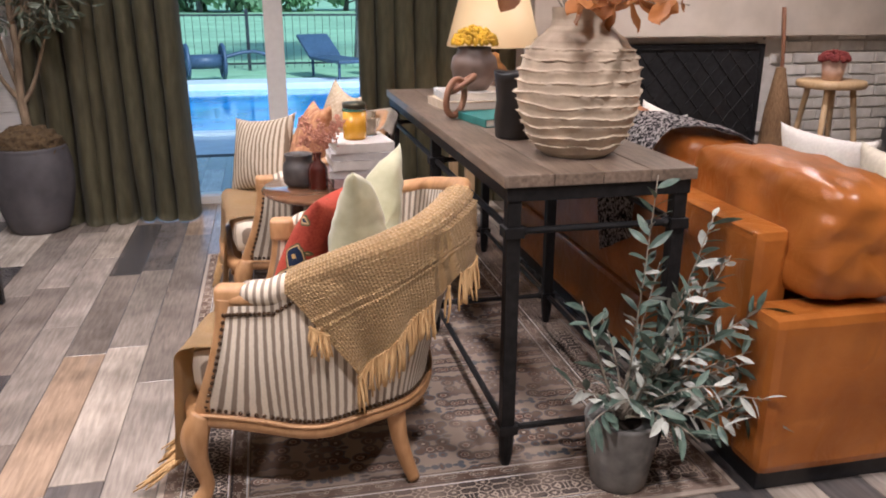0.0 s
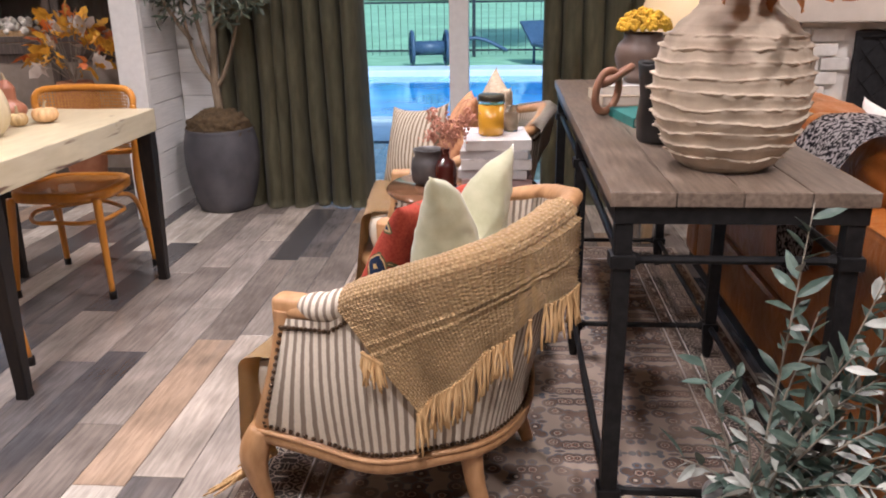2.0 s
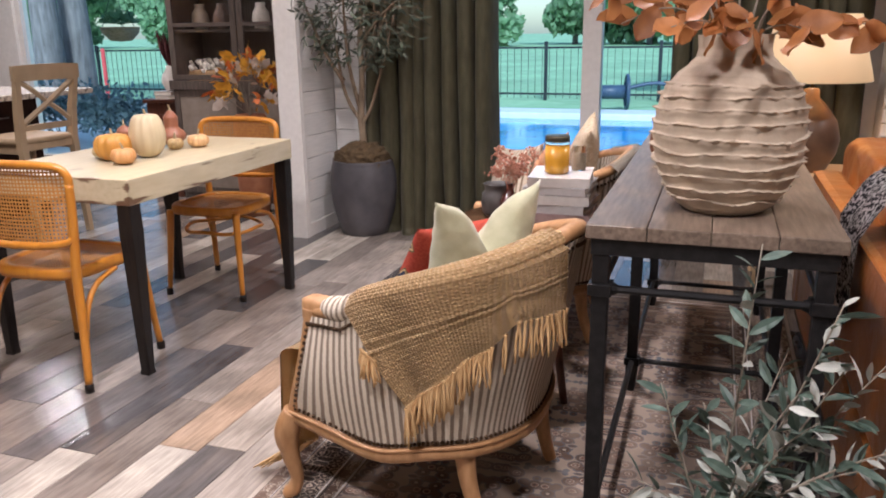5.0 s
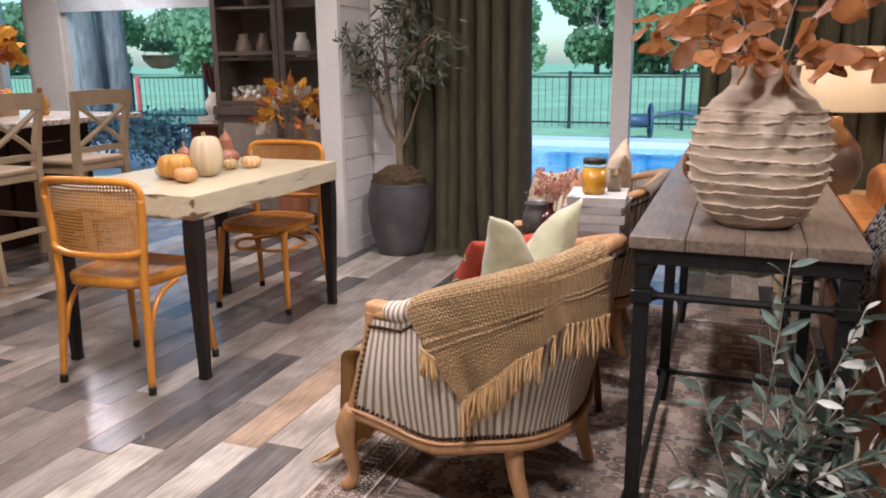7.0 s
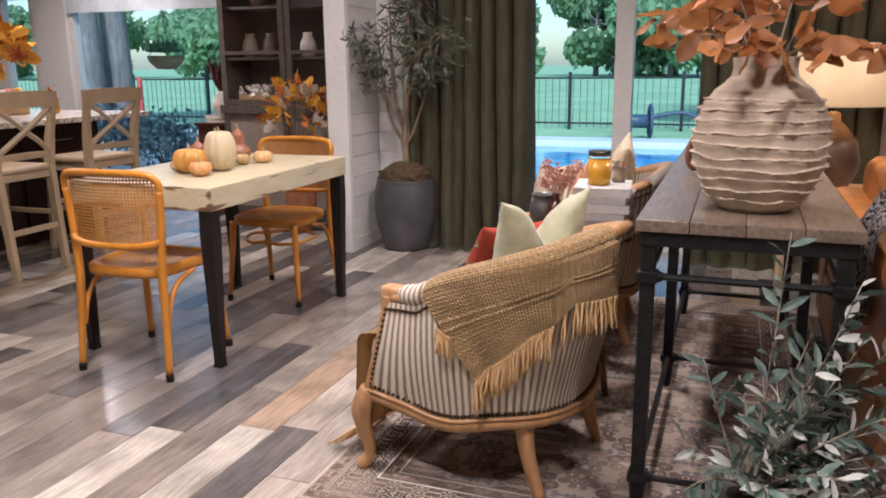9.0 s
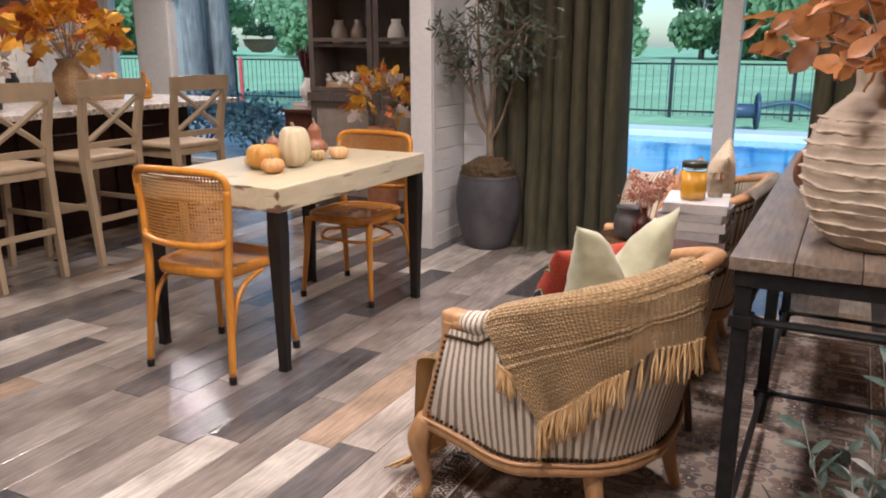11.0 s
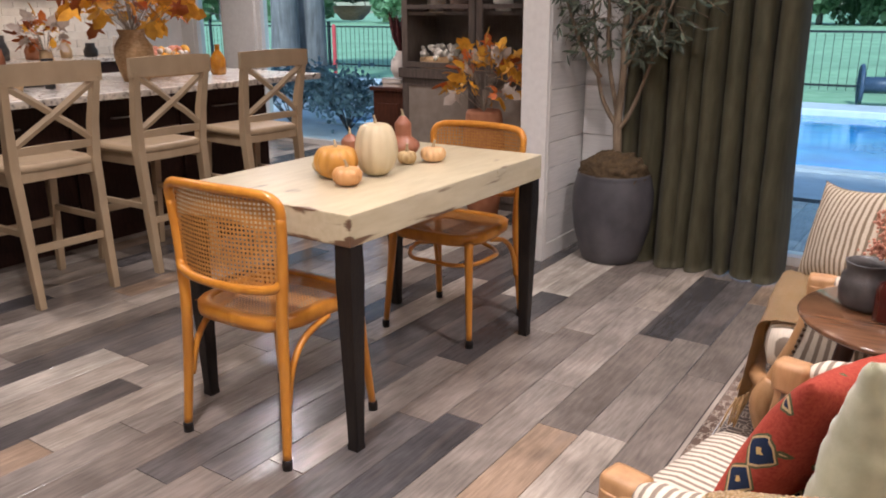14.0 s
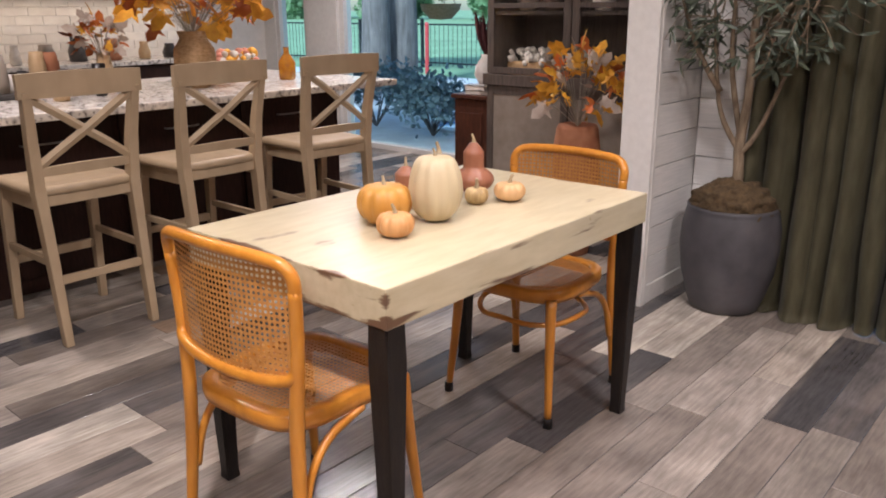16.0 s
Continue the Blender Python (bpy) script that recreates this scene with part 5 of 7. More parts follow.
M_DARKCUP = mat("dark_stoneware", (0.045, 0.04, 0.038), (0.09, 0.08, 0.075), rough=(0.3, 0.5), scale=25, bump=0.2, stain=0.3)
mug = tagged(part("stoneware_pot", lathe([(0.0001, 0), (0.048, 0), (0.058, 0.012), (0.062, 0.045), (0.058, 0.08), (0.048, 0.092), (0.052, 0.112), (0.054, 0.116), (0.049, 0.116), (0.043, 0.092), (0.05, 0.05), (0.0001, 0.012)], 40), M_DARKCUP, m=pose(0.430, 2.975, ST_H + 0.0005), smooth=True), "dark stoneware pot on the round side table", "pot")
M_AMBER = mat("dark_amber_bottle_glass", (0.05, 0.008, 0.006), (0.085, 0.016, 0.010), rough=(0.05, 0.12), scale=6, bump=0.0, coat=0.5)
amb = thing("amber_bottle", pose(0.492, 2.905, ST_H), "small dark amber bottle holding dried flowers", "bottle")
part("body", lathe([(0.0001, 0), (0.034, 0), (0.036, 0.006), (0.036, 0.072), (0.028, 0.09), (0.015, 0.1), (0.014, 0.122), (0.017, 0.125), (0.017, 0.132), (0.011, 0.132), (0.0001, 0.12)], 28), M_AMBER, amb, smooth=True)
M_DRIED = mat("dried_pink_flowers", (0.34, 0.13, 0.085), (0.56, 0.28, 0.19), rough=(0.85, 0.95), scale=60, stain=0.25)
rg = random.Random(31)
bm = bmesh.new()
for k in range(16):
    a, l = rg.uniform(0, 6.28), rg.uniform(0.06, 0.15)
    sp = rg.uniform(0.15, 0.75)
    e = Vector((math.cos(a) * sp * l, math.sin(a) * sp * l, 0.13 + l * 0.72))
    tube(bm, ((0, 0, 0.06), tuple(Vector((0, 0, 0.13)).lerp(e, 0.5) + Vector((0, 0, 0.02))), tuple(e)), 0.0011, 4, 3)
    for j in range(26):
        p = e + Vector((rg.gauss(0, 0.012), rg.gauss(0, 0.012), rg.gauss(0, 0.015)))
        bmesh.ops.create_icosphere(bm, subdivisions=1, radius=rg.uniform(0.003, 0.006), matrix=Matrix.Translation(p))
part("dried_blossom", bm, M_DRIED, amb, "dusty pink dried blossom")
# ---- curtains ----


def curtain(x0, x1, y, folds, seed, label, spread=0.06, amp=0.19):
    """Wide uneven pleats that tighten at the rod, slump and spread on the floor."""
    bm = bmesh.new()
    n, k = folds * 22, 44
    rg = random.Random(seed)
    cuts = [0.0]
    for _ in range(folds):
        cuts.append(cuts[-1] + rg.uniform(0.4, 1.6))
    cuts = [c / cuts[-1] for c in cuts]
    depth = [rg.uniform(0.65, 1.15) for _ in range(folds)]
    lean = [rg.uniform(-1, 1) for _ in range(folds)]
    g = []
    for i in range(n + 1):
        u = i / n
        f = min(next((j for j in range(folds) if u <= cuts[j + 1] + 1e-9), folds - 1), folds - 1)
        w = (u - cuts[f]) / (cuts[f + 1] - cuts[f])
        col = []
        for j in range(k + 1):
            v = j / k
            z = 0.004 + 2.5 * v
            slump = (1 - v) ** 3
            ww = w + 0.10 * lean[f] * math.sin(w * math.pi) * (0.4 + 0.6 * v) + 0.04 * math.sin(v * 5 + seed + f)* math.sin(w * math.pi)
            pleat = abs(math.sin(min(max(ww, 0.0), 1.0) * math.pi)) ** 0.9 - 0.5
            x = x0 + (x1 - x0) * u + 0.035 * lean[f] * math.sin(w * math.pi) * (1 - v) + spread * (u - 0.35) * (1 - v) ** 2 - 0.016 * math.sin(ww * 2 * math.pi) + 0.02 * slump * noise.noise((u * 9, v * 6, seed))
            yy = y - amp * depth[f] * pleat * (0.8 + 0.3 * slump) + 0.018 * noise.noise((u * 14, v * 3, seed + 5)) - 0.05 * slump * slump * abs(noise.noise((u * 11, seed, 1)))
            col.append(bm.verts.new((x, yy, z)))
        g.append(col)
    for i in range(n):
        for j in range(k):
            bm.faces.new((g[i][j], g[i + 1][j], g[i + 1][j + 1], g[i][j + 1]))
    bmesh.ops.solidify(bm, geom=list(bm.faces), thickness=0.004)
    return tagged(part("curtain", bm, M_CURTAIN, smooth=True), label, "curtain", "olive curtains")

curtain(-0.99, -0.15, 5.03, 8, 1, "olive green velvet curtain pooling on the floor beside the glass door", 0.05)
curtain(0.90, 1.92, 5.06, 9, 5, "olive green velvet curtain closing the far side of the door", 0.0, 0.10)
curtain(4.75, 5.5, 4.9, 6, 8, "olive green velvet curtain beside the fireplace", 0.0, 0.1)

# ---- potted tree ----
M_MOSS = mat("brown_moss", (0.05, 0.03, 0.012), (0.115, 0.075, 0.034), rough=(0.9, 1.0), scale=50, bump=0.9, fine=120, stain=0.3)
M_BARK = mat("pale_bark", (0.15, 0.105, 0.065), (0.27, 0.205, 0.135), rough=(0.8, 0.95), scale=24, stretch=(3, 3, 0.6), bump=0.5, fine=60)
M_OLIVE = mat("dark_olive_leaf", (0.05, 0.068, 0.045), (0.12, 0.145, 0.10), rough=(0.3, 0.5), scale=30, stain=0.35, stain_scale=9, bump=0.05, island=True)
M_LEAFPALE = mat("pale_leaf_underside", (0.36, 0.38, 0.33), (0.50, 0.51, 0.46), rough=(0.45, 0.6), scale=40, stain=0.12, bump=0.1, vary=0.15)
M_LEAFGREEN = mat("grey_green_leaf", (0.055, 0.095, 0.075), (0.11, 0.155, 0.12), rough=(0.4, 0.55), scale=40, stain=0.18, bump=0.1, vary=0.25)


def leaf_into(bm, m, l, w, fold=0.25):
    """A leaf along +y: pointed oval with a crease."""
    rows = ((0, 0.04), (0.22, 0.72), (0.5, 1.0), (0.78, 0.66), (1.0, 0.03))
    vs = [[bm.verts.new(m @ Vector((s * w / 2 * q, l * t, -abs(s) * -fold * w * 0.5 * q - 0.12 * l * t * t))) for s in (-1, 0, 1)] for t, q in rows]
    for a, b in zip(vs, vs[1:]):
        for k in range(2):
            bm.faces.new((a[k], a[k + 1], b[k + 1], b[k]))


def aim(p, d, roll):
    return Matrix.Translation(p) @ Vector(d).to_track_quat("Y", "Z").to_matrix().to_4x4() @ Matrix.Rotation(roll, 4, "Y")


def bez(a, b, c, t):
    return a.lerp(b, t).lerp(b.lerp(c, t), t)

tree = thing("potted_tree", pose(-1.02, 4.945, 0), "slender olive tree in a charcoal planter with moss", "potted tree")
planter = part("planter", lathe([(0.0001, 0.0), (0.140, 0.0), (0.158, 0.010), (0.182, 0.08), (0.208, 0.18), (0.222, 0.30), (0.219, 0.40), (0.206, 0.462), (0.200, 0.48), (0.203, 0.492), (0.192, 0.496), (0.182, 0.47), (0.0001, 0.45)], 56), M_POTGREY, tree, "matt charcoal planter", smooth=True)
bm = bmesh.new()
bmesh.ops.create_icosphere(bm, subdivisions=5, radius=1.0)
for v in bm.verts:
    d = 1 + 0.14 * noise.noise(v.co * 6) + 0.10 * noise.noise(v.co * 17)
    v.co = Vector((v.co.x * 0.186 * d, v.co.y * 0.186 * d, 0.49 + v.co.z * 0.12 * d))
part("moss", bm, M_MOSS, tree, "brown moss mound", smooth=True)
rg = random.Random(11)
bm = bmesh.new()
tube(bm, ((0, 0, 0.48, 0.030), (0.008, 0.0, 0.62, 0.025), (0.0, 0.0, 0.78, 0.024), (0.02, -0.01, 1.0, 0.019), (0.015, 0.0, 1.3, 0.017), (0.05, 0.02, 1.75, 0.010)), None, 9, 5)
limbs = [((0, 0, 0.74), (-0.10, -0.03, 0.95), (-0.16, -0.05, 1.45)), ((0, 0, 0.72), (0.10, -0.02, 0.88), (0.30, -0.12, 1.40)), ((0, 0, 0.80), (-0.05, -0.06, 1.15), (-0.02, -0.16, 1.65)), ((0.02, 0, 1.05), (0.10, 0.02, 1.25), (0.16, -0.10, 1.70)), ((-0.10, -0.03, 1.0), (-0.20, -0.10, 1.2), (-0.26, -0.22, 1.50)), ((0, 0, 1.15), (0.12, -0.10, 1.3), (0.34, -0.24, 1.46))]
for a, b, c in limbs:
    tube(bm, (tuple(a) + (0.015,), tuple(b) + (0.011,), tuple(c) + (0.005,)), None, 7, 7)
part("trunk", bm, M_BARK, tree, "pale branching trunk", smooth=True)
bm, tw = bmesh.new(), bmesh.new()
for a, b, c in limbs + [((0.0, 0, 1.2), (0.02, 0, 1.5), (0.05, 0.02, 1.85))]:
    a, b, c = Vector(a), Vector(b), Vector(c)
    for k in range(17):
        t = rg.uniform(0.62, 1.0)
        p = bez(a, b, c, t)
        d = Vector((rg.gauss(0, 1), rg.gauss(0, 1) - 0.25, rg.gauss(-0.1, 0.6))).normalized()
        l = rg.uniform(0.12, 0.30)
        e = p + d * l - Vector((0, 0, 0.06))
        e.x, e.y = max(e.x, -0.255), min(e.y, 0.12)
        if e.z < 1.12:
            e.z = 1.12 + 0.1 * rg.random()
        tube(tw, (tuple(p), tuple(p.lerp(e, 0.5) + Vector((0, 0, 0.02))), tuple(e)), 0.0018, 4, 2)
        for j in range(8):
            q = p.lerp(e, rg.uniform(0.25, 1.0))
            d2 = (d * 0.5 + Vector((rg.gauss(0, 0.8), rg.gauss(0, 0.8), rg.gauss(-0.15, 0.6)))).normalized()
            if q.x + d2.x * 0.08 > -0.27 and q.y + d2.y * 0.08 < 0.19 and q.z > 1.08:
                leaf_into(bm, aim(q, d2, rg.uniform(0, 6.28)), rg.uniform(0.055, 0.085), rg.uniform(0.013, 0.019))
part("crown", bm, M_OLIVE, tree, "narrow grey-green leaves")["kind"] = "stuff"
part("twig_work", tw, M_BARK, tree)["kind"] = "stuff"

# ---- olive plant on the rug ----
M_STONEPOT = mat("grey_stone_pot", (0.115, 0.11, 0.10), (0.20, 0.19, 0.175), rough=(0.75, 0.9), scale=22, bump=0.4, fine=80, stain=0.25, stain_scale=8)
M_SOIL = mat("soil", (0.02, 0.015, 0.01), (0.05, 0.035, 0.025), rough=(0.9, 1.0), bump=0.8)
M_TWIG = mat("grey_twig", (0.20, 0.17, 0.13), (0.32, 0.28, 0.22), rough=(0.8, 0.9))
olive = thing("potted_plant", pose(1.225, 1.845, 0.0), "faux olive plant with silvery leaves in a grey stone pot", "potted plant")
part("pot", lathe([(0.0001, 0.009), (0.070, 0.009), (0.078, 0.02), (0.096, 0.14), (0.101, 0.205), (0.103, 0.216), (0.094, 0.218), (0.09, 0.205), (0.0001, 0.19)], 44), M_STONEPOT, olive, "rough grey stone pot", smooth=True)
part("soil", lathe([(0.0001, 0.19), (0.09, 0.19), (0.09, 0.197), (0.0001, 0.201)], 24), M_SOIL, olive)
LEAVES = []
for k, (l, w, mt) in enumerate(((0.062, 0.019, M_LEAFPALE), (0.055, 0.017, M_LEAFGREEN), (0.070, 0.021, M_LEAFGREEN), (0.05, 0.016, M_LEAFPALE))):
    bm = bmesh.new()
    leaf_into(bm, Matrix(), l, w)
    me = bpy.data.meshes.new("leaf")
    bm.to_mesh(me)
    bm.free()
    me.materials.append(mt)
    LEAVES.append(me)
rg = random.Random(5)
stems = [((0.02, 0.0, 0.45), (0.045, 0.0, 0.88)), ((0.10, -0.05, 0.42), (0.22, -0.03, 0.66)), ((0.15, -0.05, 0.36), (0.33, -0.06, 0.40)), ((0.14, -0.06, 0.30), (0.30, -0.10, 0.20)), ((-0.07, 0.0, 0.36), (-0.13, 0.02, 0.55)), ((-0.10, -0.03, 0.32), (-0.17, -0.02, 0.33)), ((0.05, -0.08, 0.38), (0.10, -0.13, 0.50)), ((0.04, -0.10, 0.32), (0.04, -0.17, 0.27)), ((0.06, 0.06, 0.42), (0.12, 0.09, 0.62)), ((-0.02, -0.06, 0.33), (-0.06, -0.15, 0.34)), ((0.10, -0.09, 0.35), (0.20, -0.16, 0.36)), ((0.0, 0.05, 0.38), (-0.04, 0.10, 0.48)), ((0.05, -0.03, 0.42), (0.13, -0.07, 0.60)), ((0.18, -0.02, 0.34), (0.34, -0.02, 0.32)), ((0.16, -0.08, 0.28), (0.28, -0.12, 0.27)), ((0.12, 0.02, 0.45), (0.27, 0.02, 0.53)), ((-0.08, -0.06, 0.30), (-0.15, -0.10, 0.24)), ((0.08, -0.12, 0.28), (0.13, -0.18, 0.22))]
more = [((0.12, -0.03, 0.50), (0.20, -0.02, 0.78)), ((0.16, -0.06, 0.44), (0.36, -0.05, 0.52)), ((0.20, -0.05, 0.38), (0.42, -0.06, 0.36)), ((0.20, -0.08, 0.30), (0.41, -0.10, 0.18)), ((0.14, 0.0, 0.42), (0.30, 0.04, 0.64)), ((0.18, -0.10, 0.33), (0.34, -0.15, 0.30)), ((0.10, -0.10, 0.30), (0.22, -0.19, 0.24)), ((0.16, -0.02, 0.40), (0.31, -0.01, 0.44)), ((0.02, -0.07, 0.36), (0.03, -0.13, 0.44)), ((0.22, -0.04, 0.33), (0.40, -0.01, 0.26)), ((0.08, -0.04, 0.45), (0.17, -0.08, 0.55))]
extra = [bmesh.new(), bmesh.new()]
for b, c in stems + more:
    joined = (tuple(b), tuple(c)) in more
    a, b, c = Vector((rg.uniform(-0.02, 0.02), rg.uniform(-0.02, 0.02), 0.21)), Vector(b), Vector(c)
    bm = bmesh.new()
    tube(bm, [tuple(bez(a, b, c, t)) + (0.0042 * (1 - 0.7 * t),) for t in (0, 0.25, 0.5, 0.75, 1)], None, 6, 3)
    part("stem", bm, M_TWIG, olive, smooth=True)
    length = (b - a).length + (c - b).length
    for k in range(int(length * 46)):
        t = 0.22 + 0.78 * (k + rg.random() * 0.5) / (length * 46)
        p = bez(a, b, c, t)
        way = (bez(a, b, c, min(t + 0.05, 1.0)) - bez(a, b, c, t - 0.05)).normalized()
        side = way.orthogonal().normalized()
        side.rotate(Matrix.Rotation(rg.uniform(0, 6.283), 3, way))
        d = (way * 0.7 + side * 0.9 + Vector((0, 0, rg.uniform(-0.35, 0.15)))).normalized()
        kind, m = rg.choice((0, 0, 1, 1, 1, 2, 2, 2, 3)), aim(p, d, rg.uniform(-1.2, 1.2)) @ Matrix.Scale(rg.uniform(0.8, 1.3), 4)
        if joined:
            leaf_into(extra[0 if kind in (0, 3) else 1], m, rg.uniform(0.05, 0.07), rg.uniform(0.016, 0.021))
            continue
        leaf = new("leaf", LEAVES[kind])
        leaf.matrix_basis = m
        leaf.parent = olive
part("foliage", extra[0], M_LEAFPALE, olive, "silvery leaves")["kind"] = "stuff"
part("foliage", extra[1], M_LEAFGREEN, olive, "grey-green leaves")["kind"] = "stuff"

# ---- things on the console ----
M_COPPER = mat("copper_leaf", (0.25, 0.088, 0.022), (0.41, 0.168, 0.052), rough=(0.5, 0.65), scale=16, stain=0.25, stain_scale=8, bump=0.12, vary=0.3)
vase = thing("vase", pose(1.195, 2.215, CON_H + 0.001), "large whitewashed clay vase with ruffled ridges and copper branches", "vase")
prof = []
ridge_z = [0.035, 0.062, 0.092, 0.122, 0.152, 0.182, 0.213, 0.244, 0.272, 0.298]
base_pts = [(0.0, 0.092), (0.015, 0.112), (0.06, 0.142), (0.12, 0.165), (0.18, 0.172), (0.24, 0.166), (0.285, 0.150), (0.318, 0.127), (0.343, 0.098), (0.358, 0.084), (0.375, 0.080), (0.405, 0.083)]


def vase_r(z):
    for (z0, r0), (z1, r1) in zip(base_pts, base_pts[1:]):
        if z <= z1:
            t = (z - z0) / (z1 - z0)
            return r0 + (r1 - r0) * (t * t * (3 - 2 * t) * 0.4 + t * 0.6)
    return base_pts[-1][1]
for k in range(339):
    z = k * 0.0012
    prof.append((vase_r(z), z))


def ruffle(a, r, z, k):
    out, dz = 0.0, 0.0
    for i, c in enumerate(ridge_z):
        cc = c + 0.010 * noise.noise((math.cos(a) * 1.6, math.sin(a) * 1.6, i * 3.1)) + 0.0028 * noise.noise((math.cos(a) * 13, math.sin(a) * 13, i * 7.7))
        f = (z - cc) / (0.0034 if z < cc else 0.0014)
        lip = 0.65 + 1.1 * noise.noise((math.cos(a) * 6, math.sin(a) * 6, i * 5.7)) + 0.8 * noise.noise((math.cos(a) * 17, math.sin(a) * 17, i * 2.3))
        out += 0.0095 * max(lip, 0.15) * math.exp(-f * f) + 0.003 * math.exp(-((z - cc + 0.008) / 0.008) ** 2)
    return r + out + 0.002 * noise.noise((math.cos(a) * 3, math.sin(a) * 3, z * 20)), z
prof = [(0.0001, 0.0)] + prof + [(0.068, 0.405), (0.066, 0.36), (0.0001, 0.34)]
part("body", lathe(prof, 230, None, (0, 0), ruffle), M_VASE, vase, "ruffled clay body", smooth=True)
rg = random.Random(23)
CLEAF = []
for l, w in ((0.085, 0.062), (0.07, 0.052), (0.095, 0.06)):
    bm = bmesh.new()
    rows = ((0, 0.06), (0.12, 0.6), (0.3, 0.92), (0.5, 1.0), (0.72, 0.85), (0.9, 0.45), (1.0, 0.05))
    vs = [[bm.verts.new((sx * w / 2 * q, l * t, 0.10 * w * sx * sx - 0.14 * l * t * t + 0.004 * math.sin(t * 9 + sx))) for sx in (-1, -0.5, 0, 0.5, 1)] for t, q in rows]
    for a, b in zip(vs, vs[1:]):
        for k in range(4):
            bm.faces.new((a[k], a[k + 1], b[k + 1], b[k]))
    me = bpy.data.meshes.new("leaf")
    bm.to_mesh(me)
    bm.free()
    me.polygons.foreach_set("use_smooth", [True] * len(me.polygons))
    me.materials.append(M_COPPER)
    CLEAF.append(me)
for k in range(14):
    a = 2 * math.pi * k / 14 + rg.uniform(-0.2, 0.2)
    reach, rise = rg.uniform(0.20, 0.42), rg.uniform(0.05, 0.32)
    p0, p1, p2 = Vector((0.03 * math.cos(a), 0.03 * math.sin(a), 0.36)), Vector((0.10 * math.cos(a), 0.10 * math.sin(a), 0.40 + rise)), Vector((reach * math.cos(a), reach * math.sin(a), 0.36 + rise * rg.uniform(0.5, 1.1)))
    bm = bmesh.new()
    tube(bm, [tuple(bez(p0, p1, p2, t)) + (0.003 * (1 - 0.6 * t),) for t in (0, 0.25, 0.5, 0.75, 1)], None, 6, 3)
    part("branch", bm, M_TWIG, vase, smooth=True)
    for j in range(9):
        t = 0.3 + 0.7 * (j + rg.random() * 0.6) / 9
        p = bez(p0, p1, p2, t)
        d = Vector((math.cos(a) * 0.6 + rg.gauss(0, 0.6), math.sin(a) * 0.6 + rg.gauss(0, 0.6), rg.uniform(-0.8, 0.5))).normalized()
        leaf = new("leaf", CLEAF[rg.randrange(3)])
        leaf.matrix_basis = aim(p, d, rg.uniform(-1.4, 1.4)) @ Matrix.Scale(rg.uniform(0.75, 1.1), 4)
        leaf.parent = vase

M_BLACKPOT = mat("black_burnished_clay", (0.010, 0.009, 0.009), (0.022, 0.019, 0.018), rough=(0.25, 0.45), scale=12, bump=0.5, fine=30, stain=0.3)
tagged(part("cylinder_vase", lathe([(0.0001, 0), (0.058, 0), (0.062, 0.006), (0.066, 0.06), (0.060, 0.12), (0.066, 0.18), (0.070, 0.205), (0.067, 0.209), (0.062, 0.2), (0.055, 0.12), (0.0001, 0.02)], 48, None, (0, 0), lambda a, r, z, k: (r * (1 + 0.035 * noise.noise((math.cos(a) * 2, math.sin(a) * 2, z * 14))), z + 0.004 * math.sin(a * 3) * (z > 0.15))), M_BLACKPOT, m=pose(1.105, 2.515, CON_H + 0.001), smooth=True), "black burnished clay cylinder vase on the console", "vase")
M_LINK = mat("carved_brown_wood", (0.20, 0.085, 0.045), (0.32, 0.15, 0.08), rough=(0.5, 0.65), scale=14, bump=0.2, stain=0.15)
chain = thing("chain_link_ornament", pose(1.012, 2.955, CON_H), "carved brown wooden chain link ornament", "ornament")


def ring(bm, m, w, h, r):
    pts = [m @ Vector((w * math.cos(a) * (1 if abs(math.cos(a)) < 0.9 else 0.96), 0, h * math.sin(a))) for a in [2 * math.pi * k / 14 for k in range(14)]]
    tube(bm, [tuple(p) for p in pts], r, 10, 4, closed=True)
    return bm
part("link", ring(bmesh.new(), pose(0, 0, 0.078, 0, 14, 25), 0.042, 0.066, 0.0125), M_LINK, chain, smooth=True)
part("link", ring(bmesh.new(), pose(0.032, 0.02, 0.125, 60, 10, 100), 0.036, 0.054, 0.0115), M_LINK, chain, smooth=True)
book(pose(1.19, 2.86, CON_H + 0.0005, 0, 0, 100), 0.24, 0.30, 0.028, COVERS["teal"], "teal hardcover book on the console")
book(pose(1.17, 3.30, CON_H + 0.0005, 0, 0, 95), 0.26, 0.32, 0.034, COVERS["tan"], "tan linen book on the console")
book(pose(1.175, 3.31, CON_H + 0.0355, 0, 0, 88), 0.24, 0.30, 0.03, COVERS["white"], "white hardcover book on the console")
M_BROWNPOT = mat("brown_glazed_stoneware", (0.10, 0.062, 0.045), (0.19, 0.13, 0.10), rough=(0.35, 0.55), scale=8, bump=0.15, stain=0.35)
M_YELLOW = mat("mustard_flowers", (0.42, 0.22, 0.01), (0.62, 0.38, 0.02), rough=(0.85, 0.95), scale=50, stain=0.3, stain_scale=20)
mum = thing("flower_pot", pose(1.175, 3.31, CON_H + 0.0665), "brown stoneware pot with dried mustard-yellow flowers", "flower pot")
part("pot", lathe([(0.0001, 0), (0.055, 0), (0.085, 0.04), (0.098, 0.09), (0.09, 0.13), (0.066, 0.155), (0.07, 0.172), (0.062, 0.172), (0.058, 0.15), (0.0001, 0.13)], 40), M_BROWNPOT, mum, smooth=True)
bm = bmesh.new()
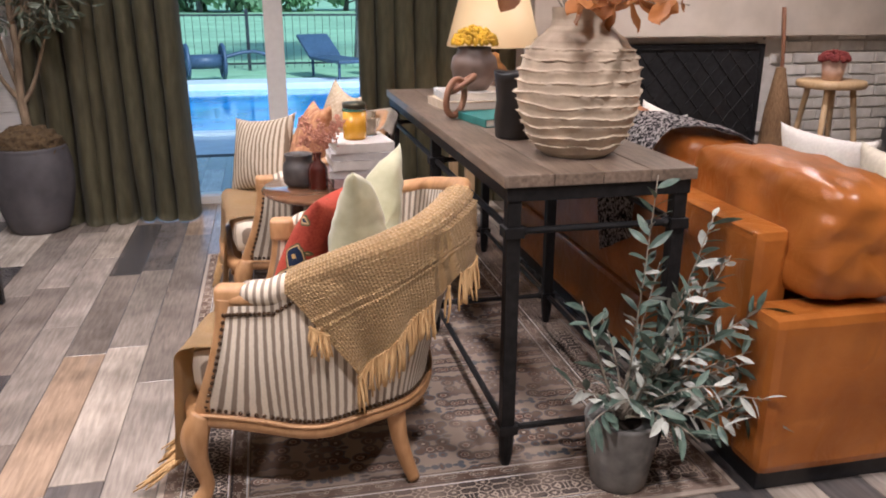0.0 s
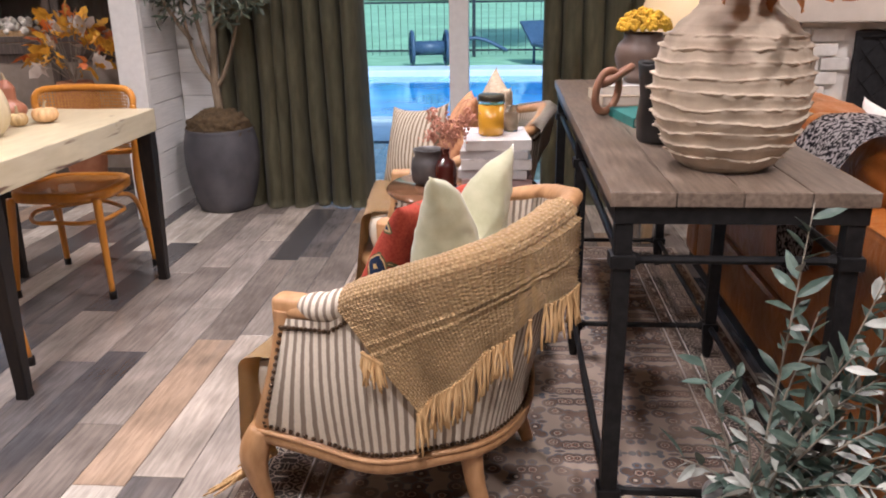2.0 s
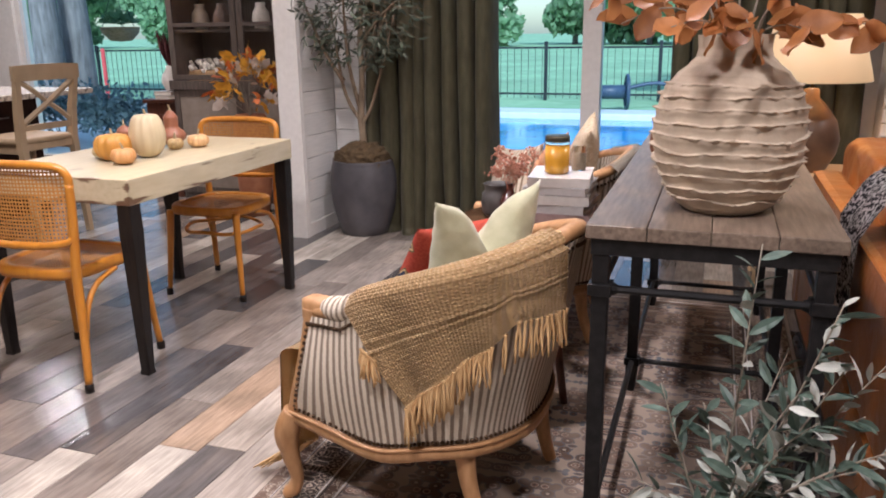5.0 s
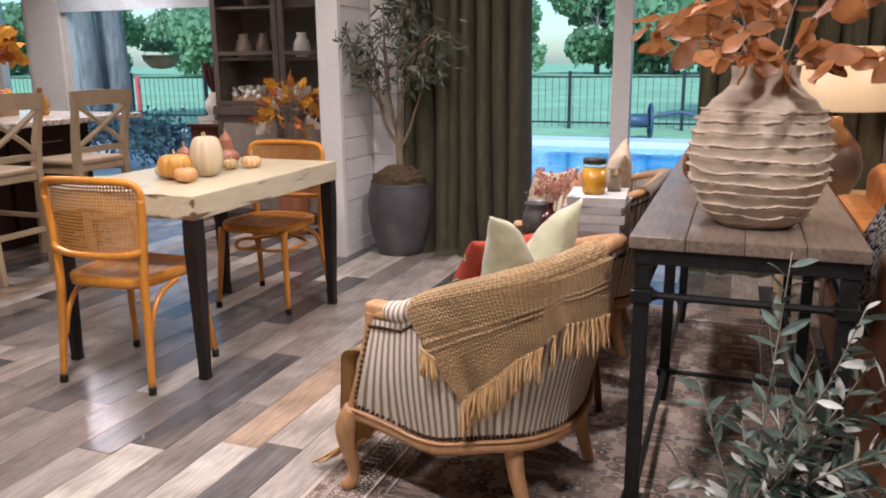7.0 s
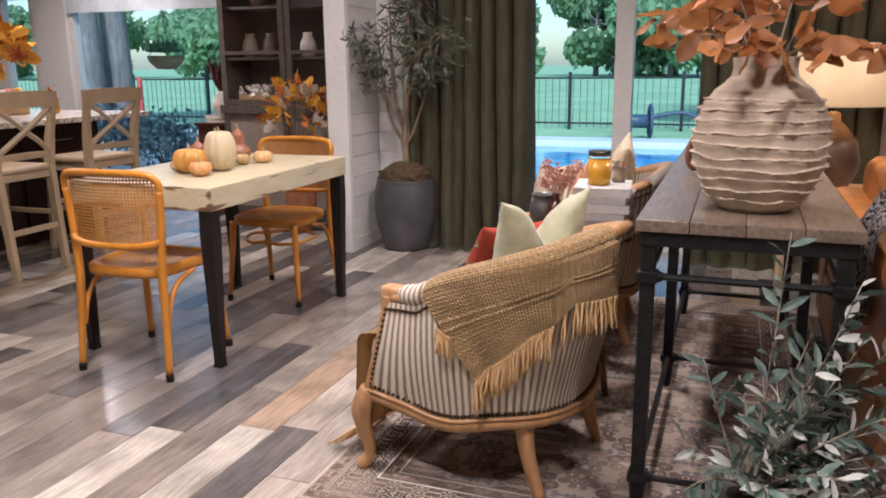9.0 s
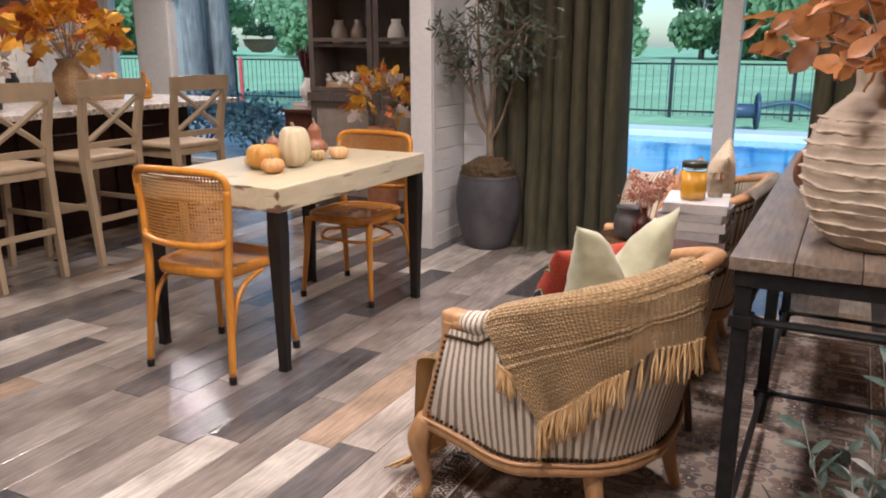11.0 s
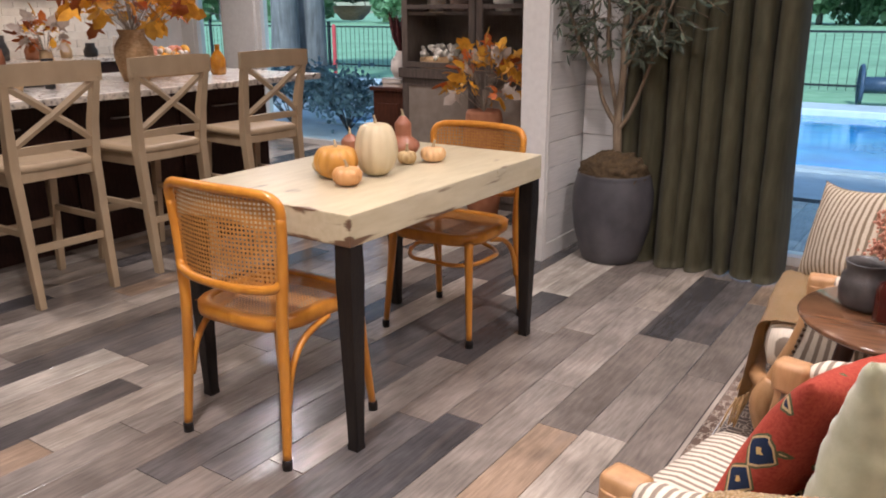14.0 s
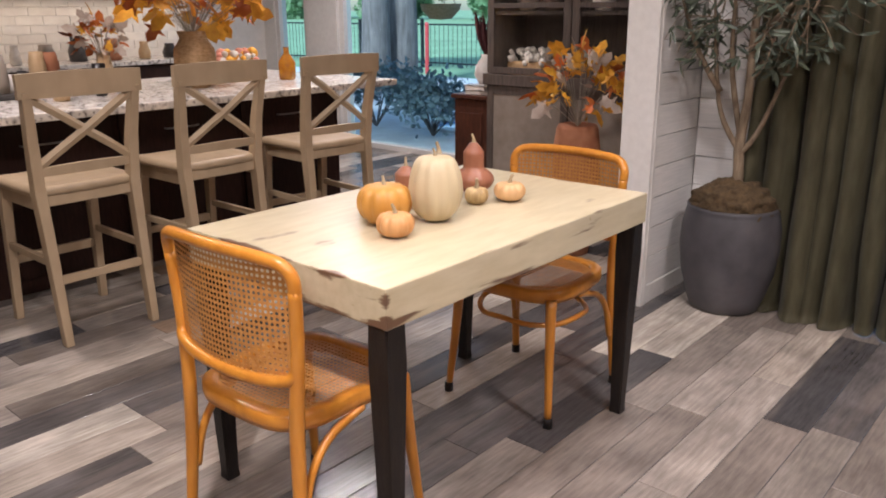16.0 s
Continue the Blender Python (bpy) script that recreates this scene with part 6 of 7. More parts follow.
for k in range(420):
    d = Vector((rg.gauss(0, 1), rg.gauss(0, 1), abs(rg.gauss(0, 1)))).normalized()
    bmesh.ops.create_icosphere(bm, subdivisions=1, radius=rg.uniform(0.006, 0.012), matrix=Matrix.Translation((d.x * 0.09, d.y * 0.09, 0.185 + d.z * 0.07 * rg.uniform(0.6, 1.0))))
part("blossom", bm, M_YELLOW, mum, "mustard yellow flower heads")["kind"] = "stuff"

# ---- leather sofa ----


def puff(w, d, h, e=0.28, wr=0.012, seed=0, n=40):
    """A stuffed block with rounded edges and creases, centred on its base."""
    bm = bmesh.new()
    bmesh.ops.create_cube(bm, size=2)
    bmesh.ops.subdivide_edges(bm, edges=list(bm.edges), cuts=n // 2, use_grid_fill=True)
    for v in bm.verts:
        c = v.co
        k = (abs(c.x) ** 7 + abs(c.y) ** 7 + abs(c.z) ** 7) ** (1 / 7)
        q = c / k
        cr = wr * (noise.noise((q.x * 2.1 + seed, q.y * 3.3, q.z * 2.4)) + 0.5 * noise.noise((q.x * 5 + seed, q.y * 7, q.z * 5)))
        bulge = 1 + 0.05 * (1 - q.y * q.y)
        v.co = Vector((q.x * w / 2 * bulge, q.y * d / 2, q.z * h / 2 * bulge + h / 2)) + c.normalized() * cr
    return bm

M_WHITEFAB = mat("white_linen", (0.62, 0.58, 0.52), (0.72, 0.68, 0.62), rough=(0.85, 0.95), scale=90, bump=0.3, stain=0.08)
M_IVORY = mat("ivory_pillow", (0.55, 0.49, 0.38), (0.66, 0.60, 0.48), rough=(0.85, 0.95), scale=60, bump=0.3, stain=0.1)
M_BLACKBASE = mat("black_plinth", (0.01, 0.01, 0.011), (0.02, 0.02, 0.022), rough=(0.4, 0.6))
sofa = thing("sofa", pose(1.56, 1.70, 0), "cognac leather sofa with loose back cushions, backing on the console", "sofa")
part("plinth", boxes((0.02, 0.95, 0.03, 2.35, 0.0, 0.06), bevel=0.006), M_BLACKBASE, sofa, "black plinth")
part("base", boxes((0.004, 0.98, 0.152, 2.168, 0.062, 0.30), bevel=0.02), M_LEATHER, sofa, smooth=False)
part("back", boxes((0.012, 0.13, 0.152, 2.168, 0.30, 0.712), bevel=0.028), M_LEATHER, sofa, "leather back")
part("arm", boxes((0.0, 1.0, 0.0, 0.15, 0.062, 0.522), bevel=0.028), M_LEATHER, sofa, "wide leather arm")
part("arm", boxes((0.0, 1.0, 2.17, 2.37, 0.062, 0.522), bevel=0.028), M_LEATHER, sofa, "wide leather arm")
for k in range(3):
    part("back_cushion", puff(0.30, 0.72, 0.32, wr=0.013, seed=k * 7), M_LEATHER, sofa, "creased leather back cushion", smooth=True, m=pose(0.255, 0.385 + 0.735 * k, 0.527, 0, 4, 0))
    part("seat_cushion", puff(0.70, 0.645, 0.17, wr=0.008, seed=k * 5 + 2), M_LEATHER, sofa, "leather seat cushion", smooth=True, m=pose(0.63, 0.53 + 0.652 * k, 0.30))
bm = bmesh.new()
tube(bm, ((0.016, 0.17, 0.702), (0.016, 1.2, 0.705), (0.016, 2.15, 0.702)), 0.005, 6, 2)
part("piping", bm, M_LEATHER, sofa)
pillow(pose(2.36, 2.2, 0.60, -12, 0, 80), 0.46, 0.44, 0.16, M_IVORY, "ivory woven pillow on the leather sofa", 31)
pillow(pose(2.42, 2.66, 0.60, -12, 0, 96), 0.46, 0.44, 0.16, M_WHITEFAB, "white linen pillow on the leather sofa", 33)
pillow(pose(2.12, 3.35, 0.60, -12, 0, 84), 0.5, 0.46, 0.16, M_WHITEFAB, "white linen pillow at the far sofa end", 36)
blanket = thing("throw_blanket", pose(0, 0, 0), "white linen blanket spread over the sofa seats", "blanket")
part("cloth", cloth(lambda p, q: Vector((1.98 + 0.62 * p, 2.25 + 1.5 * q, 0.50 + 0.27 * (1 - p) ** 2 + 0.012 * math.sin(q * 21 + p * 4) + 0.02 * noise.noise((p * 4, q * 7, 0)))), 30, 50, (0.7, 1.5), 0.01), M_WHITEFAB, blanket, smooth=True)
M_SPECKLE = mat("black_and_white_boucle", (0.015, 0.013, 0.016), (0.50, 0.46, 0.44), rough=(0.9, 1.0), scale=85, bump=0.9, fine=200, stain=0.1, spec=0.1)
for e, q in zip(M_SPECKLE.node_tree.nodes["Color Ramp"].color_ramp.elements, (0.46, 0.55)):
    e.position = q
knit = thing("throw_blanket", pose(0, 0, 0), "black and white boucle throw over the sofa back", "blanket")


def knit_point(p, q):
    y = 2.48 + 0.36 * p + 0.02 * math.sin(q * 5)
    fold = 0.008 * math.sin(p * 13)
    if q < 0.45:
        f = q / 0.45
        return Vector((1.548 + fold * 0.6, y + 0.10 * (1 - f) * (0.5 - p), 0.50 - 0.14 * p * 0 + 0.24 * f - 0.13 * (1 - f) * p))
    if q < 0.58:
        f = (q - 0.45) / 0.13
        return Vector((1.548 + fold * 0.6 + 0.10 * f, y, 0.74 + 0.14 * math.sin(f * 1.57)))
    f = (q - 0.58) / 0.42
    return Vector((1.648 + 0.34 * f, y, 0.885 + 0.018 * math.sin(f * 3.14) - 0.08 * f * f + fold))
part("cloth", cloth(knit_point, 24, 60, (0.36, 0.9), 0.012), M_SPECKLE, knit, smooth=True)

# ---- lamp on its end table ----
M_LINENSHADE = glow("lit_linen_shade", (0.90, 0.66, 0.36), 0.08)
M_LAMPBASE = mat("brown_ceramic", (0.06, 0.032, 0.018), (0.12, 0.068, 0.038), rough=(0.3, 0.5), scale=9, stain=0.25)
M_PINE = mat("pale_pine", (0.50, 0.33, 0.165), (0.60, 0.42, 0.24), rough=(0.5, 0.65), scale=10, stretch=(5, 5, 0.8), stain=0.12)
end_table = thing("end_table", pose(1.62, 4.52, 0), "pale wooden end table at the sofa end", "end table")
part("tabletop", boxes((-0.24, 0.24, -0.24, 0.24, 0.56, 0.60), bevel=0.005), M_PINE, end_table)
for sx in (-1, 1):
    for sy in (-1, 1):
        part("leg", boxes((sx * 0.20 - 0.025, sx * 0.20 + 0.025, sy * 0.20 - 0.025, sy * 0.20 + 0.025, 0, 0.56), bevel=0.004), M_PINE, end_table)
lamp = thing("table_lamp", pose(1.60, 4.52, 0.601), "lit table lamp with cream linen shade and brown ceramic base", "lamp")
part("base", lathe([(0.0001, 0), (0.09, 0), (0.10, 0.01), (0.14, 0.09), (0.15, 0.16), (0.13, 0.25), (0.07, 0.33), (0.04, 0.36), (0.035, 0.40), (0.0001, 0.41)], 40), M_LAMPBASE, lamp, "brown ceramic base", smooth=True)
part("stem", lathe([(0.0001, 0.40), (0.011, 0.40), (0.011, 0.56), (0.0001, 0.56)], 12), M_LID, lamp, smooth=True)
part("shade", lathe([(0.262, 0.44), (0.264, 0.445), (0.185, 0.75), (0.182, 0.75), (0.259, 0.444), (0.262, 0.44)], 48), M_LINENSHADE, lamp, "glowing cream shade", smooth=True)
bulb = new("lamp_bulb", bpy.data.lights.new("lamp_bulb", "POINT"))
bulb.data.energy, bulb.data.color, bulb.data.shadow_soft_size = 4.5, (1.0, 0.66, 0.34), 0.05
bulb.location = (1.60, 4.52, 1.19)

# ---- fireplace ----
fs = thing("fire_screen", pose(3.11, 4.965, 0.0), "black iron fire screen with diamond mesh before the hearth", "fire screen")
part("frame", boxes((-0.52, 0.52, -0.012, 0.012, 0.98, 1.01), (-0.52, 0.52, -0.012, 0.012, 0.0, 0.03), (-0.52, -0.49, -0.012, 0.012, 0.03, 0.98), (0.49, 0.52, -0.012, 0.012, 0.03, 0.98), bevel=0.003), M_SCREEN, fs)
part("backing", boxes((-0.49, 0.49, 0.004, 0.009, 0.03, 0.98)), M_SCREEN, fs, "fine black mesh")
bm = bmesh.new()
for k in range(-9, 10):
    for s in (-1, 1):
        pts = []
        for t in np.linspace(-0.49, 0.49, 60):
            zz = 0.505 + s * t * 1.15 + k * 0.15
            if 0.03 < zz < 0.98:
                pts.append((float(t), -0.003, float(zz)))
        if len(pts) > 2:
            tube(bm, (pts[0], pts[-1]), 0.003, 4, 1)
part("lattice", bm, M_BLACKMETAL, fs, "diamond lattice")
wall_fire = bpy.data.objects["wall_fireplace"]
rg = random.Random(3)
row, z = 0, 0.02
while z < 1.55:
    x = 2.0 - rg.random() * 0.15
    while x < 4.7:
        w = rg.uniform(0.17, 0.24)
        a, b = max(x, 2.0), min(x + w - 0.012, 4.7)
        if b - a > 0.03 and (b < 2.61 or a > 3.62):
            part("brick", boxes((a, b, 4.985 - rg.uniform(0, 0.012), 5.002, z, z + 0.066), bevel=0.006), M_BRICK, wall_fire)
        x += w
    z += 0.078
part("mantel_slab", boxes((1.97, 4.75, 4.90, 5.0, 1.06, 1.56), bevel=0.01), mat("pale_limestone", (0.56, 0.48, 0.39), (0.64, 0.56, 0.47), rough=(0.6, 0.75), scale=5, bump=0.2, stain=0.12), wall_fire, "smooth pale limestone slab")
M_STRAW = mat("straw_broom", (0.14, 0.075, 0.035), (0.28, 0.165, 0.08), rough=(0.8, 0.95), scale=60, stretch=(3, 3, 0.3), bump=0.6)
broom = thing("broom", pose(3.70, 4.80, 0.0, -4, 0, 0), "old straw hearth broom leaning by the fire screen", "broom")
bm = bmesh.new()
tube(bm, ((0, 0, 0.5), (0.01, 0, 0.9), (-0.01, 0, 1.25)), 0.014, 7, 3)
part("handle", bm, M_LINK, broom, smooth=True)
part("bristles", lathe([(0.0001, 0.0), (0.13, 0.0), (0.125, 0.2), (0.085, 0.55), (0.03, 0.86), (0.0001, 0.87)], 30, None, (0, 0), lambda a, r, z, k: (r * (1 + 0.12 * math.sin(a * 13 + z * 9)), z)), M_STRAW, broom, smooth=True)
ms = thing("wooden_stool", pose(3.86, 4.55, 0), "small pale wooden stool on the hearth with a plant pot", "stool")
part("seat", lathe([(0.0001, 0.76), (0.20, 0.76), (0.21, 0.77), (0.21, 0.795), (0.20, 0.805), (0.0001, 0.805)], 32), M_PINE, ms, smooth=True)
for k in range(4):
    a = math.pi / 4 + k * math.pi / 2
    bm = bmesh.new()
    tube(bm, ((0.13 * math.cos(a), 0.13 * math.sin(a), 0.765), (0.24 * math.cos(a), 0.24 * math.sin(a), 0.0)), 0.018, 8, 2)
    part("leg", bm, M_PINE, ms, smooth=True)
    b = a + math.pi / 2
    bm = bmesh.new()
    tube(bm, ((0.19 * math.cos(a), 0.19 * math.sin(a), 0.33 + 0.04 * (k % 2)), (0.19 * math.cos(b), 0.19 * math.sin(b), 0.33 + 0.04 * (k % 2))), 0.011, 6, 1)
    part("rung", bm, M_PINE, ms, smooth=True)
M_REDPLANT = mat("dark_red_blossom", (0.16, 0.02, 0.02), (0.26, 0.05, 0.04), rough=(0.8, 0.9), scale=30)
M_TERRA = mat("terracotta", (0.33, 0.12, 0.055), (0.44, 0.19, 0.095), rough=(0.7, 0.85), scale=14, bump=0.25, stain=0.2)
sp = thing("flower_pot", pose(3.86, 4.55, 0.806), "small pink pot with dark red blossoms on the stool", "flower pot")
part("pot", lathe([(0.0001, 0), (0.06, 0), (0.075, 0.12), (0.07, 0.12), (0.0001, 0.1)], 24), mat("pink_clay", (0.5, 0.33, 0.25), (0.6, 0.42, 0.33), rough=(0.7, 0.8)), sp, smooth=True)
bm = bmesh.new()
for k in range(90):
    d = Vector((rg.gauss(0, 1), rg.gauss(0, 1), abs(rg.gauss(0, 0.7)))).normalized()
    bmesh.ops.create_icosphere(bm, subdivisions=1, radius=0.018, matrix=Matrix.Translation((d.x * 0.085, d.y * 0.085, 0.125 + d.z * 0.05)))
part("blossom", bm, M_REDPLANT, sp)["kind"] = "stuff"

# ---- display cabinet and its neighbours ----
M_CABINET = mat("weathered_grey_brown_cabinet", (0.075, 0.058, 0.048), (0.14, 0.11, 0.09), rough=(0.5, 0.65), scale=10, stretch=(6, 6, 0.8), bump=0.15, stain=0.2)
M_CABPANEL = mat("taupe_panel", (0.27, 0.225, 0.18), (0.34, 0.285, 0.235), rough=(0.55, 0.7), scale=14, bump=0.2, stain=0.1)
M_BASKET = mat("wicker", (0.30, 0.18, 0.08), (0.48, 0.31, 0.16), rough=(0.7, 0.85), scale=40, stretch=(1, 1, 3), bump=0.8, fine=60)
M_COTTON = mat("white_cotton", (0.62, 0.57, 0.51), (0.74, 0.70, 0.64), rough=(0.9, 1.0), scale=30, stain=0.15)
cab = thing("display_cabinet", pose(-2.93, 5.55, 0), "tall weathered grey-brown display cabinet with glass doors", "display cabinet")
part("carcass", boxes((0, 0.03, 0.02, 0.42, 0, 2.2), (1.22, 1.25, 0.02, 0.42, 0, 2.2), (0.03, 1.22, 0.40, 0.42, 0, 2.2), (0.03, 1.22, 0.02, 0.40, 0, 0.06), (0.03, 1.22, 0.02, 0.40, 2.15, 2.2), (-0.02, 1.27, -0.015, 0.02, 0.885, 0.955), bevel=0.003), M_CABINET, cab)
for z in (0.92, 1.32, 1.72):
    part("shelf", boxes((0.032, 1.218, 0.04, 0.398, z, z + 0.022)), M_CABINET, cab)
for k in range(2):
    x0 = 0.0 + 0.625 * k
    dr = part("door", boxes((x0 + 0.005, x0 + 0.055, 0, 0.019, 0.96, 2.19), (x0 + 0.57, x0 + 0.62, 0, 0.019, 0.96, 2.19), (x0 + 0.055, x0 + 0.57, 0, 0.019, 0.96, 1.0), (x0 + 0.055, x0 + 0.57, 0, 0.019, 2.14, 2.19), (x0 + 0.055, x0 + 0.57, 0, 0.019, 1.36, 1.39), bevel=0.002), M_CABINET, cab, "glazed upper door")
    pane = part("pane", boxes((x0 + 0.055, x0 + 0.57, 0.008, 0.012, 1.0, 2.14)), M_CLEAR, dr)
    pane.visible_shadow = False
    dr = part("door", boxes((x0 + 0.005, x0 + 0.055, 0, 0.019, 0.06, 0.885), (x0 + 0.57, x0 + 0.62, 0, 0.019, 0.06, 0.885), (x0 + 0.055, x0 + 0.57, 0, 0.019, 0.06, 0.11), (x0 + 0.055, x0 + 0.57, 0, 0.019, 0.83, 0.885), bevel=0.002), M_CABINET, cab, "lower panel door")
    part("panel", boxes((x0 + 0.055, x0 + 0.57, 0.006, 0.014, 0.11, 0.83)), M_CABPANEL, dr, "taupe panel")


def basket(x, y, z, w, d, h, seed):
    b = thing("basket", pose(x, y, z), "small wicker basket of white cotton stems in the cabinet", "basket", "baskets in the cabinet")
    part("wicker", boxes((-w / 2, w / 2, -d / 2, d / 2, 0, h), bevel=0.015), M_BASKET, b)
    r = random.Random(seed)
    bm = bmesh.new()
    for k in range(60):
        bmesh.ops.create_icosphere(bm, subdivisions=1, radius=r.uniform(0.016, 0.03), matrix=Matrix.Translation((r.uniform(-w / 2, w / 2) * 1.1, r.uniform(-d / 2, d / 2), h + r.uniform(-0.01, 0.07))))
    part("cotton", bm, M_COTTON, b, "white cotton bolls", smooth=True)["kind"] = "stuff"
basket(-2.70, 5.74, 0.943, 0.27, 0.2, 0.09, 2)
basket(-2.36, 5.74, 0.943, 0.22, 0.2, 0.09, 6)


def simple_vase(name, x, y, z, prof, material, label, cat="vase", segs=32):
    return tagged(part(name, lathe(prof, segs), material, m=pose(x, y, z + 0.0005), smooth=True), label, cat)
for k, (x, z) in enumerate(((-2.75, 1.343), (-2.55, 1.343), (-2.2, 1.343), (-2.65, 1.743))):
    simple_vase("jug", x, 5.74, z, [(0.0001, 0), (0.05, 0), (0.07, 0.06), (0.06, 0.12), (0.035, 0.16), (0.04, 0.19), (0.034, 0.19), (0.0001, 0.15)], (M_CABPANEL, M_BROWNPOT, M_COTTON, M_BROWNPOT)[k], "stoneware jug on a cabinet shelf", "jug")

M_AUTUMN = mat("yellow_autumn_leaf", (0.66, 0.28, 0.014), (0.80, 0.44, 0.035), rough=(0.6, 0.75), scale=20, stain=0.25, stain_scale=10, vary=0.22)
M_AUTUMNRED = mat("orange_autumn_leaf", (0.42, 0.09, 0.015), (0.58, 0.17, 0.03), rough=(0.6, 0.75), scale=20, stain=0.3, vary=0.35)
M_AUTUMNPALE = mat("dusty_white_leaf", (0.45, 0.36, 0.29), (0.58, 0.5, 0.42), rough=(0.6, 0.75), scale=20, vary=0.2)
ALEAF = []
for mt in (M_AUTUMN, M_AUTUMN, M_AUTUMNRED, M_AUTUMNPALE):
    bm = bmesh.new()
    ang = (-90, -50, -20, 5, 30, 60, 90, 120, 150, 175, 200, 230)
    rad = (0.01, 0.038, 0.022, 0.055, 0.026, 0.05, 0.07, 0.05, 0.026, 0.055, 0.022, 0.038)
    c = bm.verts.new((0, 0.035, 0.004))
    vs = [bm.verts.new((r * math.cos(radians(a)), 0.035 + r * math.sin(radians(a)), -0.012 * (r / 0.06) ** 2)) for a, r in zip(ang, rad)]
    for k in range(12):
        bm.faces.new((c, vs[k], vs[(k + 1) % 12]))
    me = bpy.data.meshes.new("leaf")
    bm.to_mesh(me)
    bm.free()
    me.materials.append(mt)
    ALEAF.append(me)


def bouquet(holder, base_z, radius, height, n, seed, size=1.0, kinds=(0, 1, 2, 3)):
    r = random.Random(seed)
    bm = bmesh.new()
    for k in range(n):
        d = Vector((r.gauss(0, 1), r.gauss(0, 1), r.gauss(0.35, 0.7))).normalized()
        f = r.uniform(0.45, 1.0)
        p = Vector((d.x * radius * f, d.y * radius * f, base_z + height * (0.45 + 0.5 * d.z * f)))
        if k % 3 == 0:
            tube(bm, ((0, 0, base_z - 0.05), tuple(p)), 0.0018, 4, 1)
        leaf = new("leaf", ALEAF[r.choice(kinds)])
        leaf.matrix_basis = aim(p, d, r.uniform(0, 6.28)) @ Matrix.Scale(size * r.uniform(0.7, 1.2), 4)
        leaf.parent = holder
    part("stem", bm, M_TWIG, holder)["kind"] = "stuff"

urn = thing("floor_vase", pose(-2.03, 5.22, 0), "tall terracotta floor vase with yellow autumn leaves", "vase")
part("body", lathe([(0.0001, 0), (0.09, 0), (0.12, 0.2), (0.135, 0.45), (0.13, 0.62), (0.115, 0.72), (0.105, 0.74), (0.0001, 0.72)], 36), M_TERRA, urn, smooth=True)
bouquet(urn, 0.78, 0.24, 0.38, 90, 4, 1.1, (0, 0, 1, 2, 3, 3))
ped = thing("pedestal_cabinet", pose(-3.11, 5.78, 0), "small dark red wooden cabinet by the glass door", "cabinet")
part("body", boxes((-0.14, 0.14, -0.17, 0.17, 0, 0.77), bevel=0.004), M_DARKLEG, ped)
part("top", boxes((-0.16, 0.16, -0.19, 0.19, 0.772, 0.80), bevel=0.004), M_DARKLEG, ped)
part("door_panel", boxes((-0.10, 0.10, -0.178, -0.168, 0.12, 0.68), bevel=0.004), M_DARKLEG, ped)
book(pose(-3.10, 5.77, 0.8005, 0, 0, 10), 0.2, 0.26, 0.03, COVERS["white"], "white book on the small dark cabinet")
book(pose(-3.10, 5.77, 0.831, 0, 0, -6), 0.19, 0.25, 0.03, COVERS["grey"], "grey book on the small dark cabinet")
pv = thing("vase", pose(-3.09, 5.77, 0.8615), "white vase with dark red pampas plumes", "vase")
part("body", lathe([(0.0001, 0), (0.06, 0), (0.09, 0.06), (0.085, 0.12), (0.045, 0.18), (0.05, 0.2), (0.0001, 0.18)], 32), M_COTTON, pv, smooth=True)
bm = bmesh.new()
r = random.Random(8)
for k in range(9):
    a = 6.28 * k / 9
    e = Vector((0.10 * math.cos(a), 0.08 * math.sin(a), 0.42 + 0.06 * r.random()))
    tube(bm, ((0, 0, 0.15, 0.003), tuple(e * 0.7) + (0.018,), tuple(e) + (0.004,)), None, 7, 4)
    for j in range(50):
        p = Vector((0, 0, 0.15)).lerp(e, r.uniform(0.45, 1.0)) + Vector((r.gauss(0, 0.014), r.gauss(0, 0.014), r.gauss(0, 0.014)))
        leaf_into(bm, aim(p, Vector((r.gauss(0, 1), r.gauss(0, 1), 1.0)).normalized(), 0), 0.03, 0.006)
part("plumes", bm, mat("burgundy_plumes", (0.06, 0.015, 0.018), (0.13, 0.035, 0.035), rough=(0.9, 1.0)), pv, "burgundy plumes")["kind"] = "stuff"

# ---- on and round the island ----
for k in range(4):
    y0 = 1.9 + 0.76 * k
    dr = part("drawer", boxes((-3.722, -3.70, y0, y0 + 0.72, 0.62, 0.86), bevel=0.004), M_ESPRESSO, isl, "espresso drawer front")
    bm = bmesh.new()
    tube(bm, ((-3.70, y0 + 0.26, 0.74), (-3.672, y0 + 0.28, 0.74), (-3.672, y0 + 0.44, 0.74), (-3.70, y0 + 0.46, 0.74)), 0.005, 6, 3)
    part("handle", bm, mat("pewter", (0.3, 0.29, 0.28), (0.4, 0.39, 0.38), rough=(0.3, 0.4), metal=1.0) if k == 0 else bpy.data.materials["pewter"], dr, "pewter bar handle")
    part("door", boxes((-3.722, -3.70, y0, y0 + 0.72, 0.08, 0.60), bevel=0.004), M_ESPRESSO, isl, "espresso cupboard door")
WT = 0.921
uv_ = thing("vase", pose(-3.93, 4.05, WT), "ribbed tan vase with yellow and orange autumn leaves", "vase")
part("body", lathe([(0.0001, 0), (0.075, 0), (0.095, 0.05), (0.12, 0.15), (0.115, 0.22), (0.075, 0.28), (0.09, 0.32), (0.08, 0.32), (0.0001, 0.27)], 64, None, (0, 0), lambda a, rr, z, k: (rr * (1 + 0.02 * math.sin(a * 22)), z)), M_BASKET, uv_, smooth=True)
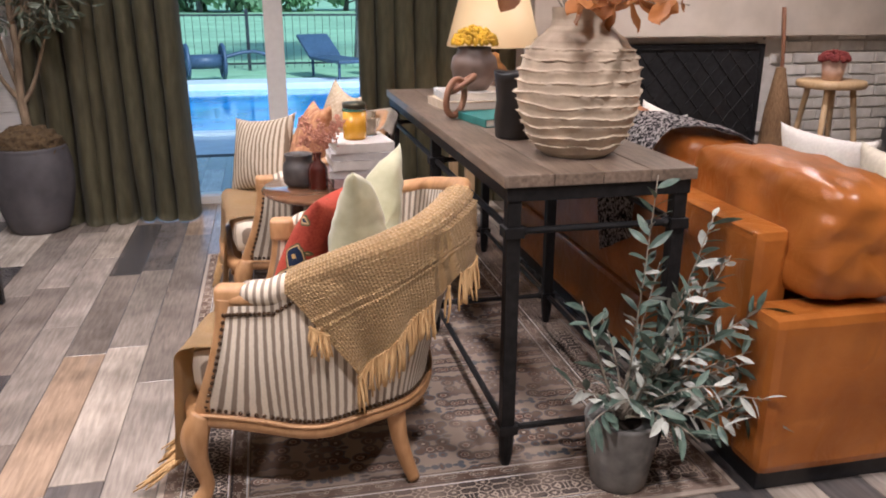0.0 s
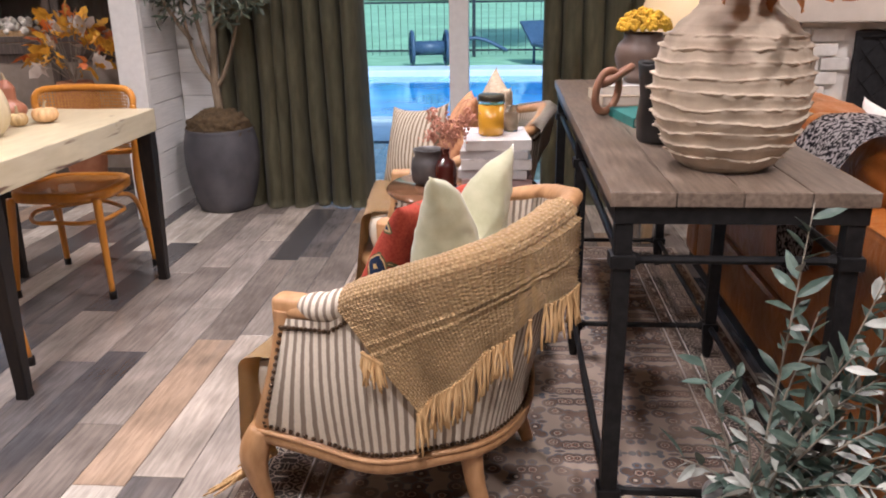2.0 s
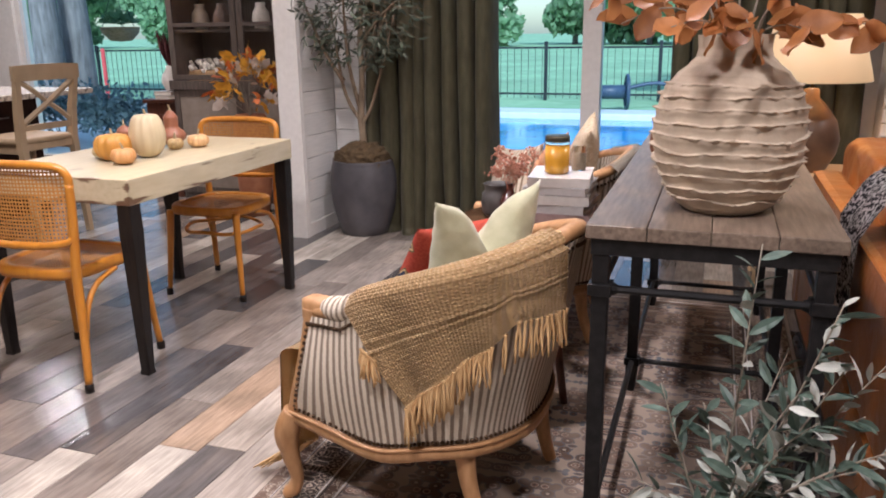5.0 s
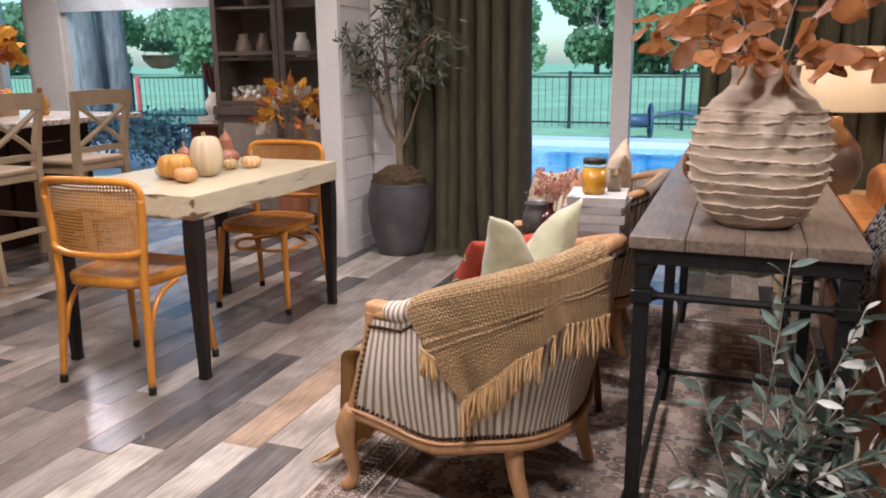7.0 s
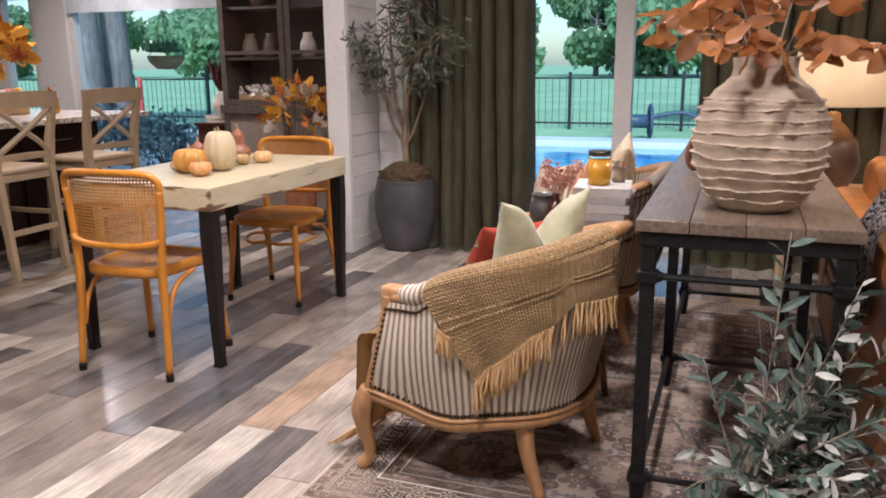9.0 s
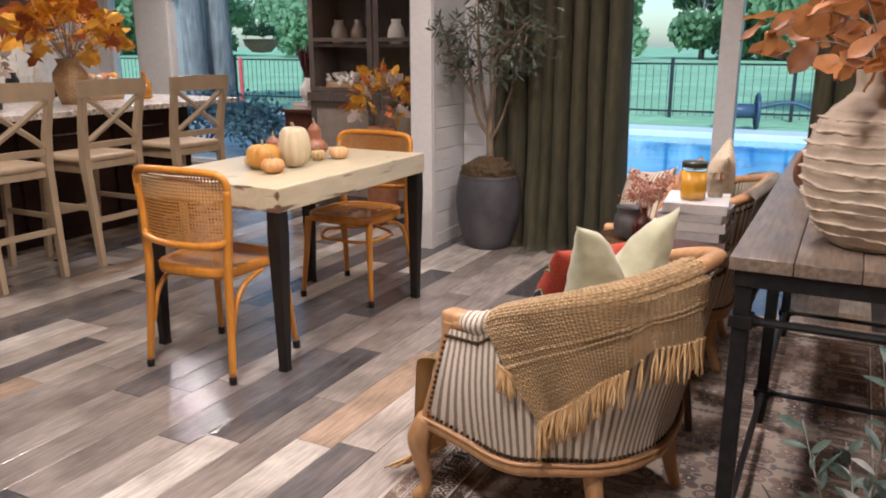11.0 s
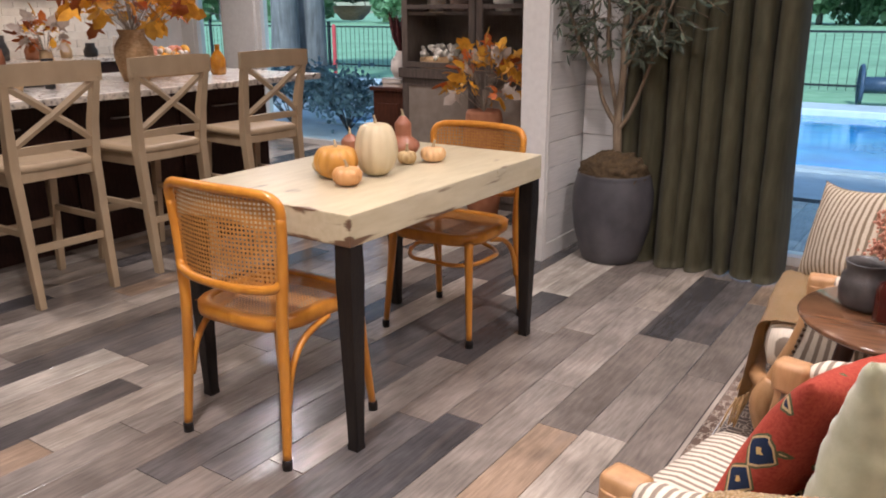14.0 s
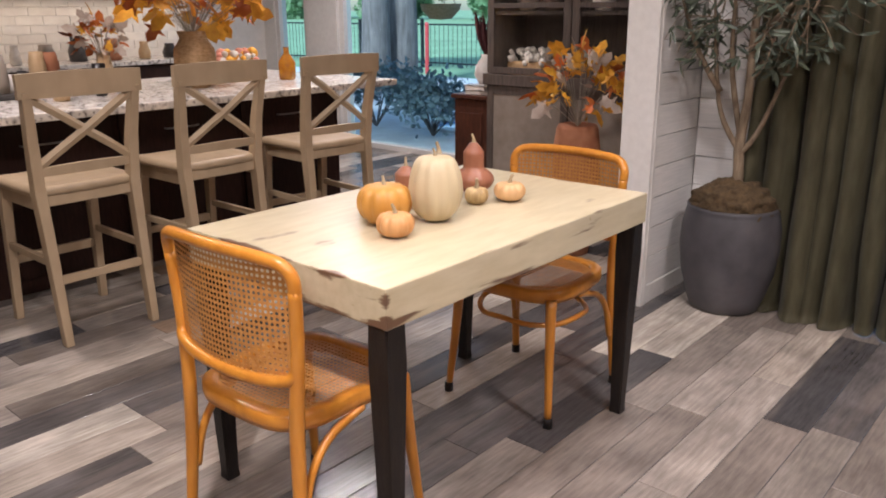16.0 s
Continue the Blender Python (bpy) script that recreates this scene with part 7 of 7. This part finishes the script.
bouquet(uv_, 0.33, 0.34, 0.42, 190, 12, 1.5, (0, 0, 0, 1, 2))
sb = thing("vase", pose(-4.30, 3.68, WT), "small wooden vase with orange autumn leaves on the worktop", "vase")
part("body", lathe([(0.0001, 0), (0.045, 0), (0.055, 0.08), (0.04, 0.16), (0.035, 0.2), (0.0001, 0.19)], 28), M_PINE, sb, smooth=True)
bouquet(sb, 0.2, 0.14, 0.2, 40, 19, 0.9, (1, 2, 2, 3))
simple_vase("amber_bottle", -3.93, 4.72, WT, [(0.0001, 0), (0.05, 0), (0.055, 0.02), (0.055, 0.11), (0.03, 0.15), (0.018, 0.165), (0.018, 0.2), (0.024, 0.205), (0.0001, 0.205)], mat("amber_glass", (0.40, 0.14, 0.008), (0.52, 0.22, 0.012), rough=(0.06, 0.14), coat=0.5), "amber glass bottle on the granite worktop", "bottle")
fb = thing("flower_box", pose(-4.15, 4.42, WT), "small arrangement of pink and cream autumn flowers on the worktop", "flowers")
part("tray", boxes((-0.10, 0.10, -0.2, 0.2, 0, 0.06), bevel=0.01), M_BASKET, fb)
M_PINKF = mat("dusty_coral_flower", (0.5, 0.17, 0.11), (0.66, 0.32, 0.22), rough=(0.8, 0.9), scale=30, stain=0.2)
for k, mt in enumerate((M_PINKF, M_COTTON, M_AUTUMN)):
    r = random.Random(40 + k)
    bm = bmesh.new()
    for j in range(26):
        bmesh.ops.create_icosphere(bm, subdivisions=2, radius=r.uniform(0.014, 0.04), matrix=Matrix.Translation((r.uniform(-0.1, 0.1), r.uniform(-0.2, 0.2), 0.07 + r.uniform(0, 0.11))))
    part("blossom", bm, mt, fb, smooth=True)["kind"] = "stuff"
r = random.Random(17)
JARS = [(M_COTTON, "white crock"), (M_BLACKPOT, "black bottle"), (M_PINE, "wooden canister"), (M_TERRA, "terracotta pumpkin jar"), (M_DARKCUP, "dark stoneware jar"), (M_CABPANEL, "taupe planter")]
tray = tagged(part("serving_tray", boxes((-4.55, -4.05, 2.5, 3.55, WT + 0.0005, WT + 0.03), bevel=0.01), M_DARKCUP), "dark serving tray on the granite worktop", "tray")
for k in range(11):
    mt, nm = JARS[k % 6]
    h, w = r.uniform(0.08, 0.2), r.uniform(0.035, 0.07)
    neck = 0.45 if k % 6 == 1 else 0.9
    simple_vase("jar", -4.45 + 0.32 * r.random(), 2.58 + 0.089 * k, WT + 0.03, [(0.0001, 0), (w, 0), (w * 1.08, h * 0.3), (w, h * 0.7), (w * neck, h * 0.82), (w * neck * 0.9, h), (0.0001, h)], mt, nm + " on the serving tray", "jar")
for k, (x, y, mt, nm, w, h) in enumerate(((-3.75, 2.62, M_CABPANEL, "grey concrete planter", 0.09, 0.13), (-3.9, 3.45, M_BLACKPOT, "black soap bottle", 0.035, 0.17), (-3.82, 3.2, M_PINE, "pale wooden block candle", 0.045, 0.07))):
    simple_vase("planter" if k == 0 else "jar", x, y, WT, [(0.0001, 0), (w * 0.8, 0), (w, h * 0.5), (w * 0.95, h), (w * 0.85, h), (0.0001, h * 0.9)], mt, nm + " on the granite worktop", "jar")
# wall counter with lit backsplash
M_TILE = mat("white_glazed_tile", (0.70, 0.66, 0.60), (0.80, 0.77, 0.71), rough=(0.12, 0.25), scale=8, bump=0.02, stain=0.06, vary=0.05)
kc = thing("wall_counter", pose(WEST, 0, 0), "pale kitchen wall counter with granite top", "kitchen counter")
part("body", boxes((0.002, 0.58, 1.0, 6.3, 0, 0.88), bevel=0.004), M_ESPRESSO, kc)
part("top", boxes((0.002, 0.62, 1.0, 6.32, 0.882, 0.92), bevel=0.006), M_GRANITE, kc, "granite top")
uc = thing("wall_cabinet", pose(WEST, 0, 0), "brown wooden kitchen wall cabinets", "wall cabinet")
part("body", boxes((0.002, 0.34, 1.0, 6.2, 1.48, 2.4), bevel=0.004), M_DARKLEG, uc)
for j in range(7):
    for k in range(22):
        a = 1.0 + 0.24 * k + (0.12 if j % 2 else 0)
        part("tile", boxes((WEST + 0.001, WEST + 0.009, a, min(a + 0.236, 6.3), 0.925 + j * 0.078, 0.999 + j * 0.078), bevel=0.002), M_TILE, wall_west)
strip = new("undercabinet_strip", bpy.data.lights.new("undercabinet_strip", "AREA"))
strip.data.shape, strip.data.size, strip.data.size_y, strip.data.energy, strip.data.color = "RECTANGLE", 0.08, 4.8, 9, (1.0, 0.82, 0.6)
strip.matrix_world = look((WEST + 0.2, 3.6, 1.47), (WEST + 0.2, 3.6001, 0.5))
for k in range(9):
    mt, nm = JARS[(k * 5 + 2) % 6]
    h, w = r.uniform(0.1, 0.26), r.uniform(0.04, 0.08)
    simple_vase("jar", WEST + 0.2 + 0.2 * r.random(), 3.6 + 0.29 * k, 0.9205, [(0.0001, 0), (w, 0), (w * 1.1, h * 0.4), (w * 0.7, h * 0.8), (w * 0.75, h), (0.0001, h)], mt, nm + " on the kitchen counter", "jar")
shade = tagged(part("roller_shade", boxes((-5.93, -3.75, KIT_Y - 0.03, KIT_Y - 0.022, 1.86, 2.2)), mat("grey_shade_cloth", (0.60, 0.65, 0.68), (0.68, 0.73, 0.76), rough=(0.8, 0.9))), "grey roller shade pulled partly down over the glass door", "shade")

# ---- outside ----
M_FENCE = mat("black_fence", (0.02, 0.025, 0.028), (0.04, 0.045, 0.05), rough=(0.4, 0.6), metal=0.4)
fence = thing("fence", pose(0, 17.5, -0.16), "black metal picket fence across the lawn", "fence")
for k in range(-16, 10):
    part("post", boxes((k * 2.4 - 0.035, k * 2.4 + 0.035, -0.035, 0.035, 0, 1.25), bevel=0.005), M_FENCE, fence)
part("rail", boxes((-38, 22, -0.015, 0.015, 1.10, 1.14)), M_FENCE, fence)
part("rail", boxes((-38, 22, -0.015, 0.015, 0.12, 0.16)), M_FENCE, fence)
bm = bmesh.new()
for k in range(-240, 140):
    box(bm, k * 0.155 - 0.005, k * 0.155 + 0.005, -0.005, 0.005, 0.05, 1.14)
part("pickets", bm, M_FENCE, fence)["kind"] = "stuff"
M_TREELEAF = mat("tree_foliage", (0.15, 0.28, 0.15), (0.25, 0.40, 0.23), rough=(0.6, 0.8), scale=2, stain=0.4, stain_scale=0.6, island=True)


def let_light_through(m, share, colour):
    """Thin leaves pass part of the light."""
    n, ln = m.node_tree.nodes, m.node_tree.links
    tr = n.new("ShaderNodeBsdfTranslucent")
    tr.inputs["Color"].default_value = rgb(*colour)
    mix = n.new("ShaderNodeMixShader")
    mix.inputs[0].default_value = share
    ln.new(n["Principled BSDF"].outputs[0], mix.inputs[1]), ln.new(tr.outputs[0], mix.inputs[2])
    ln.new(mix.outputs[0], n["Material Output"].inputs["Surface"])

let_light_through(M_TREELEAF, 0.4, (0.30, 0.48, 0.26))
let_light_through(M_COPPER, 0.25, (0.55, 0.24, 0.08))
M_TREEBARK = mat("grey_bark", (0.12, 0.11, 0.105), (0.22, 0.205, 0.195), rough=(0.85, 0.95), scale=6, stretch=(3, 3, 0.4), bump=0.8, fine=14)


def big_tree(m, h, spread, seed, label, leaves=1500, first=0.25, r0=0.28):
    t = thing("tree", m, label, "tree", "trees beyond the fence")
    r = random.Random(seed)
    bm = bmesh.new()
    tube(bm, ((0, 0, -0.1, r0 * 1.25), (0.05, 0, h * 0.2, r0), (-0.08, 0.05, h * 0.45, r0 * 0.75), (0.0, 0, h * 0.85, r0 * 0.2)), None, 10, 4)
    clumps = []
    for k in range(13):
        a, f = r.uniform(0, 6.28), r.uniform(0.25, 1.0)
        e = Vector((math.cos(a) * spread * f, math.sin(a) * spread * f, h * r.uniform(first + 0.08, 1.0)))
        s = Vector((0, 0, h * r.uniform(first, 0.7)))
        tube(bm, (tuple(s) + (r0 * 0.35,), tuple(s.lerp(e, 0.5) + Vector((0, 0, 0.3))) + (r0 * 0.2,), tuple(e) + (r0 * 0.06,)), None, 6, 3)
        clumps.append((e, spread * r.uniform(0.3, 0.55)))
    part("trunk", bm, M_TREEBARK, t, "grey trunk and limbs", smooth=True)
    verts, faces = [], []
    for k in range(leaves):
        c, rad = clumps[r.randrange(len(clumps))]
        d = Vector((r.gauss(0, 1), r.gauss(0, 1), r.gauss(0, 0.8)))
        p = c + d.normalized() * rad * r.random() ** 0.4
        q = Euler((r.uniform(0, 6.28), r.uniform(0, 6.28), 0)).to_matrix()
        s = r.uniform(0.16, 0.36) * spread / 3
        i = len(verts)
        verts += [p + q @ Vector((-s, 0, 0)), p + q @ Vector((0, s * 0.6, 0.1 * s)), p + q @ Vector((s, 0, 0)), p + q @ Vector((0, -s * 0.6, 0.1 * s))]
        faces.append((i, i + 1, i + 2, i + 3))
    me = bpy.data.meshes.new("crown")
    me.from_pydata(verts, [], faces)
    me.materials.append(M_TREELEAF)
    ob = new("crown", me)
    ob.parent = t
    ob["kind"] = "stuff"
    return t

tree_a = big_tree(pose(-26, 84, -0.16), 10, 5.4, 1, "broad green tree beyond the fence", 5200, 0.03)
tree_b = big_tree(pose(-6, 88, -0.16, 0, 0, 40), 11, 5.6, 2, "broad green tree beyond the fence", 5200, 0.02)
r = random.Random(2)
for k in range(16):
    copy_thing(tree_a if k % 2 else tree_b, pose(-118 + 9.2 * k + r.uniform(-2, 2), 86 + r.uniform(-5, 14), -0.16, 0, 0, r.uniform(0, 360)))
big_tree(pose(-10.48, 11.9, -0.16), 9, 3.2, 7, "tall tree with thick grey trunk beside the patio", 1500, 0.6, 0.24)
big_tree(pose(-10.47, 12.6, -0.16), 9, 3.2, 9, "tall tree with thick grey trunk beside the patio", 1500, 0.6, 0.26)
big_tree(pose(2.6, 19.5, -0.16), 7, 2.6, 13, "garden tree behind the pool fence", 1800, 0.22, 0.17)
hb = thing("hanging_basket", pose(-5.72, 8.3, 1.24), "hanging wicker basket with trailing green plant", "hanging basket")
part("bowl", lathe([(0.0001, 0), (0.12, 0.01), (0.21, 0.10), (0.23, 0.17), (0.21, 0.17), (0.0001, 0.12)], 28), M_BASKET, hb, smooth=True)
bm = bmesh.new()
for k in range(500):
    d = Vector((r.gauss(0, 1), r.gauss(0, 1), r.gauss(0.3, 0.8))).normalized() * r.random() ** 0.5
    leaf_into(bm, aim(Vector((d.x * 0.2, d.y * 0.2, 0.22 + abs(d.z) * 0.13)), d, r.uniform(0, 6)), 0.06, 0.025)
part("foliage", bm, M_TREELEAF, hb)["kind"] = "stuff"
bm = bmesh.new()
for k in range(3):
    a = k * 2.09
    tube(bm, ((0.21 * math.cos(a), 0.21 * math.sin(a), 0.16), (0, 0, 0.75)), 0.004, 4, 1)
tube(bm, ((0, 0, 0.75), (0, 0, 1.45)), 0.005, 4, 1)
part("chain", bm, M_FENCE, hb)


def shrub(x, y, z, r, h, n, seed, material, label):
    """A rounded shrub: short stems and many small leaves with gaps."""
    t = thing("shrub", pose(x, y, z), label, "shrub", "shrubs by the patio")
    rs = random.Random(seed)
    stem, leaf = bmesh.new(), bmesh.new()
    for k in range(14):
        a, f = rs.uniform(0, 6.283), rs.uniform(0.2, 0.85)
        e = Vector((r * f * math.cos(a), r * f * math.sin(a), h * rs.uniform(0.55, 0.95)))
        tube(stem, ((0, 0, 0, 0.012), tuple(e * 0.5) + (0.008,), tuple(e) + (0.003,)), None, 5, 3)
        for j in range(n // 14):
            p = e + Vector((rs.gauss(0, 0.13), rs.gauss(0, 0.13), rs.gauss(0, 0.11)))
            p.z = max(p.z, 0.03)
            d = Vector((rs.gauss(0, 1), rs.gauss(0, 1), rs.gauss(0.4, 0.7))).normalized()
            leaf_into(leaf, aim(p, d, rs.uniform(0, 6)), rs.uniform(0.06, 0.11), rs.uniform(0.035, 0.06))
    part("stem", stem, M_TREEBARK, t)["kind"] = "stuff"
    part("foliage", leaf, material, t)["kind"] = "stuff"
    return t

M_BLUELEAF = mat("blue_green_shrub_leaf", (0.14, 0.22, 0.25), (0.26, 0.36, 0.38), rough=(0.45, 0.65), scale=12, stain=0.3, island=True)
shrub(-5.98, 8.45, -0.1, 0.5, 0.62, 1200, 51, M_BLUELEAF, "rounded blue-green shrub beside the kitchen glass door")
shrub(-5.2, 8.8, -0.1, 0.45, 0.42, 900, 52, M_BLUELEAF, "low blue-green shrub on the patio edge")
shrub(-7.1, 8.6, -0.1, 0.5, 0.7, 900, 53, M_BLUELEAF, "rounded blue-green shrub beside the kitchen window")
pole = tagged(part("marker_post", lathe([(0.0001, 0), (0.05, 0), (0.05, 1.15), (0.035, 1.2), (0.0001, 1.21)], 12), mat("red_plastic", (0.55, 0.05, 0.06), (0.66, 0.09, 0.09), rough=(0.4, 0.55)), m=pose(-12.88, 16.0, -0.16)), "thin red post standing on the lawn", "post")
roof = struct("patio_roof", boxes((-9, -3, 7.2, 9.4, 2.70, 2.82)), M_TRIM, "white patio roof outside the kitchen", "roof")
M_TEALGREY = mat("blue_grey_plastic", (0.03, 0.06, 0.11), (0.06, 0.10, 0.16), rough=(0.4, 0.6))
reel = thing("hose_reel", pose(-0.75, 15.4, -0.16, 0, 0, 12), "dark blue hose reel cart beside the pool", "hose reel")
for sx in (-1, 1):
    bm = bmesh.new()
    tube(bm, [(sx * 0.32, 0.30 * math.cos(a), 0.345 + 0.30 * math.sin(a)) for a in [6.283 * k / 14 for k in range(14)]], 0.035, 8, 3, closed=True)
    for k in range(3):
        a = k * 1.047
        tube(bm, ((sx * 0.32, 0.30 * math.cos(a), 0.345 + 0.30 * math.sin(a)), (sx * 0.32, -0.30 * math.cos(a), 0.345 - 0.30 * math.sin(a))), 0.02, 6, 1)
    part("wheel", bm, M_TEALGREY, reel, smooth=True)
bm = bmesh.new()
tube(bm, ((-0.3, 0, 0.345), (0.3, 0, 0.345)), 0.13, 16, 1)
tube(bm, ((0.1, 0.0, 0.345), (0.9, 0.1, 0.5), (1.5, 0.1, 0.25)), 0.035, 8, 4)
part("drum", bm, M_TEALGREY, reel, smooth=True)
for k in range(3):
    lg = thing("sun_lounger", pose(1.6 + 1.25 * k, 15.0, -0.1, 0, 0, 20), "dark mesh sun lounger by the pool", "sun lounger", "loungers by the pool")
    part("bed", boxes((-0.32, 0.32, -0.8, 0.5, 0.30, 0.36), bevel=0.02), M_TEALGREY, lg)
    part("backrest", boxes((-0.32, 0.32, 0.0, 0.7, 0.0, 0.06), bevel=0.02), M_TEALGREY, lg, m=pose(0, 0.5, 0.32, 32, 0, 0))
    for sx in (-1, 1):
        for y in (-0.7, 0.45):
            part("leg", boxes((sx * 0.27 - 0.02, sx * 0.27 + 0.02, y - 0.02, y + 0.02, 0, 0.30)), M_TEALGREY, lg)
struct("pool_coping", boxes((-6.8, 6, 13.55, 13.95, -0.3, -0.04), (-6.8, 6, 8.75, 8.95, -0.3, -0.07), bevel=0.02), M_CONCRETE, "pale rounded pool coping", "pool edge")
# ---- floor boards ----
PW, PL = 0.15, 0.93
rng = random.Random(7)
plank_meshes = {}
rest = bmesh.new()


def plank_mesh(length):
    key = round(length, 2)
    if key not in plank_meshes:
        bm = boxes((-PW / 2 + 0.0012, PW / 2 - 0.0012, 0.0012, key - 0.0012, -0.0035, 0.0))
        bmesh.ops.bevel(bm, geom=[e for e in bm.edges if e.verts[0].co.z > -0.001 and e.verts[1].co.z > -0.001], offset=0.0012, segments=1, affect="EDGES")
        me = bpy.data.meshes.new("plank")
        bm.to_mesh(me)
        bm.free()
        me.materials.append(M_PLANK)
        plank_meshes[key] = me
    return plank_meshes[key]

column = 0
x = -0.635 - PW * 43.5
while x < EAST:
    y = SOUTH - rng.random() * PL
    while y < KIT_Y:
        a, b = max(y, SOUTH), min(y + PL, KIT_Y)
        if b - a > 0.03:
            if -3.4 < x < 0.15 and 0.9 < (a + b) / 2 < 5.3:
                ob = new("plank", plank_mesh(b - a))
                ob.location = (x, a, 0)
                ob.parent = floor
            elif WEST < x < EAST:
                box(rest, x - PW / 2 + 0.0012, x + PW / 2 - 0.0012, a + 0.0012, b - 0.0012, -0.0035, 0.0)
        y += PL
    x += PW
part("far_planks", rest, M_PLANK_REST, floor)["kind"] = "stuff"
